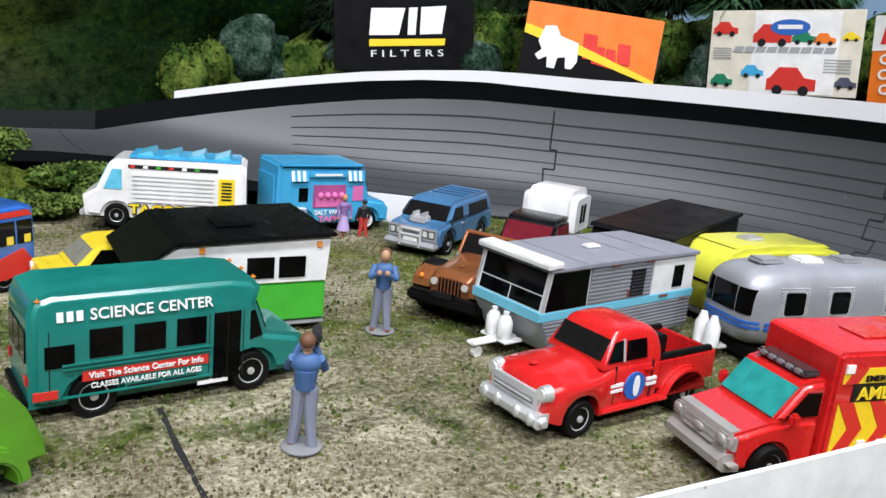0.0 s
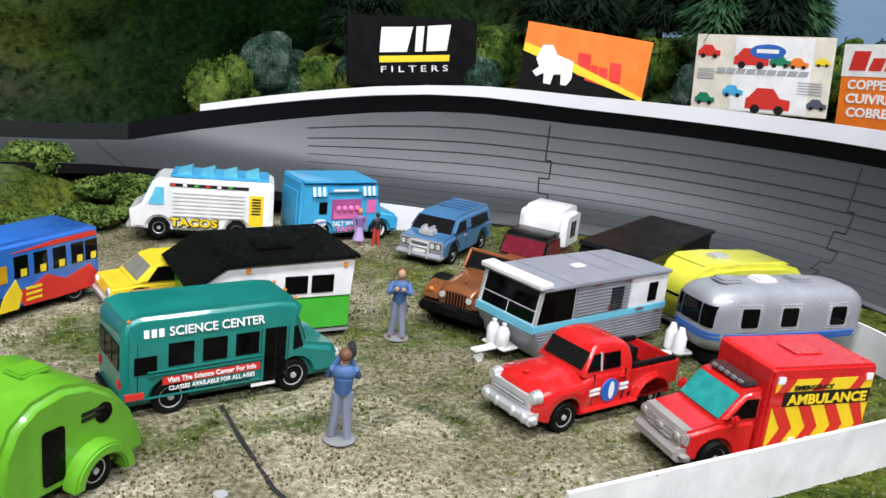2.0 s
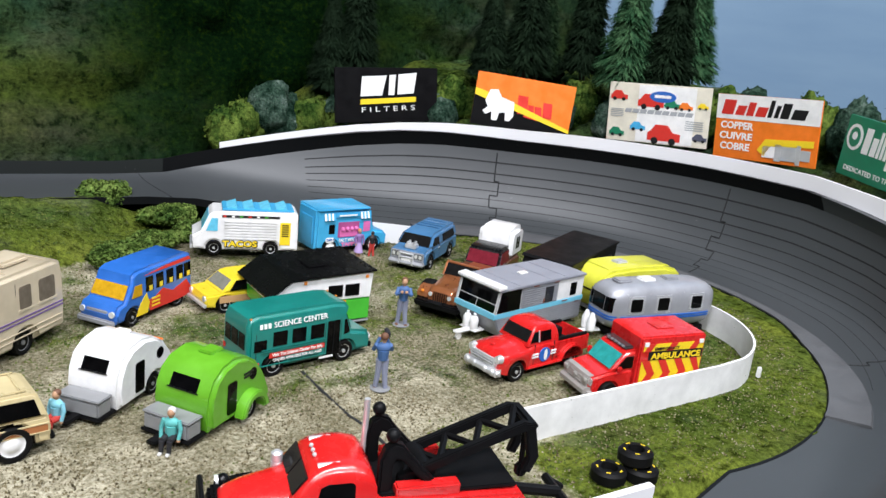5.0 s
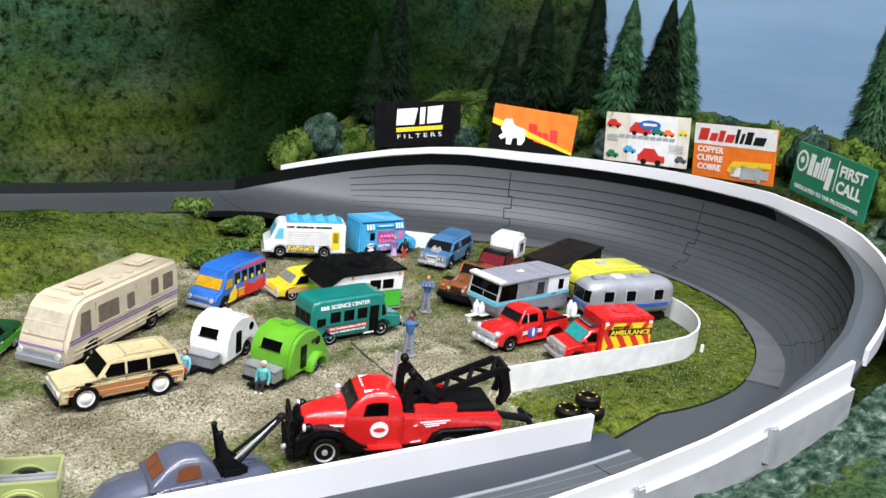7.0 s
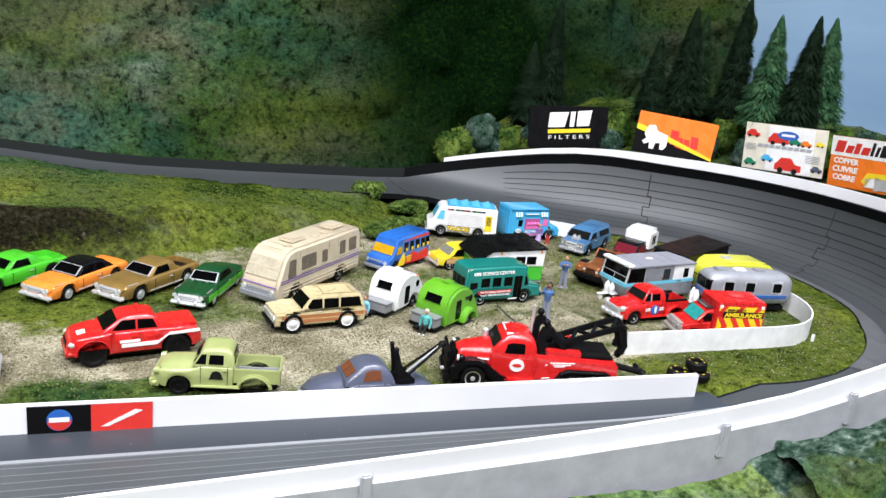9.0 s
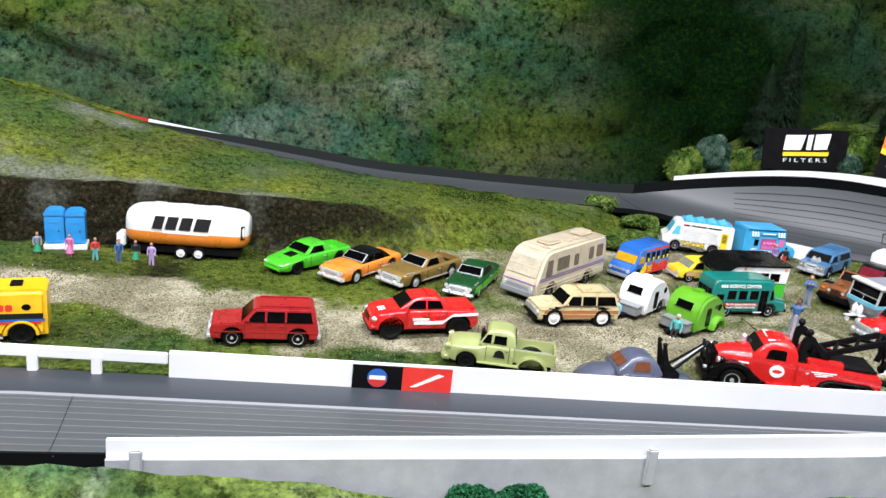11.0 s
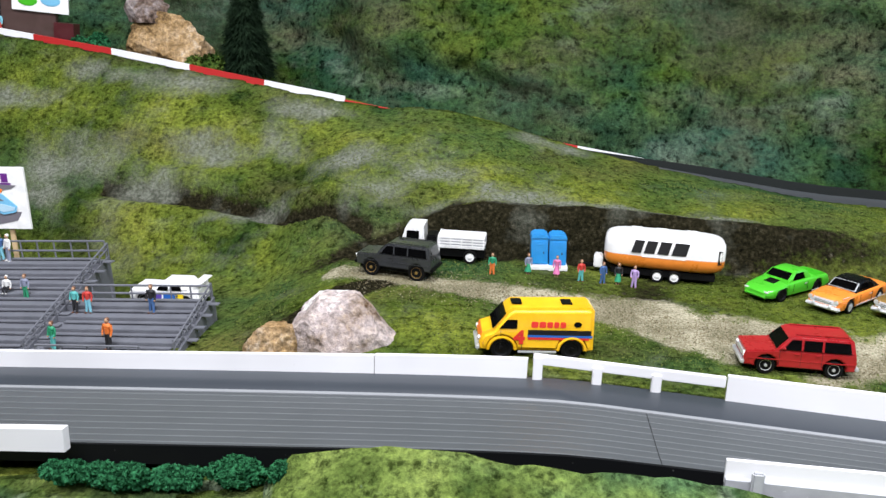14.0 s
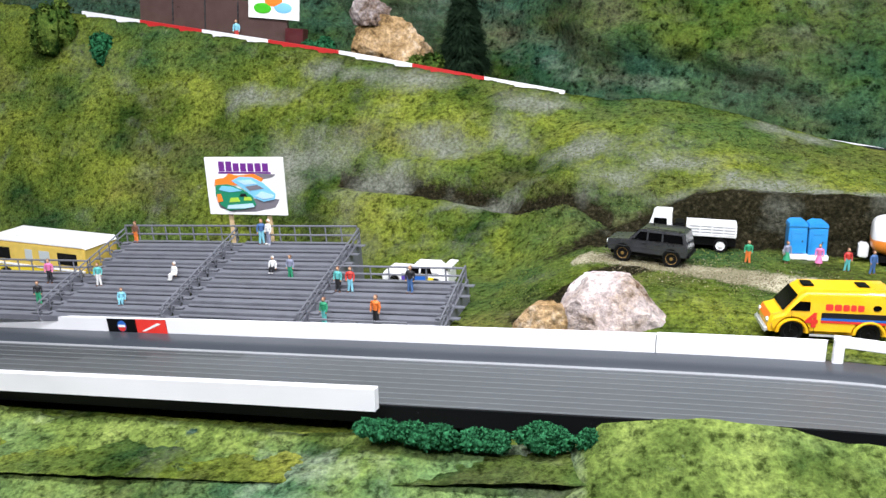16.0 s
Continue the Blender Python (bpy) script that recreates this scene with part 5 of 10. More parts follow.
def wagoneer():
    c = Car("station_wagon", "cream toy four-wheel-drive wagon with wood side panels", -9.34, 17.86, -177.8, 2.7, 7.3, 2.85, belt=1.75, tumble=0.16, nose=0.05, k=.898)
    ar = (2.15, -2.1)
    c.shape([(3.5, 0.6), (3.6, 1.2), (3.5, 1.62), (1.6, 1.78), (-3.5, 1.78), (-3.6, 1.2), (-3.55, 0.6)], CREAM, arches=ar, zc=0.72, ra=0.92, zbot=0.6, bev=0.12)
    c.shape([(1.55, 1.75), (0.8, 2.65), (0.5, 2.8), (-2.9, 2.8), (-3.15, 2.7), (-3.5, 1.75)], CREAM, "cabin", bev=0.1)
    c.under(3.3, -3.4, 0.4, 1.2)
    c.across((1.47, 1.85), (0.88, 2.58), 0.86, WINDOW, "windscreen")
    for x0, x1, x2, x3 in ((1.2, -0.05, -0.05, 0.72), (-0.2, -1.35, -1.35, -0.2), (-1.5, -3.2, -3.0, -1.5)):
        c.side([(x0, 1.86), (x1, 1.86), (x2, 2.55), (x3, 2.55)], WINDOW, "side_window", (1, -1), 0.03)
    c.rect(-3.45, 3.0, 1.12, 1.42, WOOD, "wood_panel", (1, -1), 0.03, "wood-grain side panel")
    c.rect(-1.4, 1.5, 0.82, 1.1, WOOD, "wood_panel", (1, -1), 0.03)
    for z in (1.08, 1.44):
        c.rect(-3.5, 3.3, z, z + 0.05, CREAM, "trim_strip", (1, -1), 0.05)
    for x in (-2.6, -0.3):
        c.box("roof_rack", x, 0, 2.86, 0.08, 2.0, 0.07, CREAM)
    for s in (1, -1):
        c.box("roof_rail", -1.4, s * 0.95, 2.86, 2.8, 0.07, 0.08, CREAM)
    c.box("grille", 3.58, 0, 1.2, 0.14, 1.7, 0.5, CHROME)
    lamp_pair(c, 3.58, 1.2, 1.05, 0.24, LAMPGLASS)
    c.box("bumper", 3.65, 0, 0.75, 0.22, 2.7, 0.28, BLACKP)
    c.box("bumper", -3.65, 0, 0.75, 0.2, 2.6, 0.26, BLACKP)
    for s in (1, -1):
        c.box("mirror", 1.15, s * 1.42, 1.95, 0.2, 0.2, 0.2, CREAM)
    c.seams((1.38, -0.12, -1.42), 0.75, 1.76)
    c.handles((0.15, -1.15), 1.56)
    c.wheels(ar, 0.78, 0.6, PEARLWHITE, style="disc", inset=-0.08)


def plate_bus():
    c = Car("camper_bus", "blue toy minibus with flame print and amber windows", 1.56, 29.25, -149.2, 2.9, 7.4, 3.6, category="toy bus", belt=2.3, tumble=0.08, k=.824)
    ar = (2.2, -2.2)
    c.shape([(3.6, 0.5), (3.75, 1.1), (3.45, 1.6), (2.9, 1.75), (2.35, 2.75), (2.2, 3.3), (1.7, 3.5), (-3.2, 3.55), (-3.65, 3.35), (-3.7, 0.5)], BLUE, arches=ar, zbot=0.5, bev=0.2, seg=3)
    c.under(3.4, -3.5)
    c.across((2.85, 1.85), (2.4, 2.68), 0.86, AMBERGLASS, "windscreen")
    c.side([(1.4, 1.85), (2.35, 1.85), (2.05, 2.6), (1.4, 2.6)], AMBERGLASS, "cab_window", out=0.03)
    for x in (0.7, -0.3, -1.3, -2.3, -3.1):
        c.rect(x - 0.35, x + 0.35, 1.95, 2.9, WINDOW, "side_window", (1, -1), 0.03)
        c.rect(x - 0.25, x + 0.05, 1.97, 2.3, YELLOW, "seat", (1, -1), 0.035)
    c.side([(-3.6, 1.0), (-3.0, 1.75), (-1.6, 1.35), (-0.6, 1.8), (0.4, 1.3), (1.3, 1.6), (0.6, 0.6), (-1.4, 0.55), (-3.4, 0.6)], REDINK, "flame_print", (1, -1), 0.025)
    c.side([(0.9, 0.55), (1.9, 0.55), (1.55, 1.3), (1.0, 1.9), (0.7, 1.2)], YELLOWINK, "flame_print", (1, -1), 0.035)
    c.side([(-3.5, 3.05), (1.2, 3.05), (-1.0, 3.25), (-3.3, 3.3)], REDINK, "flame_print", (1, -1), 0.025)
    for z in (0.8, 1.05, 1.3):
        c.rect(-0.3, 0.5, z, z + 0.12, YELLOWINK, "stripe", (1, -1), 0.04)
    c.box("bumper", 3.8, 0, 0.6, 0.25, 2.8, 0.4, SILVER, 0.1)
    c.box("grille", 3.68, 0, 1.15, 0.1, 1.6, 0.35, SILVER)
    lamp_pair(c, 3.7, 1.15, 1.1, 0.2, LAMPGLASS)
    c.wheels(ar, 0.6, 0.5, GREY_BASE)


def yellow_wagon():
    c = Car("station_wagon", "yellow toy estate car with wood panel, behind the minibus", 7.55, 28.36, 180.5, 2.6, 7.0, 2.22, belt=1.35, tumble=0.2, nose=0.06, k=.885)
    ar = (2.2, -2.2)
    c.shape([(3.35, 0.5), (3.5, 0.9), (3.4, 1.25), (1.4, 1.38), (-3.3, 1.38), (-3.5, 0.9), (-3.4, 0.5)], YELLOW, arches=ar, zbot=0.45, bev=0.1)
    c.shape([(2.45, 1.35), (1.6, 2.12), (1.2, 2.22), (-2.9, 2.22), (-3.35, 1.35)], YELLOW, "cabin", bev=0.1)
    c.under(3.1, -3.2)
    c.across((2.32, 1.46), (1.7, 2.02), 0.86, PALEGLASS)
    c.side([(1.95, 1.43), (-0.3, 1.43), (-0.3, 2.02), (1.45, 2.02)], WINDOW, "side_window", (1, -1), 0.03)
    c.side([(-0.45, 1.43), (-3.0, 1.43), (-2.75, 2.02), (-0.45, 2.02)], WINDOW, "side_window", (1, -1), 0.03)
    c.rect(-3.3, 2.6, 0.7, 1.12, flat_print("tan_print", (0.5, 0.3, 0.14)), "wood_panel", (1, -1), 0.025)
    c.box("bumper", 3.5, 0, 0.6, 0.2, 2.5, 0.24, CHROME)
    lamp_pair(c, 3.45, 1.0, 0.95, 0.2, LAMPGLASS)
    c.wheels(ar, 0.52, 0.45)


def camper_trailer():
    c = Car("camper_trailer", "white and green toy camper with black pitched roof", 9.21, 25.23, 174.5, 3.6, 8.2, 4.4, category="toy trailer", k=.784)
    c.root.scale = (0.784, 1.20, 0.84)
    c.shape([(2.7, 0.4), (3.2, 1.1), (3.2, 1.9), (-4.0, 1.9), (-4.0, 0.4)], GREEN, arches=(0.2,), zbot=0.4, bev=0.08, label="green lower body")
    c.shape([(3.2, 1.9), (3.05, 2.75), (1.9, 3.5), (-4.15, 3.7), (-4.0, 1.9)], PEARLWHITE, "upper_body", bev=0.06)
    # glossy black roof: one wide flat leaf and a leaf sloping down over the front
    part("roof", slab([(2.15, 1.92, 3.62), (-4.3, 1.92, 3.84), (-4.3, -1.92, 3.84), (2.15, -1.92, 3.62)], 0.14, bev=0.03), BLACK, c.root, "dusty glossy black roof leaf")
    part("front_roof", slab([(3.75, 1.92, 2.55), (2.12, 1.92, 3.63), (2.12, -1.92, 3.63), (3.75, -1.92, 2.55)], 0.14, bev=0.03), BLACK, c.root, "glossy black sloping front leaf")
    part("roof_hatch", box(-0.7, 0.1, 3.80, 1.7, 1.3, 0.08, 0.03, rot=pose(0, 0, 0, 0, 2, 0)), BLACK, c.root)
    part("hatch_lid", box(-0.7, 0.1, 3.85, 1.3, 0.9, 0.05, 0.02, rot=pose(0, 0, 0, 0, 2, 0)), BLACK, c.root)
    for k in range(5):
        c.box("window_bar", 3.16, -1.1 + 0.55 * k, 2.3, 0.08, 0.08, 0.7, GREY_BASE, 0.02)
    for x in (-1.2, -2.5):
        c.rect(x - 0.55, x + 0.55, 2.15, 2.95, WINDOW, "side_window", (1, -1), 0.03)
    c.across((3.2, 2.0), (3.08, 2.65), 0.8, WINDOW, "front_window")
    c.rect(1.0, 1.2, 3.2, 3.4, AMBER, "marker_lamp", (1,), 0.05)
    c.rect(-3.7, -3.5, 3.3, 3.5, AMBER, "marker_lamp", (1,), 0.05)
    c.box("base_plate", -1.2, 0, 0.3, 5.6, 3.7, 0.14, GREY_BASE)
    c.wheels((0.2,), 0.5, 0.4, inset=0.2)


def taco_truck():
    c = Car("food_truck", "white toy taco truck with sky blue skylights", 11.24, 36.43, 157.0, 3.0, 8.0, 3.7, z=0.4, category="toy truck", belt=2.6, tumble=0.04, k=.857)
    ar = (2.35, -1.9)
    c.shape([(3.85, 0.5), (3.95, 1.5), (3.3, 1.9), (2.7, 3.2), (2.4, 3.4), (-3.7, 3.45), (-3.9, 3.3), (-3.95, 0.5)], PEARLWHITE, arches=ar, zbot=0.45, bev=0.15)
    c.under(3.6, -3.7)
    c.across((3.25, 2.0), (2.78, 3.05), 0.86, BLUEGLASS)
    c.side([(2.1, 1.9), (2.95, 1.9), (2.55, 2.9), (2.1, 2.9)], BLUEGLASS, "cab_window", out=0.03)
    for k in range(4):
        part("skylight", slab([(1.8 - 1.25 * k, 1.05, 3.5), (1.8 - 1.25 * k, -1.05, 3.5), (0.75 - 1.25 * k, -1.05, 3.85), (0.75 - 1.25 * k, 1.05, 3.85)][::-1], 0.25), BLUEGLASS, c.root, "sky blue ribbed skylight")
    c.box("roof_frame", -0.9, 0, 3.52, 5.4, 2.4, 0.18, SKYBLUE)
    for k in range(7):
        c.rect(-2.3, 1.6, 1.3 + 0.22 * k, 1.4 + 0.22 * k, PEARLWHITE, "louvre", (1, -1), 0.08)
    c.rect(-0.4, -0.3, 1.2, 2.9, PEARLWHITE, "post", (1, -1), 0.1)
    c.rect(-2.5, 1.8, 2.98, 3.16, BLACKINK, "sign_band", (1, -1), 0.03)
    for k in range(6):
        c.rect(1.5 - 0.62 * k, 1.72 - 0.62 * k, 3.0, 3.14, (REDINK, WHITEINK, GREEN)[k % 3], "sign_mark", (1, -1), 0.05)
    c.rect(-3.35, -2.55, 0.9, 2.7, YELLOWINK, "menu_board", (1, -1), 0.03)
    for k in range(6):
        c.rect(-3.2, -2.7, 1.6 + 0.17 * k, 1.68 + 0.17 * k, BLACKINK, "menu_line", (1,), 0.05)
    c.words("TACOS", 0.42, 0.90, 0.66, BLACKINK, 1, 2.7, 0.09, 0.05)
    c.words("TACOS", 0.45, 0.92, 0.62, YELLOWINK, 1, 2.6, 0.03, 0.08)
    c.box("bumper", 4.0, 0, 0.6, 0.2, 2.8, 0.3, CHROME)
    c.wheels(ar, 0.55, 0.45)


def taffy_truck():
    c = Car("ice_cream_truck", "sky blue toy candy truck with pink counter and awnings", 18.65, 35.84, -2.3, 2.9, 6.6, 3.7, category="toy truck", belt=2.6, tumble=0.0, k=.916)
    ar = (1.9, -1.9)
    c.shape([(3.2, 0.5), (3.25, 1.2), (2.9, 1.6), (2.0, 1.75), (1.75, 2.7), (1.7, 3.3), (1.2, 3.5), (-2.9, 3.6), (-3.2, 3.5), (-3.25, 0.5)], SKYBLUE, arches=ar, zbot=0.5, bev=0.18, seg=3)
    c.under(3.0, -3.1)
    c.across((1.98, 1.85), (1.8, 2.65), 0.84, WINDOW)
    c.rect(-1.3, 0.55, 1.35, 2.55, DARKPINK, "serving_hatch", (1, -1), 0.03)
    c.rect(-1.15, 0.4, 1.4, 1.9, PINK, "counter", (1, -1), 0.06)
    for k in range(4):
        part("candy", ball((-0.9 + 0.4 * k, -1.52, 2.0), 0.18, seg=8), PINK, c.root)
    c.rect(0.95, 1.55, 1.7, 2.5, PINK, "side_window", (1, -1), 0.03)
    c.rect(-2.1, -1.6, 1.7, 2.4, WINDOW, "side_window", (1, -1), 0.03)
    for k in range(6):
        x = (-2.55, -2.25, -1.95, 0.62, 0.92, 1.22)[k]
        for q, m in ((0.0, WHITEINK), (0.15, SKYBLUE)):
            part("awning_stripe", slab([(x + q, -1.47, 3.3), (x + q, -1.62, 2.78), (x + q + 0.15, -1.62, 2.78), (x + q + 0.15, -1.47, 3.3)], 0.05), m, c.root)
    c.box("name_board", -0.52, -1.50, 3.1, 2.1, 0.14, 0.34, SKYBLUE)
    c.rect(-1.3, 0.25, 3.04, 3.16, WHITEINK, "lettering_bar", (-1,), 0.13)
    c.box("cornice", -0.8, 0, 3.56, 4.6, 3.15, 0.14, SKYBLUE, 0.06)
    c.words("SALT WATER", -0.25, 1.1, 0.36, WHITEINK, -1, 1.9)
    c.words("TAFFY", -0.25, 0.75, 0.4, flat_print("pink_print", (0.75, 0.2, 0.4)), -1, 1.5, 0.04)
    c.words("TAFFY", -1.95, 1.2, 0.24, BLUEINK, -1, 0.7)
    c.rect(-2.35, -1.6, 1.0, 1.4, WHITEINK, "round_sign", (-1,), 0.03, rnd=0.18)
    c.box("bumper", 3.3, 0, 0.6, 0.18, 2.7, 0.26, PEARLWHITE)
    lamp_pair(c, 3.2, 1.1, 0.95, 0.18, LAMPGLASS)
    c.box("rear_ladder_panel", -3.28, 0, 1.9, 0.1, 2.2, 2.2, SKYBLUE)
    c.wheels(ar, 0.6, 0.48, PEARLWHITE, style="disc")


def blue_van():
    c = Car("van", "faded blue toy muscle van with chrome engine on its bonnet", 22.75, 31.40, -150.0, 2.9, 7.2, 2.9, belt=1.7, tumble=0.16, k=.90)
    ar = (2.1, -2.1)
    c.shape([(3.4, 0.5), (3.5, 1.3), (3.32, 1.58), (2.1, 1.72), (-3.5, 1.75), (-3.6, 0.6)], VANBLUE, arches=ar, zc=0.6, ra=0.72, zbot=0.5, bev=0.16, seg=3)
    c.shape([(2.45, 1.62), (1.55, 2.48), (1.2, 2.66), (-3.2, 2.7), (-3.55, 1.7)], VANBLUE, "cabin", bev=0.2, seg=3)
    c.under(3.2, -3.3)
    c.across((2.32, 1.78), (1.62, 2.44), 0.86, SMOKE)
    c.side([(0.6, 1.8), (2.0, 1.8), (1.4, 2.38), (0.6, 2.38)], SMOKE, "side_window", out=0.03)
    c.side([(-2.8, 1.8), (-0.2, 1.8), (-0.2, 2.38), (-2.6, 2.38)], SMOKE, "side_window", out=0.03)
    c.box("engine", 2.75, 0, 1.8, 0.7, 0.9, 0.35, CHROME, 0.06)
    for k in range(4):
        for s in (1, -1):
            part("intake", rod((2.5 + 0.17 * k, 0.25 * s, 1.9), (2.5 + 0.17 * k, 0.25 * s, 2.15), 0.07), CHROME, c.root)
    c.box("grille", 3.46, 0, 1.2, 0.14, 2.7, 0.66, SILVER)
    for q in (1, -1):
        for y in (0.72, 1.08):
            c.box("headlight_surround", 3.53, q * y, 1.24, 0.06, 0.33, 0.40, GUNMETAL, 0.02)
            c.box("headlight", 3.56, q * y, 1.24, 0.06, 0.24, 0.30, LAMPGLASS, 0.03)
        part("guard_post", rod((3.74, q * 0.55, 0.55), (3.70, q * 0.55, 1.45), 0.08), CHROME, c.root)
    for z in (1.42, 1.12):
        part("guard_bar", rod((3.72, -0.55, z), (3.72, 0.55, z), 0.08), CHROME, c.root)
    c.box("number_bar", 3.72, 0, 0.92, 0.05, 0.8, 0.22, PEARLWHITE, 0.02)
    part("bumper", extruded([(3.3, 0.5), (3.72, 0.52), (3.8, 0.66), (3.72, 0.84), (3.3, 0.86)], -1.45, 1.45, 0.1), SILVER, c.root)
    for k in range(4):
        c.box("roof_slat", -0.4 - 0.7 * k, 0, 2.72, 0.12, 2.0, 0.08, VANBLUE)
    c.seams((0.45, 1.95), 0.7, 1.72)
    c.handles((0.7,), 1.5)
    c.wheels(ar, 0.62, 0.55)


def scrambler():
    c = Car("jeep_pickup", "bronze toy off-road jeep with black bull bar and tyres", 19.52, 23.12, -156.5, 2.7, 7.2, 2.9, z=0.0, category="toy truck", k=1.0)
    ar = (2.4, -2.0)
    rows = []
    for x in steps(3.45, 0.7, (), 1, 12):
        w = interp(x, [(0.7, 1.06), (2.0, 0.92), (3.3, 0.80), (3.45, 0.76)])
        top = interp(x, [(0.7, 2.02), (2.0, 1.94), (3.2, 1.82), (3.38, 1.74), (3.45, 1.62)])
        rows.append((x, [(w, 0.85), (w * 1.01, 1.3), (w, top - 0.22), (w * 0.95, top - 0.07), (w * 0.8, top - 0.015), (w * 0.4, top), (0, top + 0.01)]))
    part("bonnet", loft(rows), BRONZE, c.root, sharp=50)
    c.shape([(0.85, 0.9), (0.85, 1.92), (0.5, 1.72), (-3.4, 1.72), (-3.5, 0.9)], BRONZE, "tub", arches=(-2.0,), zc=0.8, ra=0.95, zbot=0.9, bev=0.1, inset=0.92)
    c.under(3.2, -3.3, 0.6, 1.2, w=0.6)
    c.across((1.0, 1.95), (0.62, 2.62), 0.8, SMOKE, out=0.05)
    for s in (1, -1):
        part("windscreen_post", rod((1.0, s * 1.12, 1.9), (0.6, s * 1.08, 2.68), 0.09), BRONZE, c.root)
        flare = [(3.55, 1.15), (3.5, 1.42), (3.2, 1.68), (2.9, 1.76), (1.9, 1.76), (1.5, 1.62), (1.05, 1.2), (1.05, 1.05), (1.6, 1.48), (1.95, 1.60), (2.85, 1.60), (3.15, 1.5), (3.38, 1.15)]
        part("fender", extruded(flare, s * 0.74, s * 1.52, 0.07, seg=3), BRONZE, c.root)
        c.box("seat", -0.1, s * 0.55, 1.8, 0.6, 0.7, 0.5, BLACKP, 0.1)
        c.box("lettering_bar", 1.9, s * 0.965, 1.62, 1.3, 0.04, 0.17, GOLDINK, 0.0, rot=pose(0, 0, 0, 0, 0, s * -5))
    part("windscreen_top", rod((0.6, -1.08, 2.68), (0.6, 1.08, 2.68), 0.09), BRONZE, c.root)
    part("bonnet_catch", box(2.7, 0, 1.93, 0.3, 0.12, 0.08, 0.02), BRONZE, c.root)
    for k in range(7):
        c.box("grille_slot", 3.46, -0.42 + 0.14 * k, 1.32, 0.06, 0.07, 0.52, BLACKP, 0.01)
    for s in (1, -1):
        part("headlight_ring", rod((3.40, s * 0.62, 1.42), (3.50, s * 0.62, 1.42), 0.19, None, 16), BRONZE, c.root)
        part("turn_lamp", ball((3.5, s * 1.15, 1.5), 0.1, seg=8), AMBER, c.root)
    lamp_pair(c, 3.48, 1.42, 0.62, 0.13, LAMPGLASS)
    c.box("bumper", 3.72, 0, 0.88, 0.5, 2.9, 0.42, BLACKP, 0.1)
    part("winch", rod((3.85, -0.4, 1.05), (3.85, 0.4, 1.05), 0.16), BLACKP, c.root)
    c.wheels(ar, 0.95, 0.75, BLACKP, inset=-0.25)


def camper_pickup():
    c = Car("camper_pickup", "brown toy pickup with black roof and white camper shell", 23.77, 25.79, -152.4, 2.7, 7.2, 4.0, category="toy truck", belt=1.75, tumble=0.12, k=0.9)
    ar = (2.2, -2.1)
    brown = paint("brown_metallic", (0.16, 0.06, 0.03), 0.3, 0.4)
    c.shape([(3.4, 0.6), (3.5, 1.1), (3.35, 1.6), (1.5, 1.8), (-3.5, 1.75), (-3.6, 0.6)], brown, arches=ar, zbot=0.55, bev=0.14, seg=3)
    c.shape([(1.6, 1.75), (0.95, 2.86), (-0.85, 2.86), (-1.0, 1.75)], BLACK, "cab", bev=0.14, seg=3)
    c.under(3.2, -3.3)
    c.across((1.52, 1.86), (1.03, 2.7), 0.88, REDGLASS, out=0.04)
    c.side([(1.15, 1.85), (-0.7, 1.85), (-0.65, 2.68), (0.78, 2.68)], REDGLASS, "side_window", out=0.04)
    part("roof", extruded([(1.0, 2.8), (0.95, 2.94), (0.5, 3.02), (-0.6, 3.02), (-0.95, 2.94), (-1.0, 2.8)], -1.2, 1.2, 0.08, seg=3), BLACK, c.root)
    part("camper_shell", extruded([(-1.0, 1.75), (-1.0, 3.55), (-1.15, 3.9), (-1.5, 4.08), (-3.3, 4.12), (-3.65, 3.98), (-3.8, 3.65), (-3.8, 1.75)], -1.4, 1.4, 0.34, seg=4), PEARLWHITE, c.root, "white camper shell with slit windows")
    for x in (-2.75, -2.3):
        for s in (1, -1):
            part("slit_window", slab([(x, 1.43 * s, 2.5), (x + 0.3, 1.43 * s, 2.5), (x + 0.3, 1.43 * s, 3.4), (x, 1.43 * s, 3.4)][::-s], 0.06), WINDOW, c.root)
    c.box("bumper", 3.6, 0, 0.75, 0.22, 2.6, 0.28, CHROME, 0.08)
    c.box("grille", 3.48, 0, 1.2, 0.1, 1.6, 0.4, CHROME)
    lamp_pair(c, 3.48, 1.25, 0.98, 0.18, LAMPGLASS)
    c.wheels(ar, 0.58, 0.48)


def black_trailer():
    c = Car("camper_trailer", "black toy trailer with flat dusty roof, parked beside the bank", 27.2, 21.71, -162.5, 3.4, 8.5, 3.6, category="toy trailer", k=.966)
    c.shape([(3.7, 0.5), (4.2, 1.8), (3.6, 3.25), (-4.2, 3.45), (-4.2, 0.5)], BLACKP, arches=(-0.4,), zbot=0.45, bev=0.1)
    c.shape([(3.8, 3.2), (3.6, 3.35), (-4.3, 3.58), (-4.35, 3.42)], BLACKP, "roof", bev=0.04, inset=1.06)
    c.rect(1.0, 3.2, 2.0, 2.9, WINDOW, "side_window", out=0.03)
    c.rect(-3.4, -1.5, 2.0, 2.9, WINDOW, "side_window", out=0.03)
    c.across((4.2, 1.75), (3.95, 1.2), 0.9, ORANGE, "orange_panel")
    c.box("tongue", 4.6, 0, 0.45, 1.4, 0.4, 0.2, BLACKP)
    c.wheels((-0.4,), 0.52, 0.42)


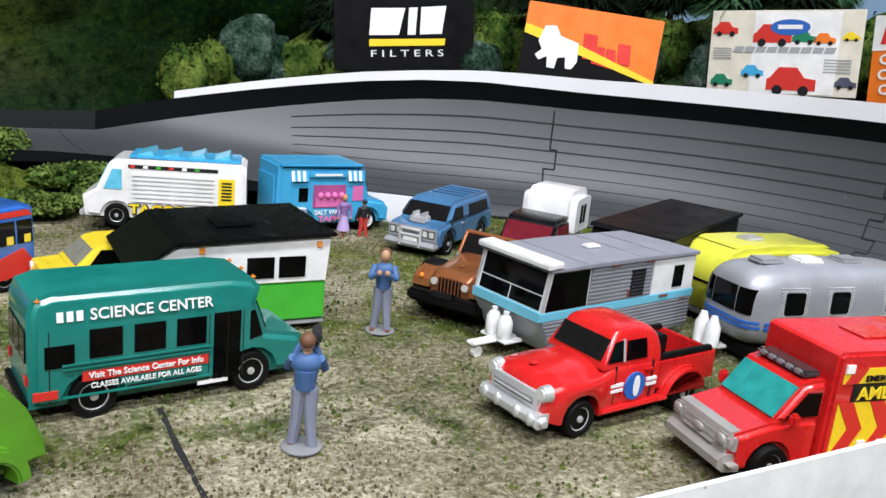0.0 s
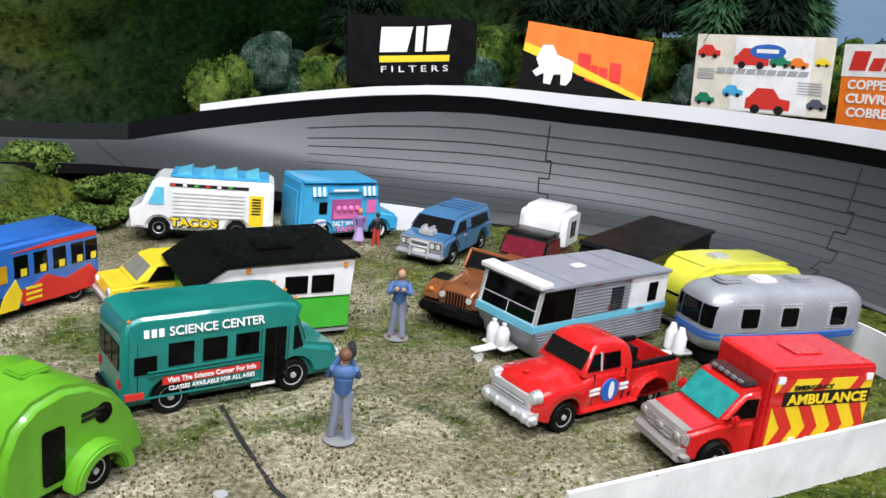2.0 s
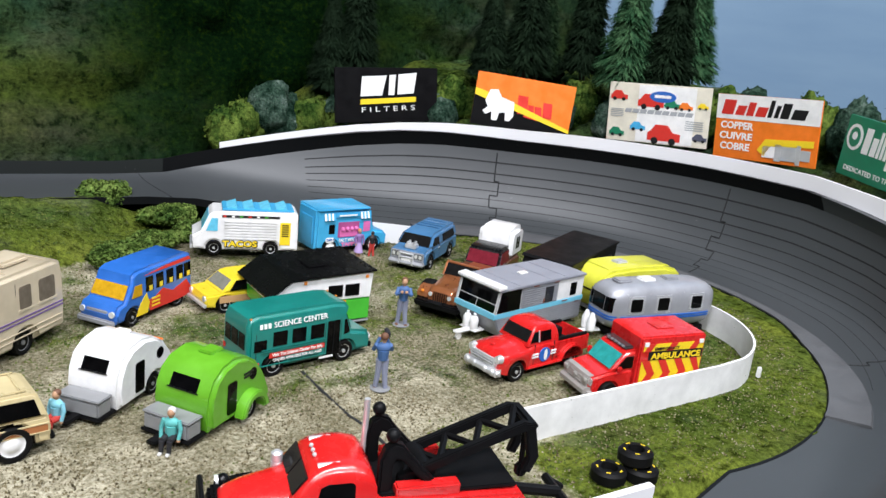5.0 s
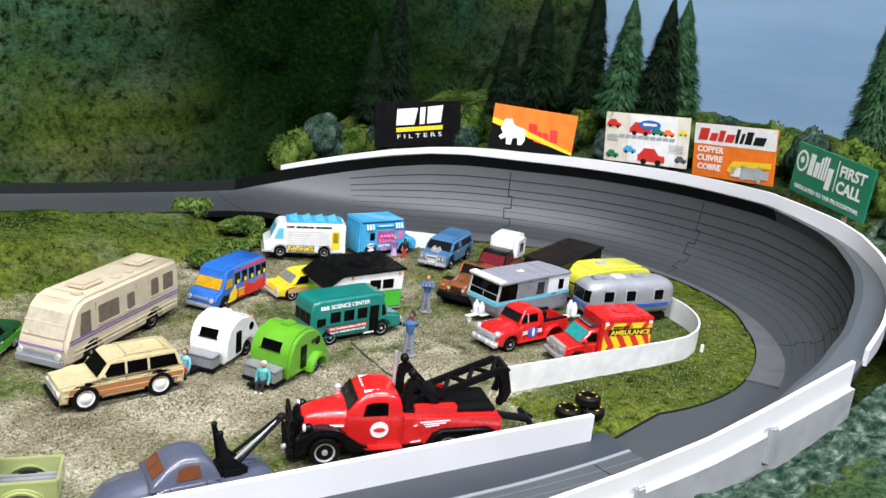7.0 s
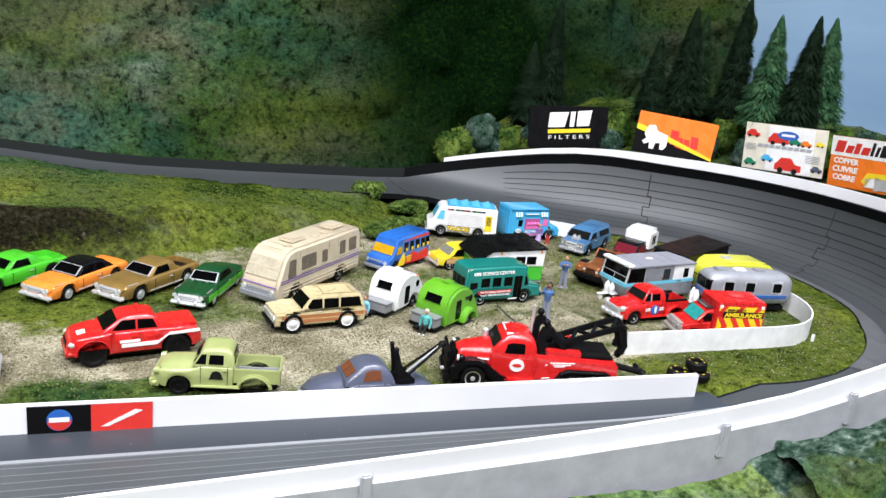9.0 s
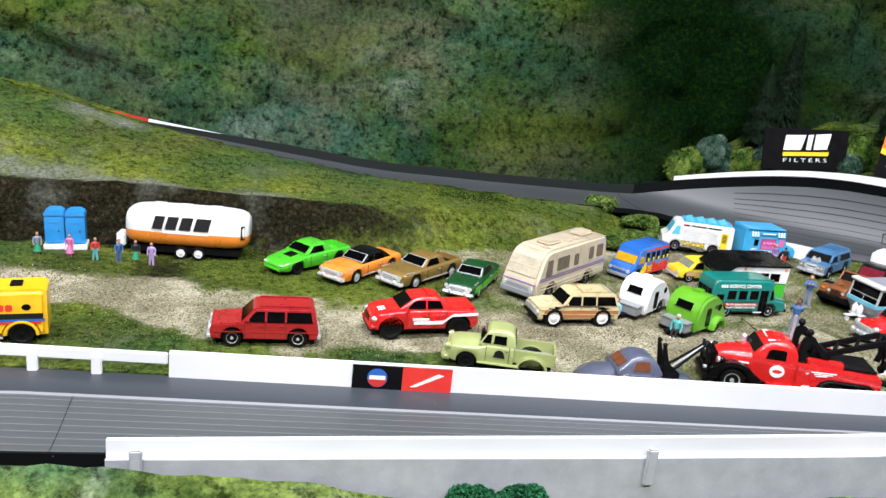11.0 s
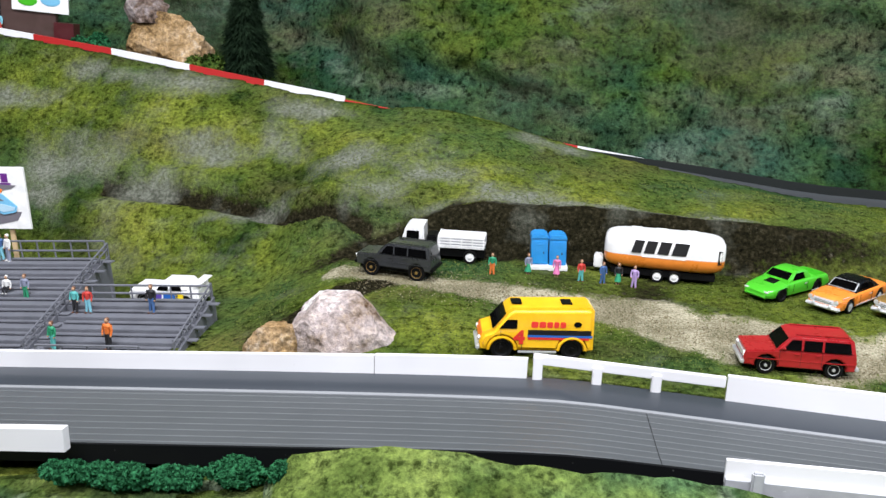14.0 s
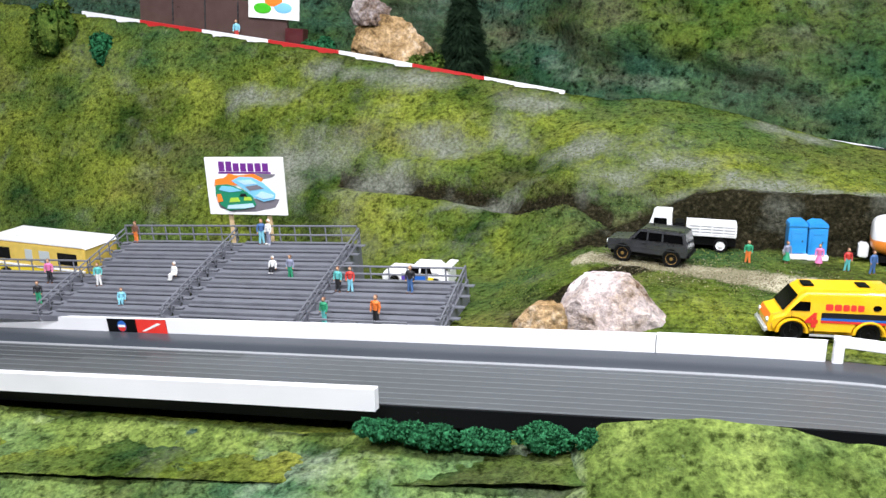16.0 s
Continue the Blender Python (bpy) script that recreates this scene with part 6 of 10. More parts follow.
def canned_ham():
    c = Car("camper_trailer", "lemon yellow rounded toy travel trailer", 29.55, 18.59, 174.5, 3.2, 9.0, 3.9, category="toy trailer", k=.872)
    c.shape([(3.9, 0.6), (4.4, 1.6), (4.4, 2.4), (4.15, 3.0), (3.7, 3.35), (3.0, 3.52), (1.0, 3.56), (-2.2, 3.42), (-3.4, 3.15), (-4.1, 2.6), (-4.4, 1.6), (-4.2, 0.6)], LEMON, arches=(-0.4,), zbot=0.5, bev=0.45, seg=4)
    c.rect(-1.0, 0.0, 2.2, 2.9, WINDOW, "side_window", out=0.03)
    c.rect(-2.7, -1.9, 2.2, 2.8, WINDOW, "side_window", out=0.03)
    c.across((4.4, 1.9), (4.15, 2.9), 0.7, WINDOW, "front_window")
    c.box("roof_vent", 1.2, 0, 3.62, 1.1, 0.8, 0.22, CHROME, 0.08)
    c.shape([(3.3, 3.5), (2.9, 3.62), (-2.6, 3.48), (-3.1, 3.3)], LEMON, "roof_rib", bev=0.05, inset=0.72)
    c.box("window_post", -1.5, 1.62, 2.5, 0.1, 0.06, 0.7, SILVER, 0.02)
    c.box("base_frame", 0, 0, 0.45, 8.2, 2.6, 0.2, GREY_BASE)
    c.wheels((-0.4,), 0.52, 0.42, inset=0.1)


def house_trailer():
    c = Car("house_trailer", "white, pale blue and silver toy house trailer with bay window", 20.33, 19.13, 183.6, 4.0, 10.0, 4.4, category="toy trailer", k=.777)
    c.shape([(4.1, 0.45), (4.9, 1.75), (4.9, 2.2), (-4.9, 2.2), (-4.9, 0.45)], SILVER, arches=(-0.6,), zbot=0.45, bev=0.06, label="ribbed silver lower body")
    c.shape([(5.05, 1.92), (5.05, 2.3), (-4.98, 2.3), (-4.98, 1.92)], flat_print("pale_blue", (0.16, 0.52, 0.68)), "blue_band", bev=0.03, inset=1.02)
    c.shape([(4.9, 2.25), (4.6, 3.95), (2.3, 4.05), (2.3, 2.25)], PEARLWHITE, "bay", bev=0.05, label="white bay with wrap-round windows")
    c.shape([(2.3, 2.25), (2.3, 4.05), (-1.8, 4.05), (-1.8, 2.25)], SILVER, "middle_body", bev=0.04)
    c.shape([(-1.8, 2.25), (-1.8, 4.05), (-4.9, 3.9), (-4.9, 2.25)], PEARLWHITE, "rear_body", bev=0.05)
    c.shape([(4.75, 3.92), (4.7, 4.05), (1.1, 4.12), (-5.0, 4.06), (-5.0, 3.9)], ROOFGREY, "roof", bev=0.03, inset=1.05, label="grey flat roof")
    part("visor", slab([(4.92, 2.13, 4.04), (4.1, 2.13, 4.09), (4.1, -2.13, 4.09), (4.92, -2.13, 4.04)][::-1], 0.26, bev=0.05), PEARLWHITE, c.root)
    for y0, y1, za, zb in ((-1.78, 1.78, 0.42, 0.95), (-1.78, -0.04, 0.05, 0.38), (0.04, 1.78, 0.05, 0.38)):
        xa, xb = 4.9 - 0.30 * za, 4.9 - 0.30 * zb
        c.across((xa, 2.27 + 1.68 * za), (xb, 2.27 + 1.68 * zb), 1, WINDOW, "bay_window", y0=y0, y1=y1)
    c.side([(2.42, 2.34), (4.78, 2.34), (4.52, 3.86), (2.42, 3.86)], WINDOW, "bay_side_window", out=0.03)
    for q in (1, -1):
        part("bay_post", rod((4.9, q * 1.96, 2.3), (4.62, q * 1.96, 3.9), 0.07), CHROME, c.root)
    for z in np.arange(0.7, 1.85, 0.16):
        c.rect(-4.85, 4.1 + 0.55 * (z - 0.5), z, z + 0.05, SILVER, "rib", (1, -1), 0.05)
    for z in np.arange(2.4, 3.9, 0.17):
        c.rect(-1.75, 2.25, z, z + 0.05, SILVER, "rib", (1, -1), 0.05)
    c.rect(-1.2, -0.3, 2.4, 3.6, BLACKINK, "louvred_door", (1, -1), 0.06)
    for k in range(7):
        c.rect(-1.15, -0.35, 2.5 + 0.15 * k, 2.56 + 0.15 * k, GUNMETAL, "louvre", (1, -1), 0.1)
    rust = flat_print("rust", (0.20, 0.06, 0.035))
    for x0, x1, z0, z1 in ((-0.24, -0.16, 2.4, 2.72), (0.6, 1.1, 3.84, 3.92), (-1.7, -1.2, 3.86, 3.93), (-3.0, -2.4, 2.16, 2.24), (-4.4, -4.0, 1.9, 1.95)):
        c.rect(x0, x1, z0, z1, rust, "rust_streak", (1,), 0.09)
    c.rect(-4.0, -3.3, 2.5, 3.5, WINDOW, "side_window", (1, -1), 0.04)
    c.box("roof_vent", 0.2, 0, 4.18, 0.8, 0.5, 0.14, PEARLWHITE, 0.05)
    for x in (2.6, 0.9, -0.9, -2.6):
        c.box("roof_seam", x, 0, 4.09, 0.05, 4.0, 0.06, ROOFGREY, 0.01)
    # white gas bottles on the drawbar
    c.box("drawbar", 5.5, 0, 0.65, 2.4, 0.5, 0.16, PEARLWHITE)
    c.box("drawbar_plate", 5.0, 0, 0.7, 1.0, 1.6, 0.14, PEARLWHITE)
    for s in (0.35, -0.35):
        part("gas_bottle", lathe([(0.25, 0.75), (0.32, 0.85), (0.32, 1.5), (0.2, 1.7), (0.12, 1.72), (0.12, 1.9)], 14, axis="Z"), PEARLWHITE, c.root, at=pose(5.2, s, 0))
    part("jockey_wheel", rod((6.3, -0.1, 0.25), (6.3, 0.1, 0.25), 0.25), PEARLWHITE, c.root)
    c.wheels((-0.6,), 0.5, 0.4, inset=0.1)


def airstream(name, label, x, y, yaw, L=9.4, W=3.3, H=3.3, z=0.75, upper=None, lower=None, k=1.0):
    c = Car(name, label, x, y, yaw, W, L, z + H, category="toy trailer", k=k)
    cz = z + H / 2
    up, lo = upper or SILVER, lower or SILVER
    bm = superquad(L, W, H, cz, 5.5, 3.4, 30, flat=z + 0.12)
    if lower:
        split = z + H * 0.42
        bm2 = bm.copy()
        for b, clear_outer in ((bm, False), (bm2, True)):
            g = b.verts[:] + b.edges[:] + b.faces[:]
            r = bmesh.ops.bisect_plane(b, geom=g, plane_co=(0, 0, split), plane_no=(0, 0, 1), clear_outer=clear_outer, clear_inner=not clear_outer)
        part("body", bm, up, c.root, "white upper shell")
        part("lower_body", bm2, lo, c.root, "orange lower shell")
    else:
        part("body", bm, up, c.root, "brushed metal rounded shell")
    c.box("chassis", 0, 0, z * 0.75, L * 0.86, W * 0.75, 0.5, BLACKP)

    def at(x, z):
        t = abs((z - cz) / (H / 2)) ** 3.4
        q = max(0.0, 1 - abs(x / (L / 2)) ** 5.5) ** (3.4 / 5.5)
        return W / 2 * max(0.05, q - t) ** (1 / 3.4)
    c.half = at
    return c, cz


def silver_trailer():
    c, cz = airstream("camper_trailer", "rounded silver aluminium toy travel trailer with blue stripe", 27.11, 14.82, 166.2, k=.843)
    for x in (2.7, 0.4, -2.6):
        c.rect(x - 0.56, x + 0.56, cz - 0.16, cz + 0.91, CHROME, "window_frame", (1, -1), 0.03, rnd=0.12)
        c.rect(x - 0.47, x + 0.47, cz - 0.07, cz + 0.82, WINDOW, "side_window", (1, -1), 0.06, rnd=0.1)
    for x in (2.7, 0.4, -2.6):
        bm = bmesh.new()
        for q in (1, -1):
            for k in range(40):
                t = k / 40.0 * 4
                a, b = ((t - 0.5, -0.5) if t < 1 else (0.5, t - 1.5) if t < 2 else (2.5 - t, 0.5) if t < 3 else (-0.5, 3.5 - t))
                px, pz = x + a * 1.26, cz + 0.375 + b * 1.2
                ball((px, q * (c.half(px, pz) + 0.02), pz), 0.035, bm, 5)
        rivets = part("rivets", bm, CHROME, c.root)
    c.rect(-2.1 + 3.2, -2.1 + 3.9, cz - 1.2, cz + 0.8, SILVER, "door", (-1,), 0.02)
    for z in (cz - 0.72, cz - 0.52):
        for x0, x1 in ((-3.9, -2.6), (-2.6, 2.6), (2.6, 3.9)):
            c.rect(x0, x1, z, z + 0.12, BLUEINK, "stripe", (1, -1), 0.07)
    def skin(y, z):
        q = (abs(y / 1.65) ** 3.4 + abs((z - cz) / 1.65) ** 3.4) ** (5.5 / 3.4)
        return 4.7 * max(0.02, 1 - q) ** (1 / 5.5) + 0.05
    def wrapped(name, y0, y1, z0, z1, mat, n):
        rows = []
        for k in range(n + 1):
            y = y0 + (y1 - y0) * k / n
            zs = [z0 + (z1 - z0) * j / 4.0 for j in range(5)]
            rows.append([Vector((skin(y, z), y, z)) for z in zs] + [Vector((skin(y, z) - 0.12, y, z)) for z in zs[::-1]])
        return sweep(name, rows, mat, c.root, True)
    for y0, y1 in ((-1.30, -0.72), (-0.62, 0.62), (0.72, 1.30)):
        wrapped("front_window", y0, y1, cz - 0.15, cz + 0.85, WINDOW, 5)
    for z in (cz - 0.72, cz - 0.52):
        wrapped("nose_stripe", -1.45, 1.45, z, z + 0.12, BLUEINK, 14)
    for x, m in ((3.0, SILVER), (0.9, PEARLWHITE), (-1.2, SILVER)):
        c.box("roof_vent", x, 0, cz + 1.68, 1.2, 0.9, 0.26, m, 0.1)
    c.box("drawbar", 5.2, 0, 0.55, 1.8, 0.5, 0.16, PEARLWHITE)
    for s in (0.32, -0.32):
        part("gas_bottle", lathe([(0.22, 0.6), (0.3, 0.7), (0.3, 1.45), (0.2, 1.65), (0.12, 1.9)], 14, axis="Z"), PEARLWHITE, c.root, at=pose(5.25, s, 0))
    for x in (-1.4, 1.55, 3.45):
        c.rect(x - 0.025, x + 0.025, cz - 1.1, cz + 1.15, CHROME, "panel_seam", (1, -1), 0.02)
    c.wheels((-0.2, -1.4), 0.5, 0.4, inset=0.1)


def oil_trailer():
    c, cz = airstream("camper_trailer", "white and orange rounded toy travel trailer with black band lettering", -37.0, 31.02, 172.8, 9.2, 3.3, 3.0, 0.8, PEARLWHITE, ORANGE, k=1.03)
    for x, w, hh in ((2.15, 0.74, 0.98), (1.18, 0.80, 0.98), (0.15, 0.84, 0.98), (-1.05, 1.10, 0.98)):
        lo = cz + 0.02
        c.side([(x + w / 2, lo), (x - w / 2, lo), (x - w / 2 - 0.25, lo + hh), (x + w / 2 - 0.25, lo + hh)], BLACKINK, "lettering_bar", (1, -1), 0.07)
    c.rect(-1.6, 1.7, cz - 0.3, cz - 0.1, WHITEINK, "stripe", (1, -1), 0.03)
    for x in (2.2, 0.3, -2.0):
        c.box("roof_vent", x, 0, cz + 1.52, 1.0, 0.8, 0.2, PEARLWHITE, 0.08)
    c.box("tongue_box", 5.0, 0, 0.95, 0.7, 1.2, 1.0, PEARLWHITE, 0.1)
    c.box("tongue", 5.4, 0, 0.5, 1.8, 0.5, 0.2, BLACKP)
    c.rect(-4.3, -4.0, cz - 0.5, cz + 0.6, BLACKINK, "rear_window", (1, -1), 0.02)
    c.wheels((0.4, -0.9), 0.5, 0.4, PEARLWHITE, inset=0.05, style="disc")


def fifties_pickup(name, label, x, y, yaw, mat, bumper=None, bed=None, L=7.4, W=2.7, k=1.0):
    c = Car(name, label, x, y, yaw, W, L, 2.9, category="toy truck", belt=1.9, tumble=0.30, nose=0.10, k=k)
    ar = (2.2, -2.1)
    rows = []
    for x in steps(3.52, -0.85, (2.2,), 0.70, 30):
        e = max(0.0, (x - 2.9) / 0.62)
        w = interp(x, [(-0.85, 1.20), (0.9, 1.22), (1.4, 1.30), (2.2, 1.36), (2.9, 1.32), (3.52, 1.18)])
        fz = interp(x, [(-0.85, 1.86), (0.9, 1.86), (1.5, 1.66), (2.4, 1.62), (3.0, 1.60), (3.35, 1.52), (3.52, 1.34)])
        hz = interp(x, [(-0.85, 1.94), (1.2, 1.98), (2.2, 1.92), (2.9, 1.84), (3.3, 1.72), (3.52, 1.46)])
        low = arch_low(x, 0.52 + 0.25 * e * e, (2.2,), 0.58, 0.70)
        rows.append((x, [(w * 0.97, min(low, fz - 0.22)), (w, max(min(low + 0.15, fz - 0.16), 1.05)), (w * 0.995, fz - 0.14), (w * 0.955, fz - 0.03), (w * 0.87, fz + 0.02), (w * 0.74, fz - 0.01 + 0.3 * (hz - fz)), (w * 0.6, fz + 0.62 * (hz - fz)), (w * 0.42, fz + 0.86 * (hz - fz)), (w * 0.2, fz + 0.97 * (hz - fz)), (0, hz)]))
    part("body", loft(rows), mat, c.root, sharp=50)
    rows = []
    for x in steps(1.46, -0.9, (), 1, 26):
        top = interp(x, [(-0.9, 2.30), (-0.86, 2.52), (-0.75, 2.72), (-0.5, 2.86), (-0.1, 2.92), (0.35, 2.92), (0.74, 2.88), (0.94, 2.80), (1.03, 2.66), (1.46, 1.92)])
        f = max(0.0, (top - 1.86) / 1.06)
        w = 1.16 - 0.17 * f
        rows.append((x, [(1.16, 1.82), (1.16 - 0.10 * f, 1.82 + 0.55 * (top - 1.82)), (w, 1.82 + 0.80 * (top - 1.82)), (w * 0.93, 1.82 + 0.92 * (top - 1.82)), (w * 0.80, 1.82 + 0.98 * (top - 1.82)), (w * 0.5, 1.82 + 0.995 * (top - 1.82)), (0, top)]))
    part("cab", loft(rows), mat, c.root, sharp=60)
    c.tumble, c.W = 0.165, 2.34
    c.under(3.2, -3.4, 0.35, 0.95)
    c.across((1.41, 2.03), (1.07, 2.60), 0.84, SMOKE, f2=0.88)
    c.side([(-0.3, 2.0), (0.55, 2.0), (0.5, 2.55), (-0.28, 2.55)], WINDOW, "side_window", out=0.015)
    c.side([(0.70, 2.0), (1.3, 2.0), (0.98, 2.55), (0.68, 2.58)], WINDOW, "quarter_light", out=0.015)
    c.side([(0.62, 1.98), (0.70, 1.98), (0.69, 2.62), (0.61, 2.62)], bumper or mat, "window_post", out=0.03)
    c.across((-0.9, 2.02), (-0.84, 2.55), 0.7, WINDOW, "rear_window", out=0.05)
    c.W, c.tumble = W, 0.30
    # bed: floor, sides, tailgate
    c.box("bed_floor", -2.2, 0, 0.95, 2.8, W * 0.74, 0.12, bed or mat)
    for s in (1, -1):
        part("bed_side", extruded([(-0.85, 0.85), (-0.85, 1.75), (-3.55, 1.75), (-3.6, 0.85)], s * W * 0.36, s * W * 0.42, 0.04), mat, c.root)
        fen = [(-2.1 + 1.05 * math.cos(radians(a)), 0.55 + 0.92 * math.sin(radians(a))) for a in range(0, 181, 12)] + [(-2.1 + 0.72 * math.cos(radians(a)), 0.55 + 0.70 * math.sin(radians(a))) for a in range(180, -1, -15)]
        part("rear_fender", extruded(fen, s * W * 0.34, s * W * 0.505, 0.2, seg=4), mat, c.root)
        part("running_board", box(0.1, s * W * 0.44, 0.62, 2.8, 0.35, 0.12, 0.04), mat, c.root)
    part("tailgate", box(-3.55, 0, 1.3, 0.12, W * 0.76, 0.9, 0.04), mat, c.root)
    part("bed_front", box(-0.92, 0, 1.3, 0.1, W * 0.76, 0.9, 0.04), mat, c.root)
    met = bumper or mat
    part("grille", extruded([(3.3, 0.9), (3.62, 0.95), (3.66, 1.2), (3.6, 1.42), (3.3, 1.48)], -W * 0.42, W * 0.42, 0.16, seg=3), met, c.root)
    c.box("grille_mouth", 3.655, 0, 1.17, 0.06, W * 0.62, 0.20, GREY_BASE, 0.02)
    c.box("grille_bar", 3.69, 0, 1.17, 0.06, W * 0.60, 0.06, met, 0.02)
    part("bumper", extruded([(3.35, 0.5), (3.72, 0.5), (3.84, 0.62), (3.84, 0.80), (3.72, 0.92), (3.35, 0.92)], -W * 0.50, W * 0.50, 0.14, seg=3), met, c.root)
    for y in (-0.98, -0.42, 0.42, 0.98):
        part("bumper_guard", ball((3.82, y * W / 2.7, 0.74), 0.15, seg=12, s=(0.7, 0.9, 1.3)), met, c.root)
    for q in (1, -1):
        part("headlight_ring", rod((3.3, q * 1.05, 1.42), (3.56, q * 1.03, 1.42), 0.25, None, 16, 0.22), met, c.root)
    lamp_pair(c, 3.55, 1.42, 1.03, 0.16, LAMPGLASS)
    c.W, c.tumble = 2.46, 0.0
    c.seams((-0.55, 0.98), 0.75, 1.9)
    c.handles((-0.35,), 1.62, mat)
    return c, ar


def red_pickup():
    c, ar = fifties_pickup("pickup_truck", "glossy red fifties toy pickup with chrome bumper", 16.65, 14.51, 179.8, RED, CHROME, BLACKP, k=.928)
    c.side([(0.15 + 0.42 * math.cos(radians(a)), 1.2 + 0.42 * math.sin(radians(a))) for a in range(0, 360, 20)], BLUEINK, "door_badge", (1, -1), 0.03)
    c.side([(0.15 + 0.13 * math.cos(radians(a)) - 0.05, 1.2 + 0.33 * math.sin(radians(a))) for a in range(0, 360, 30)], WHITEINK, "badge_mark", (1, -1), 0.05)
    for z in (1.12, 1.28):
        c.rect(-0.75, -0.35, z, z + 0.09, WHITEINK, "stripe", (1, -1), 0.03)
        c.rect(0.65, 1.3, z, z + 0.09, WHITEINK, "stripe", (1, -1), 0.03)
    c.box("toolbox", -1.25, 0, 2.05, 0.5, 1.7, 0.7, BLACKP, 0.05)
    for s in (1, -1):
        c.box("bed_rail", -2.1, s * 1.0, 1.82, 2.6, 0.22, 0.18, BLACKP, 0.04)
    part("bonnet_badge", ball((3.0, 0, 1.86), 0.12, seg=8, s=(1.2, 1, 0.5)), RED, c.root)
    c.wheels(ar, 0.55, 0.44, CHROME, inset=-0.06)


def olive_pickup():
    c, ar = fifties_pickup("pickup_truck", "olive green fifties toy pickup parked by the barrier", -17.21, 10.20, 161.0, OLIVE, OLIVE, GREY_BASE, k=.934)
    for k in range(5):
        c.box("bed_slat", -2.2, -0.7 + 0.35 * k, 1.03, 2.6, 0.18, 0.06, GREY_BASE, 0.02)
    c.side([(0.1 + 0.32 * math.cos(radians(a)), 1.3 + 0.32 * math.sin(radians(a))) for a in range(0, 181, 20)] + [(-0.3, 1.1), (0.5, 1.1)], BLACKINK, "door_badge", (1, -1), 0.03)
    c.wheels(ar, 0.58, 0.48, BLACKP, inset=-0.06)


def slate_tow():
    c = Car("tow_truck", "slate blue rounded toy tow truck with black crane", -9.81, 6.53, 174.8, 2.6, 7.4, 2.7, category="toy truck", belt=1.7, tumble=0.24, nose=0.3, k=1.004)
    ar = (2.2, -2.0)
    rows = []
    for x in steps(3.62, -3.72, ar, 0.62, 34):
        w = interp(x, [(-3.72, 1.12), (-3.2, 1.28), (-1.4, 1.28), (-0.9, 1.18), (1.0, 1.18), (1.6, 1.26), (2.3, 1.30), (3.0, 1.18), (3.62, 0.80)])
        fz = interp(x, [(-3.72, 0.95), (-3.3, 1.14), (-1.3, 1.28), (-1.0, 1.66), (1.0, 1.70), (1.6, 1.44), (2.4, 1.38), (3.1, 1.20), (3.62, 0.86)])
        hz = interp(x, [(-3.72, 1.0), (-3.3, 1.2), (-1.3, 1.34), (-1.0, 1.74), (1.2, 1.84), (2.2, 1.74), (2.9, 1.56), (3.4, 1.26), (3.62, 0.98)])
        low = min(arch_low(x, 0.42, ar, 0.5, 0.62), fz - 0.16)
        rows.append((x, [(w * 0.97, low), (w, max(low + 0.06, fz - 0.34)), (w * 0.985, fz - 0.10), (w * 0.92, fz), (w * 0.80, fz + 0.03), (w * 0.66, fz + 0.25 * (hz - fz)), (w * 0.5, fz + 0.72 * (hz - fz)), (w * 0.28, fz + 0.94 * (hz - fz)), (0, hz)]))
    part("body", loft(rows), SLATE, c.root, sharp=50)
    rows = []
    for x in steps(1.62, -1.2, (), 1, 26):
        top = interp(x, [(-1.2, 1.8), (-1.02, 2.2), (-0.75, 2.5), (-0.4, 2.66), (0.1, 2.72), (0.5, 2.66), (0.85, 2.46), (1.2, 2.16), (1.62, 1.8)])
        f = max(0.0, (top - 1.7) / 1.02)
        w = 1.12 - 0.22 * f
        rows.append((x, [(1.12, 1.62), (1.12 - 0.12 * f, 1.62 + 0.5 * (top - 1.62)), (w, 1.62 + 0.78 * (top - 1.62)), (w * 0.88, 1.62 + 0.92 * (top - 1.62)), (w * 0.65, 1.62 + 0.985 * (top - 1.62)), (w * 0.3, top), (0, top)]))
    part("cab", loft(rows), SLATE, c.root, sharp=60)
    c.under(3.0, -3.4, 0.3, 0.8)
    for y0, y1 in ((-0.72, -0.03), (0.03, 0.72)):
        c.across((1.44, 1.96), (0.98, 2.36), 1, TANGLASS, y0=y0, y1=y1, out=0.03)
    for q in (1, -1):
        pts = [(-0.45, q * 1.10, 1.86), (0.6, q * 1.10, 1.86), (0.45, q * 1.0, 2.36), (0.1, q * 0.98, 2.42), (-0.35, q * 0.99, 2.40)]
        part("side_window", slab(pts[::-q], 0.07), TANGLASS, c.root)
        pts = [(0.1 + 0.34 * math.cos(radians(a)), q * 1.225, 1.2 + 0.26 * math.sin(radians(a))) for a in range(0, 360, 24)]
        part("door_badge", slab(pts[::-q], 0.05), REDINK, c.root)
        part("crane_post", extruded([(-1.55, 1.2), (-1.25, 3.25), (-1.45, 3.3), (-1.8, 2.2), (-2.6, 1.5), (-2.6, 1.2)], q * 0.34, q * 0.52, 0.05), BLACKP, c.root)
        part("pulley", ball((-1.36, q * 0.44, 3.34), 0.15, seg=10), BLACKP, c.root)
        part("crane_boom", rod((-1.9, q * 0.45, 1.55), (-4.15, q * 0.12, 3.35), 0.085), BLACKP, c.root)
    part("crane_base", box(-1.9, 0, 1.45, 1.0, 1.3, 0.5, 0.1), BLACKP, c.root)
    part("boom_rod", rod((-1.9, 0, 1.5), (-4.0, 0, 3.2), 0.07), CHROME, c.root)
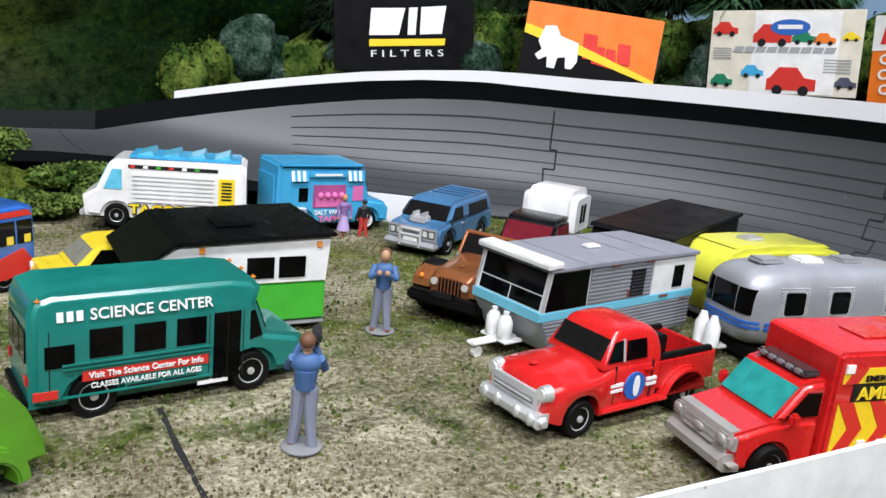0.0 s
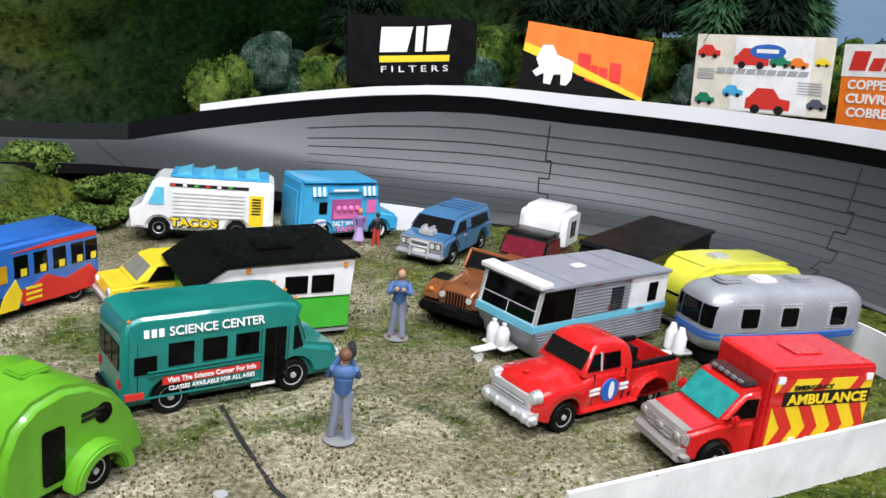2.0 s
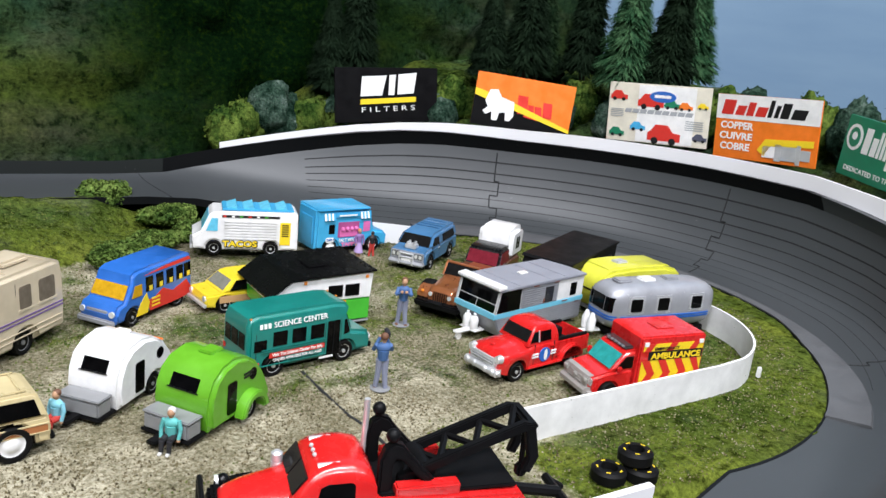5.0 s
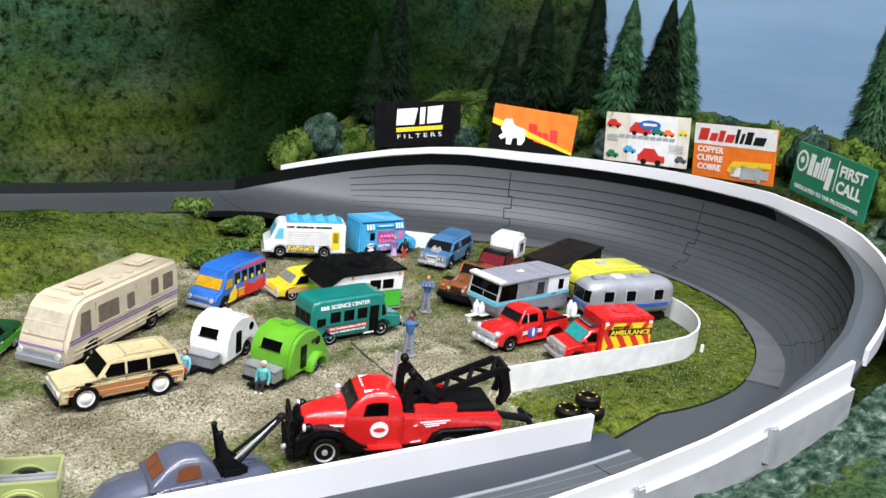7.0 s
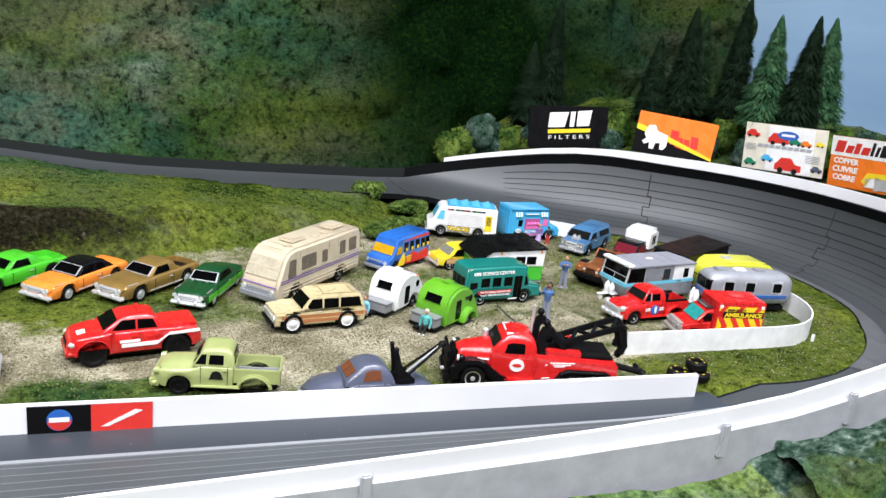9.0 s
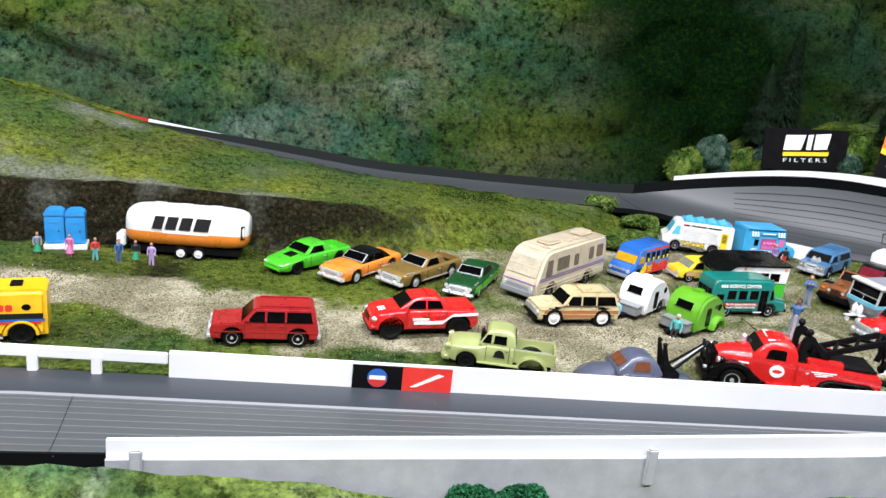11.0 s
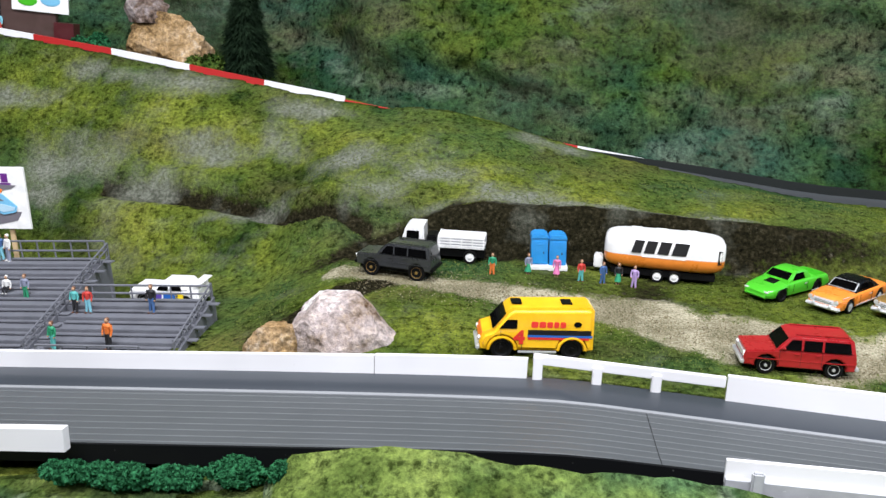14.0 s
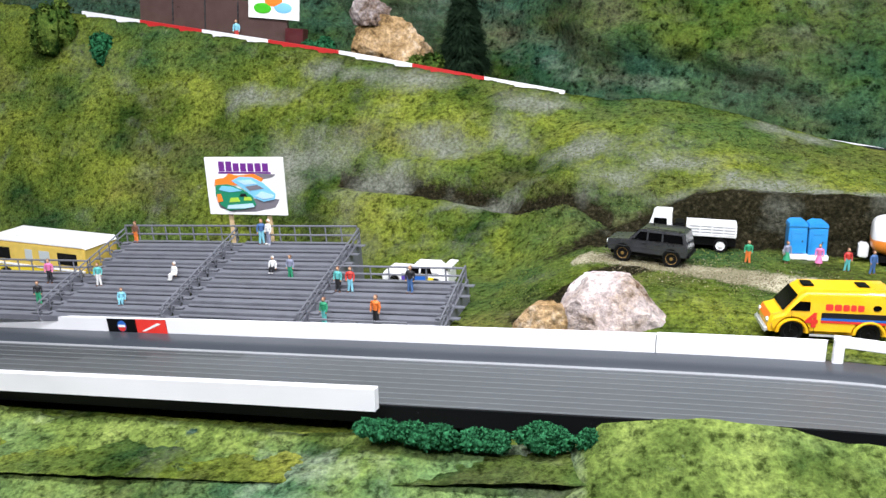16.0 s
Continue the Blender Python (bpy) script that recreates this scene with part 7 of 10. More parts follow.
    part("boom_head", ball((-4.2, 0, 3.4), 0.2, seg=10, s=(1.2, 1, 0.8)), BLACKP, c.root)
    part("hook_line", rod((-4.25, 0, 3.35), (-4.35, 0, 2.0), 0.05), BLACKP, c.root)
    part("hook", ball((-4.36, 0, 1.9), 0.14, seg=8), CHROME, c.root)
    c.seams((-0.6, 0.85), 0.7, 1.78)
    c.box("bumper", 3.62, 0, 0.6, 0.2, 1.9, 0.22, CHROME, 0.08)
    c.wheels(ar, 0.55, 0.45, BLACKP)


def red_tow():
    c = Car("tow_truck", "large red toy tow truck with black crane and black fenders", 1.05, 6.63, 159.2, 3.2, 11.4, 3.9, category="toy truck", belt=2.6, tumble=0.14, k=.979)
    ar = (3.9, -2.3, -3.9)
    rows = []
    for x in steps(5.08, 2.2, (), 1, 18):
        w = interp(x, [(2.2, 1.36), (2.8, 1.28), (3.6, 1.08), (4.4, 0.90), (4.9, 0.78), (5.08, 0.70)])
        top = interp(x, [(2.2, 2.86), (2.8, 2.78), (3.6, 2.66), (4.3, 2.54), (4.8, 2.36), (5.0, 2.18), (5.08, 2.0)])
        rows.append((x, [(w, 0.85), (w * 1.02, 1.5), (w, top - 0.62), (w * 0.93, top - 0.36), (w * 0.80, top - 0.17), (w * 0.58, top - 0.06), (w * 0.3, top - 0.01), (0, top)]))
    part("bonnet", loft(rows), RED, c.root, sharp=60)
    rows = []
    for x in steps(2.86, 0.15, (), 1, 26):
        top = interp(x, [(0.15, 3.05), (0.22, 3.3), (0.45, 3.52), (0.9, 3.66), (1.5, 3.68), (1.95, 3.60), (2.25, 3.42), (2.5, 3.1), (2.86, 2.62)])
        f = max(0.0, min(1.0, (top - 2.55) / 1.1))
        w = 1.44 - 0.20 * f
        rows.append((x, [(1.40, 0.8), (1.44, 1.6), (1.44, 2.45), (1.44 - 0.12 * f, 2.45 + 0.6 * (top - 2.45)), (w, 2.45 + 0.82 * (top - 2.45)), (w * 0.9, 2.45 + 0.93 * (top - 2.45)), (w * 0.7, 2.45 + 0.985 * (top - 2.45)), (w * 0.4, top), (0, top)]))
    part("cab", loft(rows), RED, c.root, sharp=60)
    c.shape([(0.15, 0.9), (0.15, 2.5), (-4.9, 2.35), (-5.1, 2.1), (-5.1, 0.9)], RED, "rear_body", bev=0.10)
    c.under(4.9, -5.0, 0.5, 1.1)
    for y0, y1 in ((-1.12, -0.05), (0.05, 1.12)):
        c.across((2.80, 2.76), (2.36, 3.34), 0.36, SMOKE, y0=y0, y1=y1, out=0.03)
    for s in (1, -1):
        y = s * 1.44
        part("side_window", slab([(0.85, y, 2.5), (2.1, y, 2.5), (1.95, y * 0.94, 3.05), (1.7, y * 0.93, 3.15), (0.95, y * 0.93, 3.15), (0.85, y * 0.94, 3.05)][::-s], 0.12), WINDOW, c.root)
        fen = [(3.9 + 1.45 * math.cos(radians(a)), 0.75 + 1.22 * math.sin(radians(a))) for a in range(-12, 150, 9)] + [(2.15, 1.05), (1.6, 0.85), (1.6, 0.65), (2.6, 0.65)] + [(3.9 + 0.9 * math.cos(radians(a)), 0.75 + 0.85 * math.sin(radians(a))) for a in range(165, -13, -15)]
        part("fender", extruded(fen, s * 0.85, s * 1.75, 0.3, seg=4), BLACK, c.root, "glossy black fender")
        arch = [(-1.05, 0.7), (-1.15, 1.1), (-1.45, 1.55), (-1.9, 1.78), (-4.3, 1.78), (-4.75, 1.55), (-5.05, 1.1), (-5.1, 0.7), (-4.8, 0.7), (-4.6, 1.25), (-4.2, 1.5), (-2.0, 1.5), (-1.6, 1.25), (-1.4, 0.7)]
        part("rear_fender", extruded(arch, s * 1.25, s * 1.82, 0.1, seg=3), BLACK, c.root, "black arch over both rear wheels")
        part("wheel_well", slab([(-1.3, s * 1.62, 0.8), (-4.9, s * 1.62, 0.8), (-4.7, s * 1.62, 1.5), (-1.5, s * 1.62, 1.5)][::s], 0.06), BLACKP, c.root)
        part("running_board", box(1.2, s * 1.5, 0.82, 2.3, 0.36, 0.2, 0.06), RED, c.root)
        pts = [(1.25 + 0.46 * math.cos(radians(a)), s * 1.475, 1.75 + 0.42 * math.sin(radians(a))) for a in range(0, 360, 20)]
        part("door_badge", slab(pts if s < 0 else pts[::-1], 0.04), WHITEINK, c.root)
        pts = [(1.25 + 0.30 * math.cos(radians(a)), s * 1.49, 1.75 + 0.12 * math.sin(radians(a))) for a in range(0, 360, 20)]
        part("badge_mark", slab(pts if s < 0 else pts[::-1], 0.04), REDINK, c.root)
        for x0, x1, z in ((-0.75, -2.3, 2.10), (-0.95, -2.1, 1.98), (-1.05, -1.75, 1.86), (-0.45, -0.62, 1.92), (-0.35, -0.85, 1.05)):
            c.side([(x0, z), (x1, z + 0.06), (x1, z + 0.12), (x0, z + 0.06)], WHITEINK, "marking", (s,), 0.03)
        pts = [(3.0, s * 1.30, 1.92), (4.1, s * 1.05, 1.84), (4.0, s * 1.06, 1.92), (3.0, s * 1.30, 2.02)]
        part("bonnet_marking", slab(pts if s < 0 else pts[::-1], 0.05), WHITEINK, c.root)
    part("exhaust_pipe", rod((0.1, -0.9, 2.4), (0.1, -0.9, 4.9), 0.11, None, 12), CHROME, c.root)
    part("air_filter", lathe([(0.2, 2.6), (0.2, 2.9), (0.16, 2.92), (0.2, 2.95), (0.2, 3.2), (0.1, 3.28)], 16, axis="Z"), CHROME, c.root, at=pose(3.0, -1.05, -0.2))
    for k in range(3):
        part("roof_lamp", ball((2.02, -0.3 + 0.3 * k, 3.63), 0.08, seg=8), LAMPGLASS, c.root)
    for s in (0.85, -0.85):
        part("horn", rod((2.0, s, 3.52), (1.3, s, 3.62), 0.12, None, 10, 0.05), CHROME, c.root)
    # black grille, guard and bumper
    c.box("radiator", 5.0, 0, 1.55, 0.3, 1.7, 1.5, BLACK, 0.12)
    for k in range(7):
        c.box("grille_bar", 5.2, -0.6 + 0.2 * k, 1.55, 0.1, 0.08, 1.2, BLACKP, 0.02)
    for y in (-1.0, 1.0):
        part("guard_post", rod((5.45, y, 0.5), (5.45, y, 2.2), 0.12), BLACKP, c.root)
    for z in (1.0, 1.6, 2.2):
        part("guard_bar", rod((5.45, -1.2, z), (5.45, 1.2, z), 0.1), BLACKP, c.root)
    c.box("bumper", 5.5, 0, 0.6, 0.4, 3.2, 0.5, BLACKP, 0.1)
    for s in (1, -1):
        part("headlight", ball((4.7, s * 1.3, 1.95), 0.24, seg=12), BLACK, c.root)
        part("headlight_lens", rod((4.85, s * 1.3, 1.95), (4.98, s * 1.3, 1.95), 0.2, None, 14), LAMPGLASS, c.root)
    # crane: two hoops behind the cab, flat lattice boom rising to the rear
    part("crane_bed", box(-2.4, 0, 2.5, 4.8, 2.5, 0.15, 0.04), BLACKP, c.root)
    for s in (1, -1):
        hoop = [(0.05, 2.3), (0.05, 3.7), (-0.1, 4.1), (-0.4, 4.3), (-0.7, 4.2), (-1.0, 3.8), (-2.2, 2.5), (-1.8, 2.4), (-0.75, 3.6), (-0.5, 3.7), (-0.4, 3.5), (-0.4, 2.3)]
        part("crane_frame", extruded(hoop, s * 0.72, s * 1.12, 0.08), BLACKP, c.root)
        part("pulley", ball((-0.35, s * 0.92, 4.5), 0.24, seg=10), BLACKP, c.root)
        rail = [(-0.7, 2.55), (-5.0, 4.2), (-5.4, 4.25), (-5.5, 4.5), (-5.0, 4.6), (-0.7, 2.9)]
        part("boom_rail", extruded(rail, s * 0.55, s * 0.82, 0.04), BLACKP, c.root)
        leg = [(-5.05, 4.5), (-5.45, 4.5), (-5.75, 3.2), (-5.5, 2.6), (-5.2, 2.7), (-5.35, 3.2)]
        part("boom_leg", extruded(leg, s * 0.5, s * 0.8, 0.05), BLACKP, c.root)
    for k in range(7):
        t0, t1 = k / 7.0, (k + 1) / 7.0
        a, b = Vector((-0.9, -0.6 if k % 2 else 0.6, 2.82)).lerp(Vector((-5.2, -0.6 if k % 2 else 0.6, 4.45)), t0), Vector((-0.9, 0.6 if k % 2 else -0.6, 2.82)).lerp(Vector((-5.2, 0.6 if k % 2 else -0.6, 4.45)), t1)
        part("boom_lattice", rod(a, b, 0.13, None, 6), BLACKP, c.root)
    part("boom_head", box(-5.35, 0, 4.4, 0.4, 1.7, 0.3, 0.1), BLACKP, c.root)
    part("winch_drum", rod((-1.6, -0.7, 2.9), (-1.6, 0.7, 2.9), 0.4, None, 14), BLACKP, c.root)
    part("hook_line", rod((-5.3, 0.3, 4.2), (-5.35, 0.3, 2.6), 0.1), BLACKP, c.root)
    part("hook_block", box(-5.35, 0.3, 2.5, 0.4, 0.4, 0.5, 0.1), BLACKP, c.root)
    part("tow_bar", rod((-5.1, 0, 1.6), (-7.2, 0, 1.2), 0.22), BLACKP, c.root)
    part("tow_cross", rod((-7.2, -1.1, 1.15), (-7.2, 1.1, 1.15), 0.18), BLACKP, c.root)
    for s in (1, -1):
        part("tow_fork", rod((-7.2, s * 1.0, 1.15), (-7.9, s * 1.0, 0.7), 0.13), BLACKP, c.root)
        part("bed_box", box(-1.6, s * 1.15, 2.6, 2.2, 0.5, 0.5, 0.06), RED, c.root)
    c.wheels(ar, 0.78, 0.6, CHROME, inset=-0.14, style="deep")


def ambulance():
    c = Car("ambulance", "red toy ambulance with yellow chevron side and turquoise windscreen", 19.49, 10.14, 164.3, 2.9, 7.6, 3.9, category="toy truck", k=.869)
    ar = (2.45, -2.2)
    c.shape([(3.6, 0.5), (3.75, 1.1), (3.6, 1.55), (2.5, 1.8), (0.9, 1.9), (0.9, 0.5)], RED, arches=(2.45,), zbot=0.5, bev=0.16, seg=3, inset=0.9)
    c.shape([(2.5, 1.78), (1.6, 2.85), (1.2, 2.95), (0.8, 2.95), (0.8, 1.78)], RED, "cab", bev=0.15, seg=3, inset=0.86)
    c.shape([(0.85, 0.55), (0.85, 3.75), (0.7, 3.85), (-3.6, 3.85), (-3.75, 3.7), (-3.75, 0.55)], RED, "box_body", arches=(-2.2,), zbot=0.55, bev=0.1)
    c.under(3.4, -3.5)
    c.across((2.42, 1.92), (1.72, 2.76), 0.74, TURQ)
    for s in (1, -1):
        part("side_window", slab([(1.0, s * 1.26, 1.95), (2.1, s * 1.26, 1.95), (1.5, s * 1.25, 2.65), (1.0, s * 1.25, 2.65)][::-s], 0.06), WINDOW, c.root)
        part("mirror", box(2.05, s * 1.5, 2.0, 0.3, 0.25, 0.4, 0.08), RED, c.root)
    c.box("light_bar", 1.2, 0, 3.05, 0.6, 2.0, 0.22, GUNMETAL, 0.08)
    for k in range(5):
        c.box("light_lens", 1.45, -0.7 + 0.35 * k, 3.06, 0.14, 0.26, 0.14, GREY_BASE, 0.03)
    c.rect(-3.6, 0.6, 0.8, 2.4, YELLOWINK, "yellow_panel", (1, -1), 0.02)
    for k in range(4):
        x = 0.6 - 1.12 * k
        for za, zb, d in ((0.8, 1.6, -0.5), (1.6, 2.4, 0.5)):
            xa, xb = (x, x + d) if d < 0 else (x - 0.5, x)
            pts = [(max(-3.6, xa), za), (max(-3.6, xa - 0.52), za), (max(-3.6, xb - 0.52), zb), (max(-3.6, xb), zb)]
            c.side(pts, REDINK, "chevron", (1, -1), 0.04)
    c.rect(-3.6, 0.2, 2.42, 2.95, BLACKINK, "sign_band", (1, -1), 0.03)
    c.side([(-3.6, 2.96), (0.6, 2.96), (0.6, 3.25), (0.4, 3.4), (-3.6, 3.4)], YELLOWINK, "yellow_panel", (1, -1), 0.02)
    for x in (0.55, -1.0, -2.6):
        c.side([(x, 2.96), (x - 0.45, 2.96), (x - 0.75, 3.4), (x - 0.3, 3.4)], REDINK, "chevron", (1, -1), 0.04)
    for s in (1,):
        c.words("AMBULANCE", -1.7, 2.65, 0.5, YELLOWINK, s, 3.5, 0.03, 0.06)
        c.words("EMERGENCY", -1.0, 3.1, 0.24, BLACKINK, s, 1.7, 0.02, 0.05)
    for x, z in ((0.45, 3.4), (-3.4, 3.4), (-0.5, 1.1), (-1.2, 1.1)):
        c.rect(x - 0.14, x + 0.14, z - 0.12, z + 0.12, WHITEINK, "lamp_print", (1, -1), 0.06)
    part("bumper", extruded([(3.3, 0.42), (3.85, 0.46), (4.05, 0.6), (4.05, 0.82), (3.9, 0.96), (3.3, 0.98)], -1.42, 1.42, 0.22, seg=4), CHAMPAGNE, c.root)
    part("grille", extruded([(3.4, 0.9), (3.84, 0.92), (3.86, 1.2), (3.72, 1.58), (3.4, 1.62)], -1.28, 1.28, 0.16, seg=3), CHAMPAGNE, c.root)
    for k in range(3):
        part("grille_bar", box(3.86 - 0.05 * k, 0, 1.08 + 0.15 * k, 0.12, 1.35, 0.07, 0.03), CHAMPAGNE, c.root)
    for q in (1, -1):
        part("headlight_surround", box(3.80, q * 0.98, 1.3, 0.2, 0.5, 0.42, 0.08), CHAMPAGNE, c.root)
        part("headlight", ball((3.88, q * 0.98, 1.33), 0.17, seg=12, s=(0.5, 1.1, 1)), CHAMPAGNE, c.root)
        part("lower_lamp", ball((3.98, q * 1.0, 0.72), 0.13, seg=10, s=(0.6, 1.3, 0.8)), CHAMPAGNE, c.root)
    part("grille_badge", ball((3.88, 0, 1.25), 0.16, seg=10, s=(0.4, 1.4, 0.8)), CHAMPAGNE, c.root)
    part("roof_hatch", box(-1.5, 0, 3.88, 1.2, 1.0, 0.06, 0.02), RED, c.root)
    c.wheels(ar, 0.6, 0.5, GREY_BASE)


def red_ram():
    c = Car("pickup_truck", "red toy crew pickup with white side stripe and black wheels", -21.28, 15.52, -175.4, 2.9, 8.0, 3.1, category="toy truck", belt=2.1, tumble=0.2, nose=0.08, k=.933)
    ar = (2.5, -2.45)
    shell(c, RED, 3.95, -3.95, ar, [(-3.95, 1.6), (-3.85, 2.02), (-3.0, 2.12), (-1.0, 2.14), (1.6, 2.12), (2.6, 2.04), (3.4, 1.90), (3.75, 1.70), (3.95, 1.36)], [(-3.95, 1.30), (-3.4, 1.40), (-2.4, 1.45), (-1.2, 1.38), (1.2, 1.38), (2.4, 1.47), (3.3, 1.38), (3.75, 1.20), (3.95, 1.0)], 0.82, 0.95, 0.78, crown=0.12)
    c.under(3.6, -3.7, 0.5, 1.2)
    greenhouse(c, RED, [(2.05, 2.16), (1.0, 2.88), (0.7, 3.0), (0.0, 3.08), (-0.8, 3.04), (-1.2, 2.92), (-1.62, 2.16)], 1.26, 1.0, 2.14, 3.06, 2.05, -1.62)
    c.across((1.9, 2.27), (1.08, 2.85), 0.86, WINDOW, out=0.05)
    c.side([(1.45, 2.25), (0.05, 2.25), (0.05, 2.82), (0.85, 2.82)], WINDOW, "side_window", out=0.02)
    c.side([(-0.08, 2.25), (-1.25, 2.25), (-1.0, 2.78), (-0.08, 2.82)], WINDOW, "side_window", out=0.02)
    c.box("light_bar", -0.3, 0, 3.12, 0.3, 1.5, 0.14, RED, 0.05)
    c.box("bed_cover", -2.8, 0, 2.2, 1.9, 2.2, 0.10, RED, 0.04)
    c.box("bonnet_print", 3.1, 0.45, 2.07, 0.5, 0.6, 0.03, WHITEINK, 0.01, rot=pose(0, 0, 0, 0, 11, 0))
    c.W, c.tumble, c.belt = 2.84, 0.0, 9.0
    for s in (1, -1):
        part("wheel_flare", extruded([(2.5 + 1.06 * math.cos(radians(a)), 0.82 + 1.04 * math.sin(radians(a))) for a in range(0, 181, 12)] + [(2.5 + 0.93 * math.cos(radians(a)), 0.82 + 0.93 * math.sin(radians(a))) for a in range(180, -1, -15)], s * 1.3, s * 1.5, 0.06, seg=3), RED, c.root)
    c.side([(0.9, 1.15), (-1.2, 1.15), (-1.9, 1.7), (-3.85, 1.75), (-3.85, 1.95), (-2.0, 1.9), (-1.3, 1.38), (0.9, 1.38)], WHITEINK, "stripe", (1, -1), 0.03)
    c.rect(-0.2, 1.0, 1.45, 1.6, WHITEINK, "marking", (1, -1), 0.03)
    c.box("grille", 3.93, 0, 1.35, 0.10, 1.3, 0.42, BLACKP, 0.04)
    for s in (1, -1):
        part("headlight", ball((3.62, s * 1.12, 1.52), 0.24, seg=12, s=(1.2, 0.7, 0.8)), LAMPGLASS, c.root)
    part("bumper", extruded([(3.3, 0.72), (3.95, 0.74), (4.06, 0.95), (3.98, 1.12), (3.3, 1.15)], -1.3, 1.3, 0.16, seg=3), RED, c.root)
    c.box("bumper_skirt", 3.7, 0, 0.7, 0.6, 2.3, 0.2, BLACKP, 0.06)
    c.seams((1.5, -0.18, -1.5), 0.95, 2.12)
    c.handles((0.1, -1.2), 1.85, RED)
    for s in (1, -1):
        c.box("mirror", 1.4, s * 1.55, 2.25, 0.22, 0.22, 0.26, RED, 0.06)
    c.wheels(ar, 0.82, 0.62, BLACKP, style="deep")


def suv(name, label, x, y, yaw, mat, rim, H=2.75, base=0.0, lift=0.0, k=1.0):
    c = Car(name, label, x, y, yaw, 2.6, 7.0, H + lift, z=base, category="toy car", belt=1.65 + lift, tumble=0.15, nose=0.03, k=k)
    ar = (2.05, -2.1)
    k = lift
    c.shape([(3.35, 0.55 + k), (3.45, 1.1 + k), (3.35, 1.5 + k), (1.5, 1.66 + k), (-3.3, 1.68 + k), (-3.4, 1.1 + k), (-3.35, 0.55 + k)], mat, arches=ar, zc=0.6 + k * 0.6, ra=0.72, zbot=0.52 + k, bev=0.08)
    c.shape([(1.55, 1.64 + k), (0.75, 2.5 + k), (0.5, 2.62 + k), (-2.9, 2.62 + k), (-3.1, 2.5 + k), (-3.3, 1.64 + k)], mat, "cabin", bev=0.1)
    c.under(3.2, -3.2, 0.35 + k * 0.5, 1.0 + k)
    c.across((1.47, 1.74 + k), (0.82, 2.44 + k), 0.86, WINDOW)
    for x0, x1, x2, x3 in ((1.15, 0.05, 0.05, 0.62), (-0.1, -1.2, -1.2, -0.1), (-1.35, -3.0, -2.85, -1.35)):
        c.side([(x0, 1.74 + k), (x1, 1.74 + k), (x2, 2.4 + k), (x3, 2.4 + k)], WINDOW, "side_window", (1, -1), 0.03)
    c.rect(-3.3, 3.2, 1.0 + k, 1.06 + k, mat, "rub_strip", (1, -1), 0.03)
    for s in (1, -1):
        c.box("roof_rail", -1.2, s * 0.9, 2.68 + k, 3.2, 0.08, 0.08, mat, 0.03)
        c.box("mirror", 1.1, s * 1.38, 1.85 + k, 0.2, 0.2, 0.2, mat)
    c.box("grille", 3.43, 0, 1.2 + k, 0.1, 1.5, 0.4, CHROME)
    lamp_pair(c, 3.43, 1.2 + k, 0.98, 0.2, LAMPGLASS)
    c.box("bumper", 3.5, 0, 0.72 + k, 0.24, 2.6, 0.26, CHROME if lift == 0 else BLACKP)
    c.box("bumper", -3.45, 0, 0.72 + k, 0.24, 2.6, 0.26, CHROME if lift == 0 else BLACKP)
    c.seams((1.3, 0.0, -1.28), 0.7 + lift, 1.66 + lift)
    c.handles((0.25, -1.0), 1.45 + lift, mat)
    c.wheels(ar, 0.58 + 0.18 * lift / 0.4, 0.5, rim)
    return c


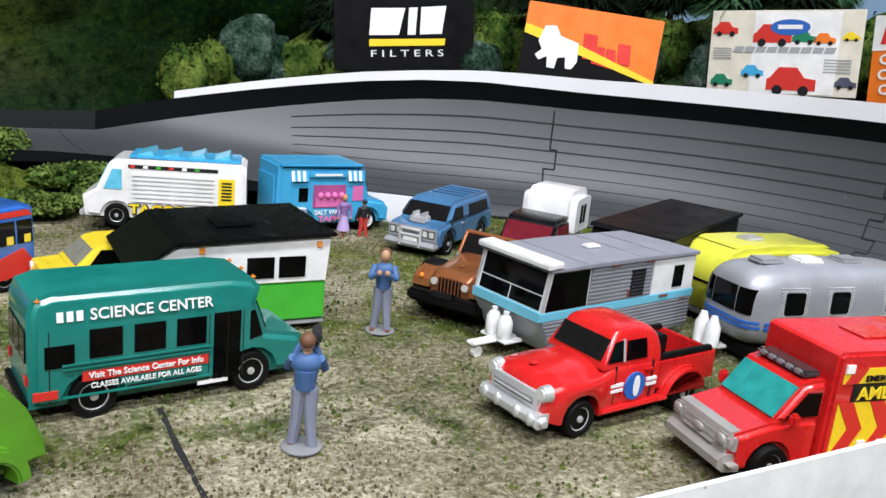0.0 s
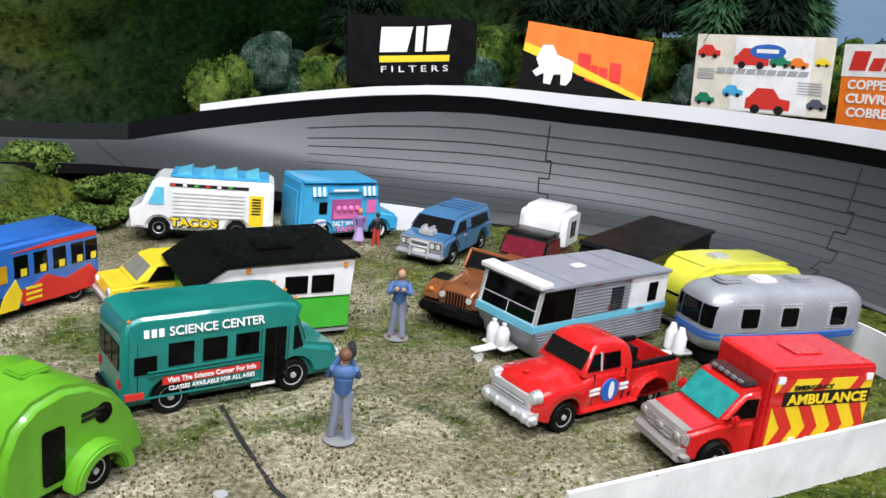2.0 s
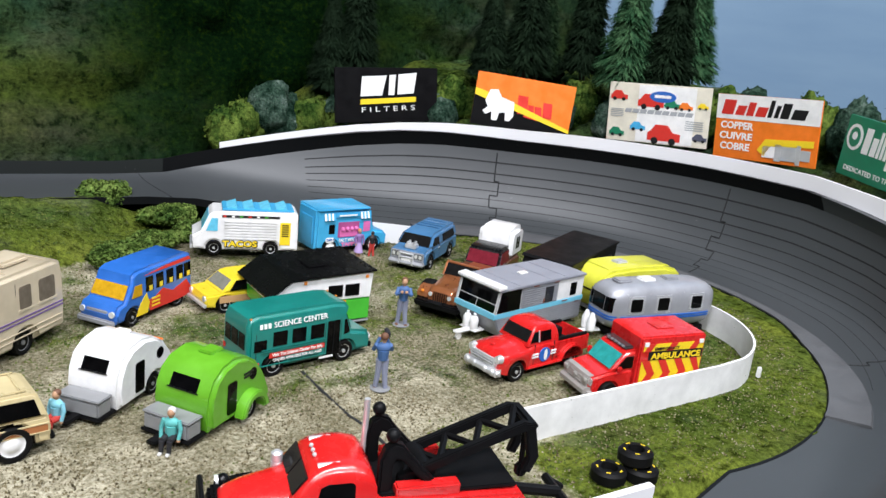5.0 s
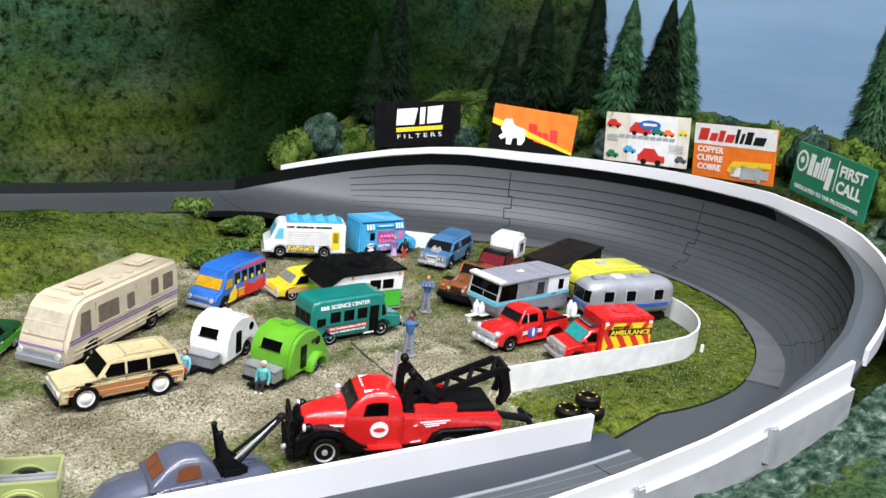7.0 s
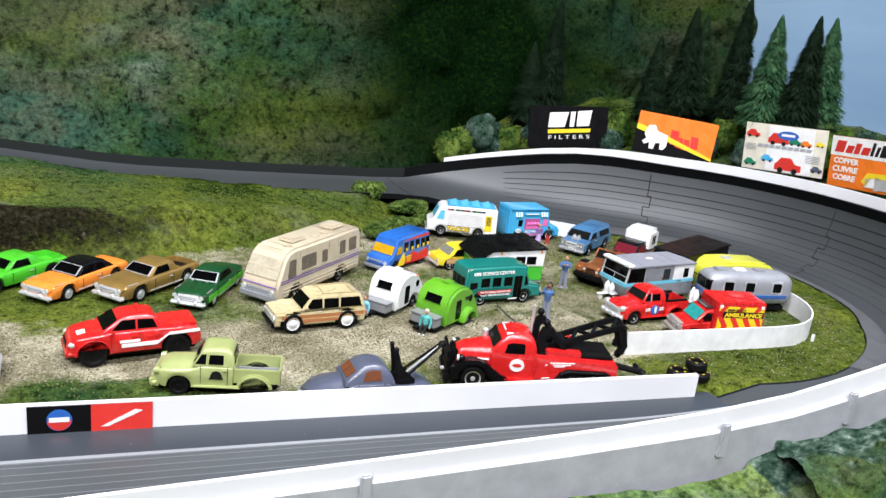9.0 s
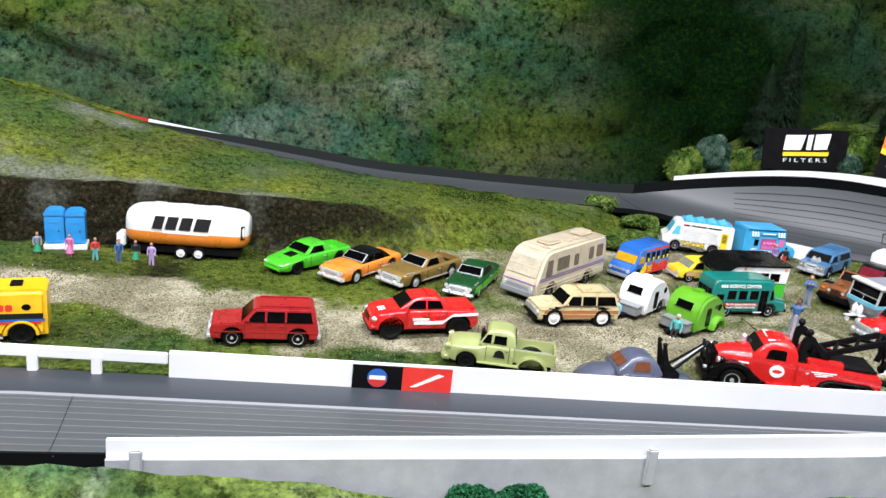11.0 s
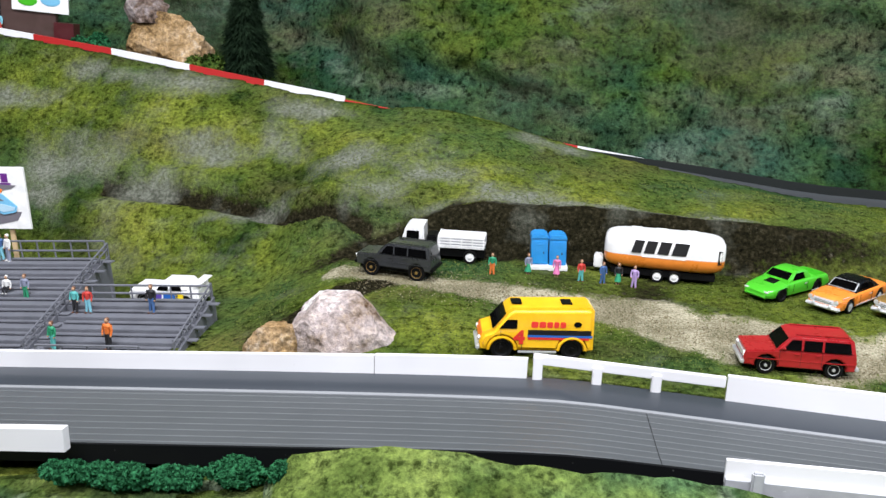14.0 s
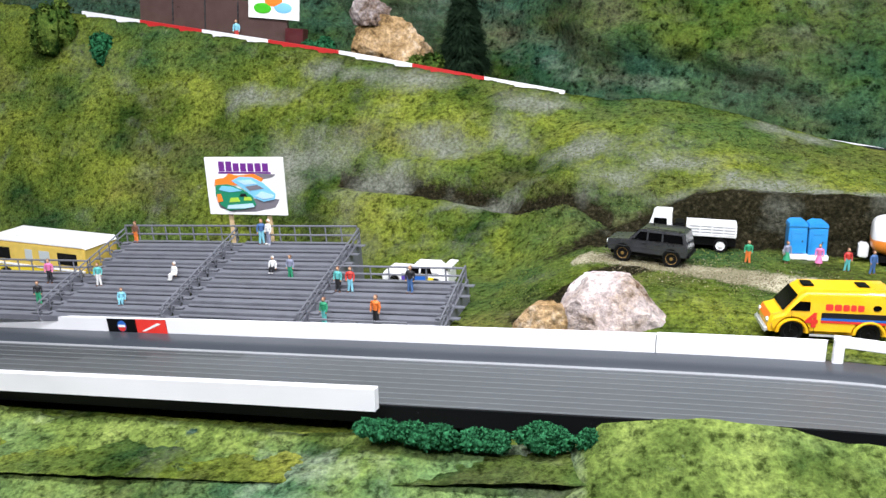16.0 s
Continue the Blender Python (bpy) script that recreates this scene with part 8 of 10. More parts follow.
def film_van():
    c = Car("van", "bright yellow toy panel van with red and blue racing stripes", -47.55, 13.97, -172.8, 2.8, 7.5, 3.5, category="toy van", belt=1.9, tumble=0.10, k=.953)
    ar = (2.25, -2.3)
    c.shape([(3.6, 0.6), (3.72, 1.2), (3.5, 1.75), (2.9, 1.95), (1.95, 3.15), (1.6, 3.4), (-3.4, 3.5), (-3.7, 3.3), (-3.75, 0.6)], VANYELLOW, arches=ar, zc=0.65, ra=0.8, zbot=0.55, bev=0.30, seg=5)
    c.under(3.4, -3.5, 0.4, 1.1)
    c.across((2.85, 2.05), (2.05, 3.05), 0.86, WINDOW)
    c.side([(1.3, 2.1), (2.45, 2.1), (1.95, 2.7), (1.3, 2.7)], WINDOW, "side_window", out=0.03)
    for x in (1.3, -2.0):
        c.box("roof_vent", x, 0, 3.5, 0.7, 1.0, 0.1, BLACKP)
    for s in (1, -1):
        c.rect(-3.5, 0.6, 1.7, 2.05, BLACKINK, "stripe", (s,), 0.03)
        c.rect(-3.6, 0.6, 1.55, 1.7, BLUEINK, "stripe", (s,), 0.03)
        c.rect(-3.4, 0.6, 1.38, 1.52, REDINK, "stripe", (s,), 0.03)
        for x0, x1 in ((0.4, -0.05), (-0.12, -0.55), (-0.62, -1.0), (-1.07, -1.4), (-1.47, -1.85)):
            c.rect(x1, x0, 2.2, 2.6, REDINK, "lettering_bar", (s,), 0.03, rnd=0.1)
        c.words("4", 1.15, 1.5, 1.2, REDINK, s, 0.75, 0.06)
        c.side([(-2.6 + 0.25 * math.cos(radians(a)), 2.45 + 0.18 * math.sin(radians(a))) for a in range(0, 360, 30)], WINDOW, "porthole", (s,), 0.04)
        for xc in ar:
            arch = [(xc + 0.98 * math.cos(radians(a)), 0.65 + 0.95 * math.sin(radians(a))) for a in range(0, 181, 12)] + [(xc + 0.8 * math.cos(radians(a)), 0.65 + 0.78 * math.sin(radians(a))) for a in range(180, -1, -15)]
            part("wheel_flare", extruded(arch, s * 1.3, s * 1.52, 0.06), VANYELLOW, c.root)
    c.across((3.7, 1.3), (3.52, 1.72), 0.8, ORANGEINK, "nose_print")
    c.box("bumper", 3.8, 0, 0.75, 0.25, 2.7, 0.4, CHROME, 0.1)
    lamp_pair(c, 3.72, 1.35, 1.05, 0.17, LAMPGLASS)
    c.rect(-1.3, 1.2, 0.5, 0.62, CHROME, "side_pipe", (1, -1), 0.1)
    c.seams((0.95, 2.35), 0.7, 2.0, (1, -1))
    c.wheels(ar, 0.72, 0.6, BLACKP)


def shell(c, mat, front, rear, ar, top, wide, zc, ra, zbot, bed=None, n=30, crown=0.08, name="body"):
    """Rounded car body: fender line and half width along its length, arches over the wheels, and an open bed if asked."""
    rows = []
    xs = steps(front, rear, ar, ra, n)
    if bed:
        xs = sorted(set(xs + [bed[0], bed[0] - 0.03, bed[1], bed[1] + 0.03]), reverse=True)
    for x in xs:
        w, fz = interp(x, wide), interp(x, top)
        e = max(0.0, (x - front + 0.5) / 0.5, (rear + 0.5 - x) / 0.5)
        low = min(arch_low(x, zbot + 0.16 * e * e, ar, zc, ra), fz - 0.16)
        q = max(zbot + 0.28 * (fz - zbot), min(low + 0.06, fz - 0.14))
        inside = bed and bed[1] < x < bed[0]
        d = -bed[2] if inside else crown
        k = (w * 0.78, fz + (0.01 if inside else crown * 0.5)), (w * 0.74, fz + (d if inside else crown * 0.6)), (w * 0.4, fz + (d if inside else crown * 0.9)), (0, fz + d)
        rows.append((x, [(w * 0.93, low), (w * 0.985, q), (w, max(zbot + 0.55 * (fz - zbot), min(low + 0.09, fz - 0.12))), (w * 0.985, fz - 0.10), (w * 0.94, fz - 0.02), (w * 0.86, fz + 0.02), *k]))
    return part(name, loft(rows), mat, c.root, sharp=48)


def greenhouse(c, mat, top, w0, w1, z0, zt, front, rear, name="cabin"):
    """Rounded cab on a car body: its roof line along the length, half widths at the belt and at the roof."""
    rows, top = [], sorted(top)
    for x in steps(front, rear, (), 1, 30):
        t = max(z0 + 0.02, interp(x, top))
        f = (t - z0) / (zt - z0)
        w = w0 + (w1 - w0) * f
        m = (w0 + w) / 2
        rows.append((x, [(w0, z0 - 0.04), (w0 + (w - w0) * 0.5, z0 + 0.5 * (t - z0)), (w + 0.02 * f, z0 + 0.80 * (t - z0)), (w * 0.94, z0 + 0.93 * (t - z0)), (w * 0.82, z0 + 0.985 * (t - z0)), (w * 0.45, z0 + 0.998 * (t - z0) + 0.01), (0, t + 0.02)]))
    c.W, c.belt, c.H, c.tumble, c.nose, c.tail = 2 * w0, z0, zt, 1 - w1 / w0, 0.0, 0.0
    return part(name, loft(rows), mat, c.root, sharp=55)


def coupe(name, label, x, y, yaw, mat, roof=None, bed=False, L=7.6, k=1.0, classic=True):
    """Low two-door car or car-based pickup with rounded pressed body."""
    c = Car(name, label, x, y, yaw, 2.7, L, 2.1, k=k)
    ar = (2.25, -2.2)
    h = L / 2
    if classic:
        top = [(-h, 0.95), (-h + 0.12, 1.22), (-h + 0.5, 1.36), (-2.0, 1.38), (0.0, 1.38), (2.0, 1.36), (h - 0.5, 1.28), (h - 0.12, 1.18), (h, 0.98)]
        wide = [(-h, 1.08), (-h + 0.3, 1.22), (-2, 1.32), (0, 1.33), (2.2, 1.33), (h - 0.4, 1.27), (h, 1.14)]
    else:
        top = [(-h, 1.0), (-h + 0.1, 1.32), (-2.0, 1.42), (0.0, 1.38), (1.5, 1.32), (h - 0.8, 1.10), (h - 0.25, 0.96), (h, 0.76)]
        wide = [(-h, 1.2), (-2, 1.34), (0, 1.32), (2.2, 1.34), (h - 0.6, 1.26), (h - 0.15, 1.08), (h, 0.92)]
    shell(c, mat, h, -h, ar, top, wide, 0.53, 0.64, 0.40, bed=(-1.5, -h + 0.3, 0.5) if bed else None)
    c.under(h - 0.4, -h + 0.4, 0.3, 0.82)
    if bed:
        c.box("bed", -h / 2 - 0.6, 0, 0.93, h - 1.85, 1.9, 0.06, bed, 0.02, "open load bed")
    rm = roof or mat
    if bed:
        line = [(1.42, 1.40), (0.55, 1.96), (0.3, 2.06), (-0.2, 2.12), (-0.8, 2.10), (-1.12, 2.0), (-1.42, 1.40)]
        rear = -1.42
    else:
        line = [(1.42, 1.40), (0.65, 1.96), (0.4, 2.06), (-0.2, 2.14), (-0.9, 2.10), (-1.3, 1.98), (-1.8, 1.70), (-2.15, 1.40)]
        rear = -2.15
    greenhouse(c, rm, line, 1.16, 0.94, 1.38, 2.12, 1.42, rear)
    frame_mat = CHROME if classic else mat
    f0, f1 = (1.34, 1.46), (0.64, 1.96)
    c.across(f0, f1, 0.93, frame_mat, "windscreen_frame", out=0.015, f2=0.95)
    c.across((1.30, 1.50), (0.70, 1.92), 0.84, WINDOW, out=0.05, f2=0.86)
    if bed:
        c.side([(0.95, 1.46), (-0.62, 1.46), (-0.5, 1.92), (0.42, 1.92)], WINDOW, "side_window", out=0.02)
        c.across((-1.38, 1.48), (-1.16, 1.94), 0.78, WINDOW, "rear_window", out=0.04)
    else:
        c.side([(1.0, 1.46), (-0.35, 1.46), (-0.35, 1.92), (0.48, 1.92)], WINDOW, "side_window", out=0.02)
        c.side([(-0.42, 1.46), (-1.35, 1.46), (-1.05, 1.88), (-0.42, 1.92)], WINDOW, "quarter_light", out=0.02)
        c.across((-2.02, 1.50), (-1.45, 1.90), 0.74, WINDOW, "rear_window", out=0.04)
    c.W, c.tumble, c.belt = 2.66, 0.0, 9.0
    if classic:
        part("grille", extruded([(h - 0.25, 0.74), (h + 0.02, 0.76), (h + 0.07, 0.95), (h + 0.0, 1.12), (h - 0.25, 1.16)], -1.08, 1.08, 0.08, seg=3), CHROME, c.root)
        c.box("grille_mouth", h + 0.065, 0, 0.95, 0.04, 1.25, 0.17, GREY_BASE, 0.02)
        c.box("grille_bar", h + 0.09, 0, 0.95, 0.04, 1.2, 0.05, CHROME, 0.015)
        part("bumper", extruded([(h - 0.2, 0.42), (h + 0.16, 0.44), (h + 0.24, 0.56), (h + 0.16, 0.70), (h - 0.2, 0.72)], -1.33, 1.33, 0.13, seg=3), CHROME, c.root)
        for q in (1, -1):
            part("bumper_guard", ball((h + 0.2, q * 0.62, 0.66), 0.15, seg=10, s=(0.8, 0.9, 1.3)), CHROME, c.root)
            part("headlight_ring", rod((h - 0.3, q * 0.98, 1.08), (h + 0.04, q * 0.98, 1.08), 0.24, None, 16, 0.21), mat, c.root)
            c.box("wing_trim", 2.9, q * 1.2, 1.34, 1.0, 0.06, 0.04, CHROME, 0.015)
        lamp_pair(c, h + 0.03, 1.08, 0.98, 0.16, LAMPGLASS)
        part("bumper", extruded([(-h + 0.2, 0.5), (-h - 0.12, 0.52), (-h - 0.16, 0.64), (-h - 0.12, 0.76), (-h + 0.2, 0.78)], -1.26, 1.26, 0.1, seg=3), CHROME, c.root)
        c.rect(-3.2, 1.4, 0.50, 0.56, CHROME, "sill_strip", (1, -1), 0.0)
        c.wheels(ar, 0.54, 0.48, CHROME, style="disc", inset=0.0)
    else:
        for q in (1, -1):
            c.box("headlight", h - 0.16, q * 0.82, 0.88, 0.24, 0.42, 0.12, LAMPGLASS, 0.04, rot=pose(0, 0, 0, 0, 0, -22 * q))
            c.box("indicator", h - 0.12, q * 0.72, 0.60, 0.2, 0.40, 0.10, YELLOW, 0.04, rot=pose(0, 0, 0, 0, 0, -18 * q))
        part("bumper", extruded([(h - 0.5, 0.36), (h - 0.02, 0.38), (h + 0.06, 0.50), (h - 0.02, 0.66), (h - 0.5, 0.70)], -1.0, 1.0, 0.12, seg=3), mat, c.root)
        c.box("bonnet_scoop", 1.95, 0.05, 1.335, 0.85, 0.9, 0.06, BLACK, 0.02, rot=pose(0, 0, 0, 0, 7, 0))
        c.wheels(ar, 0.56, 0.48, BLACKP, style="deep")
    c.seams((0.95, -0.8), 0.62, 1.26)
    c.handles((-0.5,), 1.10)
    return c


def flatbed():
    c = Car("flatbed_truck", "white toy lorry with slatted stake bed, behind the grey wagon", -54.71, 32.66, 178.7, 2.7, 8.6, 3.3, category="toy truck", z=0.0, k=.924)
    c.shape([(4.15, 0.7), (4.25, 1.6), (4.15, 2.2), (3.85, 3.15), (3.6, 3.3), (2.2, 3.3), (2.1, 0.7)], PEARLWHITE, "cab", bev=0.2, arches=(3.2,), zbot=0.7, zc=0.6, ra=0.75, seg=3)
    c.across((4.13, 2.25), (3.88, 3.0), 0.84, WINDOW)
    c.rect(2.6, 3.75, 2.1, 2.85, WINDOW, rnd=0.1)
    c.box("grille", 4.26, 0, 1.3, 0.06, 1.6, 0.5, BLACKP, 0.03)
    c.box("bumper", 4.3, 0, 0.75, 0.25, 2.6, 0.3, BLACKP, 0.08)
    c.under(4.0, -3.4, 0.5, 1.25)
    c.box("engine_gap", 1.5, 0, 1.75, 0.9, 1.9, 1.3, BLACKP, 0.1)
    part("fuel_tank", rod((1.9, 1.0, 0.95), (0.7, 1.0, 0.95), 0.34, None, 16), PEARLWHITE, c.root)
    part("fuel_tank", rod((1.9, -1.0, 0.95), (0.7, -1.0, 0.95), 0.34, None, 16), PEARLWHITE, c.root)
    c.box("bed_floor", -1.3, 0, 1.45, 4.2, 2.6, 0.14, PEARLWHITE)
    for s in (1, -1):
        c.box("side_board", -1.3, s * 1.2, 1.85, 4.2, 0.06, 0.75, SILVER, 0.01)
        for z in (1.62, 1.88, 2.14):
            c.box("stake_slat", -1.3, s * 1.27, z, 4.25, 0.08, 0.15, PEARLWHITE, 0.03)
        for k in range(5):
            c.box("stake", -3.3 + 1.0 * k, s * 1.30, 1.85, 0.12, 0.08, 0.9, PEARLWHITE, 0.02)
    c.box("headboard", 0.85, 0, 1.95, 0.12, 2.6, 1.1, PEARLWHITE)
    c.box("load_cover", -1.3, 0, 2.36, 4.2, 2.5, 0.16, PEARLWHITE, 0.05)
    c.wheels((3.2, -2.1), 0.62, 0.5, PEARLWHITE, style="disc")


def yellow_camper():
    c = Car("camper_truck", "yellow and tan toy camper truck with white roof, behind the grandstand", -117.6, 30.0, 176.0, 4.6, 13.0, 5.0, z=-7.6, category="toy truck")
    ar = (4.0, -3.6)
    tan = paint("tan_enamel", (0.66, 0.47, 0.10), 0.35)
    c.shape([(6.2, 0.8), (6.4, 1.8), (6.0, 2.4), (-6.2, 2.4), (-6.2, 0.8)], YELLOW, arches=ar, zc=0.9, ra=1.0, zbot=0.8, bev=0.1)
    c.shape([(6.0, 2.4), (6.3, 4.0), (5.8, 4.7), (-6.3, 4.7), (-6.2, 2.4)], tan, "camper_body", bev=0.1)
    c.shape([(6.0, 4.65), (5.8, 5.1), (-6.2, 5.1), (-6.4, 4.65)], PEARLWHITE, "roof", bev=0.12)
    for x0, x1 in ((-5.3, -2.9), (-1.9, -0.6), (0.3, 1.2), (3.2, 5.2)):
        c.rect(x0, x1, 2.9, 4.1, flat_print("pale_window", (0.45, 0.5, 0.5), 0.3) if x0 > -2 and x1 < 2 else SMOKE, "side_window", (1, -1), 0.03)
    c.rect(-6.2, 6.1, 2.3, 2.5, WHITEINK, "stripe", (1, -1), 0.04)
    c.wheels(ar, 0.95, 0.8)


def race_hauler():
    c = Car("race_car", "white, blue and purple toy race car behind the grandstand", -77.6, 28.0, 178.0, 3.4, 8.0, 2.6, z=-3.7, belt=1.6, tumble=0.2, k=0.78)
    ar = (2.4, -2.4)
    c.shape([(3.8, 0.5), (3.9, 1.2), (3.5, 1.7), (-3.8, 1.9), (-3.9, 0.5)], PEARLWHITE, arches=ar, zbot=0.45, bev=0.2)
    c.shape([(1.2, 1.65), (0.3, 2.5), (-2.2, 2.6), (-3.0, 1.8)], PEARLWHITE, "cabin", bev=0.15)
    c.rect(-1.6, 0.0, 0.6, 1.55, BLUEINK, "stripe", (1, -1), 0.03)
    c.rect(1.0, 1.5, 1.5, 1.62, BLACKINK, "stripe", (1, -1), 0.04)
    c.side([(0.75, 1.72), (-0.5, 1.72), (-0.5, 2.3), (0.3, 2.3)], WINDOW, "side_window", out=0.03)
    c.side([(-0.7, 1.75), (-2.0, 1.8), (-1.8, 2.35), (-0.7, 2.35)], WINDOW, "side_window", out=0.03)
    c.rect(0.2, 1.5, 0.6, 1.45, flat_print("violet_print", (0.10, 0.06, 0.35)), "stripe", (1, -1), 0.03)
    c.rect(-2.2, -1.3, 0.7, 1.4, YELLOWINK, "stripe", (1, -1), 0.03)
    c.box("rear_wing", -3.6, 0, 2.6, 1.0, 3.4, 0.12, PEARLWHITE)
    for s in (1, -1):
        c.box("wing_post", -3.6, s * 1.2, 2.2, 0.3, 0.1, 0.8, PEARLWHITE)
    c.wheels(ar, 0.6, 0.5)


school_bus()
teardrop("teardrop_trailer", "lime green teardrop toy trailer with grey tongue box", 0.26, 17.02, -151.6, LIME, True, k=0.98).root.scale = (0.86, 0.98, 0.90)
teardrop("teardrop_trailer", "white teardrop toy trailer with grey tongue box", -2.28, 20.39, -144.2, PEARLWHITE, k=0.87)
motorhome()
wagoneer()
plate_bus()
yellow_wagon()
camper_trailer()
taco_truck()
taffy_truck()
blue_van()
scrambler()
camper_pickup()
black_trailer()
canned_ham()
house_trailer()
silver_trailer()
oil_trailer()
red_pickup()
olive_pickup()
slate_tow()
red_tow()
ambulance()
red_ram()
suv("station_wagon", "dark red toy estate car with chrome bumper", -31.53, 14.06, 178.3, DARKRED, CHROME, k=0.955)
suv("station_wagon", "dark grey toy four-wheel-drive wagon with brassy wheels", -58.25, 27.59, 166.7, GUNMETAL, GOLD, lift=0.4, k=0.928)
film_van()
coupe("car_pickup", "bright green low toy car pickup with black bonnet scoop", -27.75, 28.9, -141.3, BRIGHTGREEN, bed=BRIGHTGREEN, classic=False)
coupe("coupe", "orange toy coupe with black roof and chrome front", -23.59, 27.23, -136.6, ORANGE, BLACK)
coupe("car_pickup", "gold toy car pickup with black load bed", -18.91, 26.41, -140.5, GOLD, bed=BLACKP, k=1.04)
coupe("coupe", "green toy coupe with darker bonnet and chrome bumpers", -15.04, 24.78, -123.7, DARKGREEN, k=0.964).rect(-3.3, 3.2, 0.60, 1.06, BRIGHTGREEN, "side_panel", (1, -1), 0.012, "brighter green lower side")
flatbed()
yellow_camper()
race_hauler()

# ---------------------------------------------------------------- sky, room, trees and bushes
def sky_mat():
    m, nt, b = nodes("painted_sky")
    n = noise_tex(nt, coords(nt, (0.6, 0.6, 3.0)), 2.2, 5.0)
    link(nt, ramp(nt, n, [(0.3, (0.17, 0.285, 0.42)), (0.55, (0.225, 0.35, 0.475)), (0.75, (0.34, 0.45, 0.54))]), b.inputs["Base Color"])
    b.inputs["Roughness"].default_value = 0.6
    return m


ROOMWALL = paint("room_wall_paint", (0.06, 0.06, 0.06), 0.8, 0, 0, 0.05)
sky_pts = [(30, 92), (60, 88), (88, 74), (104, 50), (112, 20), (114, -30)]
rows = []
for i, (x, y) in enumerate(sky_pts):
    rows.append([Vector((x, y, -20)), Vector((x, y, 130)), Vector((x + 1.5, y + 1.5, 130)), Vector((x + 1.5, y + 1.5, -20))])
backdrop = sweep("backdrop", rows, sky_mat(), None, True)
tagged(backdrop, "pale blue painted sky board behind the scenery", "backdrop", kind="structure")
for nm, c, s in (("wall_north", (-40, 165, 40), (420, 8, 260)), ("wall_south", (-40, -215, 40), (420, 8, 260)), ("wall_east", (172, -25, 40), (8, 372, 260)), ("wall_west", (-252, -25, 40), (8, 372, 260)), ("floor", (-40, -25, -94), (432, 388, 8)), ("ceiling", (-40, -25, 174), (432, 388, 8))):
    tagged(part(nm, box(*c, *s), ROOMWALL), "plain painted room surface", "room", kind="structure")
table = tagged(part("table", box(-45, 5, -14.5, 300, 110, 5, 0.5), BLACKP), "dark table under the scenery", "table", kind="structure")


def foam_bush(name, label, c, s, mat, seed=0, blobs=7, leaves=500, leaf=0.22):
    """A clump of ground foam: several rough lumps and many small flakes that break its outline."""
    rnd = random.Random(seed)
    bm = bmesh.new()
    cx, cy, cz = c
    centres = []
    for k in range(blobs):
        a, q = rnd.uniform(0, 6.28), rnd.uniform(0, 0.62) ** 0.7
        p = Vector((cx + s[0] * q * math.cos(a), cy + s[1] * q * math.sin(a), cz + s[2] * rnd.uniform(0.1, 0.55) * (1 - 0.6 * q)))
        r = rnd.uniform(0.36, 0.55)
        centres.append((p, Vector((s[0] * r, s[1] * r, s[2] * r))))
        t = bmesh.new()
        bmesh.ops.create_icosphere(t, subdivisions=3, radius=1)
        for v in t.verts:
            d = 1 + 0.28 * noise.noise(v.co * 2.2 + Vector((seed, k, 0))) + 0.16 * noise.noise(v.co * 6 + Vector((k, seed, 0)))
            v.co = p + Vector((v.co.x * s[0] * r, v.co.y * s[1] * r, v.co.z * s[2] * r)) * d
        merge(bm, t)
    for k in range(leaves):
        p, r = rnd.choice(centres)
        d = Vector((rnd.gauss(0, 1), rnd.gauss(0, 1), rnd.gauss(0.3, 1))).normalized()
        q = p + Vector((d.x * r.x, d.y * r.y, d.z * r.z)) * rnd.uniform(0.96, 1.14)
        u = Vector((rnd.gauss(0, 1), rnd.gauss(0, 1), rnd.gauss(0, 1))).normalized() * leaf * rnd.uniform(0.5, 1.2)
        w = u.cross(d).normalized() * leaf * rnd.uniform(0.4, 1.0)
        vs = [bm.verts.new(x) for x in (q - u, q + w, q + u, q + d * leaf * 0.8)]
        bm.faces.new(vs[:3])
        bm.faces.new((vs[0], vs[1], vs[3]))
        bm.faces.new((vs[1], vs[2], vs[3]))
    ob = part(name, bm, mat, None, sharp=180)
    return tagged(ob, label, "bush", "scenery bushes")


def spruce(x, y, z, h, r, mat, lean=0.0, seed=0, dense=1.0):
    """Bottle-brush spruce: tapered trunk and tiers of drooping needle twigs."""
    rnd = random.Random(seed)
    root = thing("spruce_tree", "dark green bottle-brush model spruce with bare trunk foot", "tree", x, y, z, 0, lean, 0, "model spruces")
    part("trunk", rod((0, 0, -1.5), (0, 0, h * 0.95), 0.28, None, 8, 0.06), OAKBARK, root, "brown tapered trunk")
    bm = bmesh.new()
    n = int(5200 * dense)
    for k in range(n):
        t = (k + rnd.random()) / n
        zz = h * (0.08 + 0.92 * t)
        lim = 1.22 * r * (1 - t) ** 0.78 * (0.66 + 0.38 * rnd.random() + 0.07 * math.sin(zz * 3.2)) + 0.10
        a = rnd.uniform(0, 6.283)
        d = Vector((math.cos(a), math.sin(a), 0))
        side = Vector((-d.y, d.x, 0))
        drop = rnd.uniform(0.12, 0.42)
        tip = d * lim + Vector((0, 0, zz - lim * drop))
        mid = d * lim * 0.5 + Vector((0, 0, zz + 0.04))
        wdt = 0.06 + 0.055 * lim * rnd.uniform(0.5, 1.0)
        base = Vector((0, 0, zz + 0.1))
        vs = [bm.verts.new(p) for p in (base, mid + side * wdt, tip, mid - side * wdt, mid + Vector((0, 0, wdt * 0.7)))]
        bm.faces.new((vs[0], vs[1], vs[4]))
        bm.faces.new((vs[0], vs[4], vs[3]))
        bm.faces.new((vs[1], vs[2], vs[4]))
        bm.faces.new((vs[4], vs[2], vs[3]))
    part("crown", bm, mat, root, sharp=180)
    return root


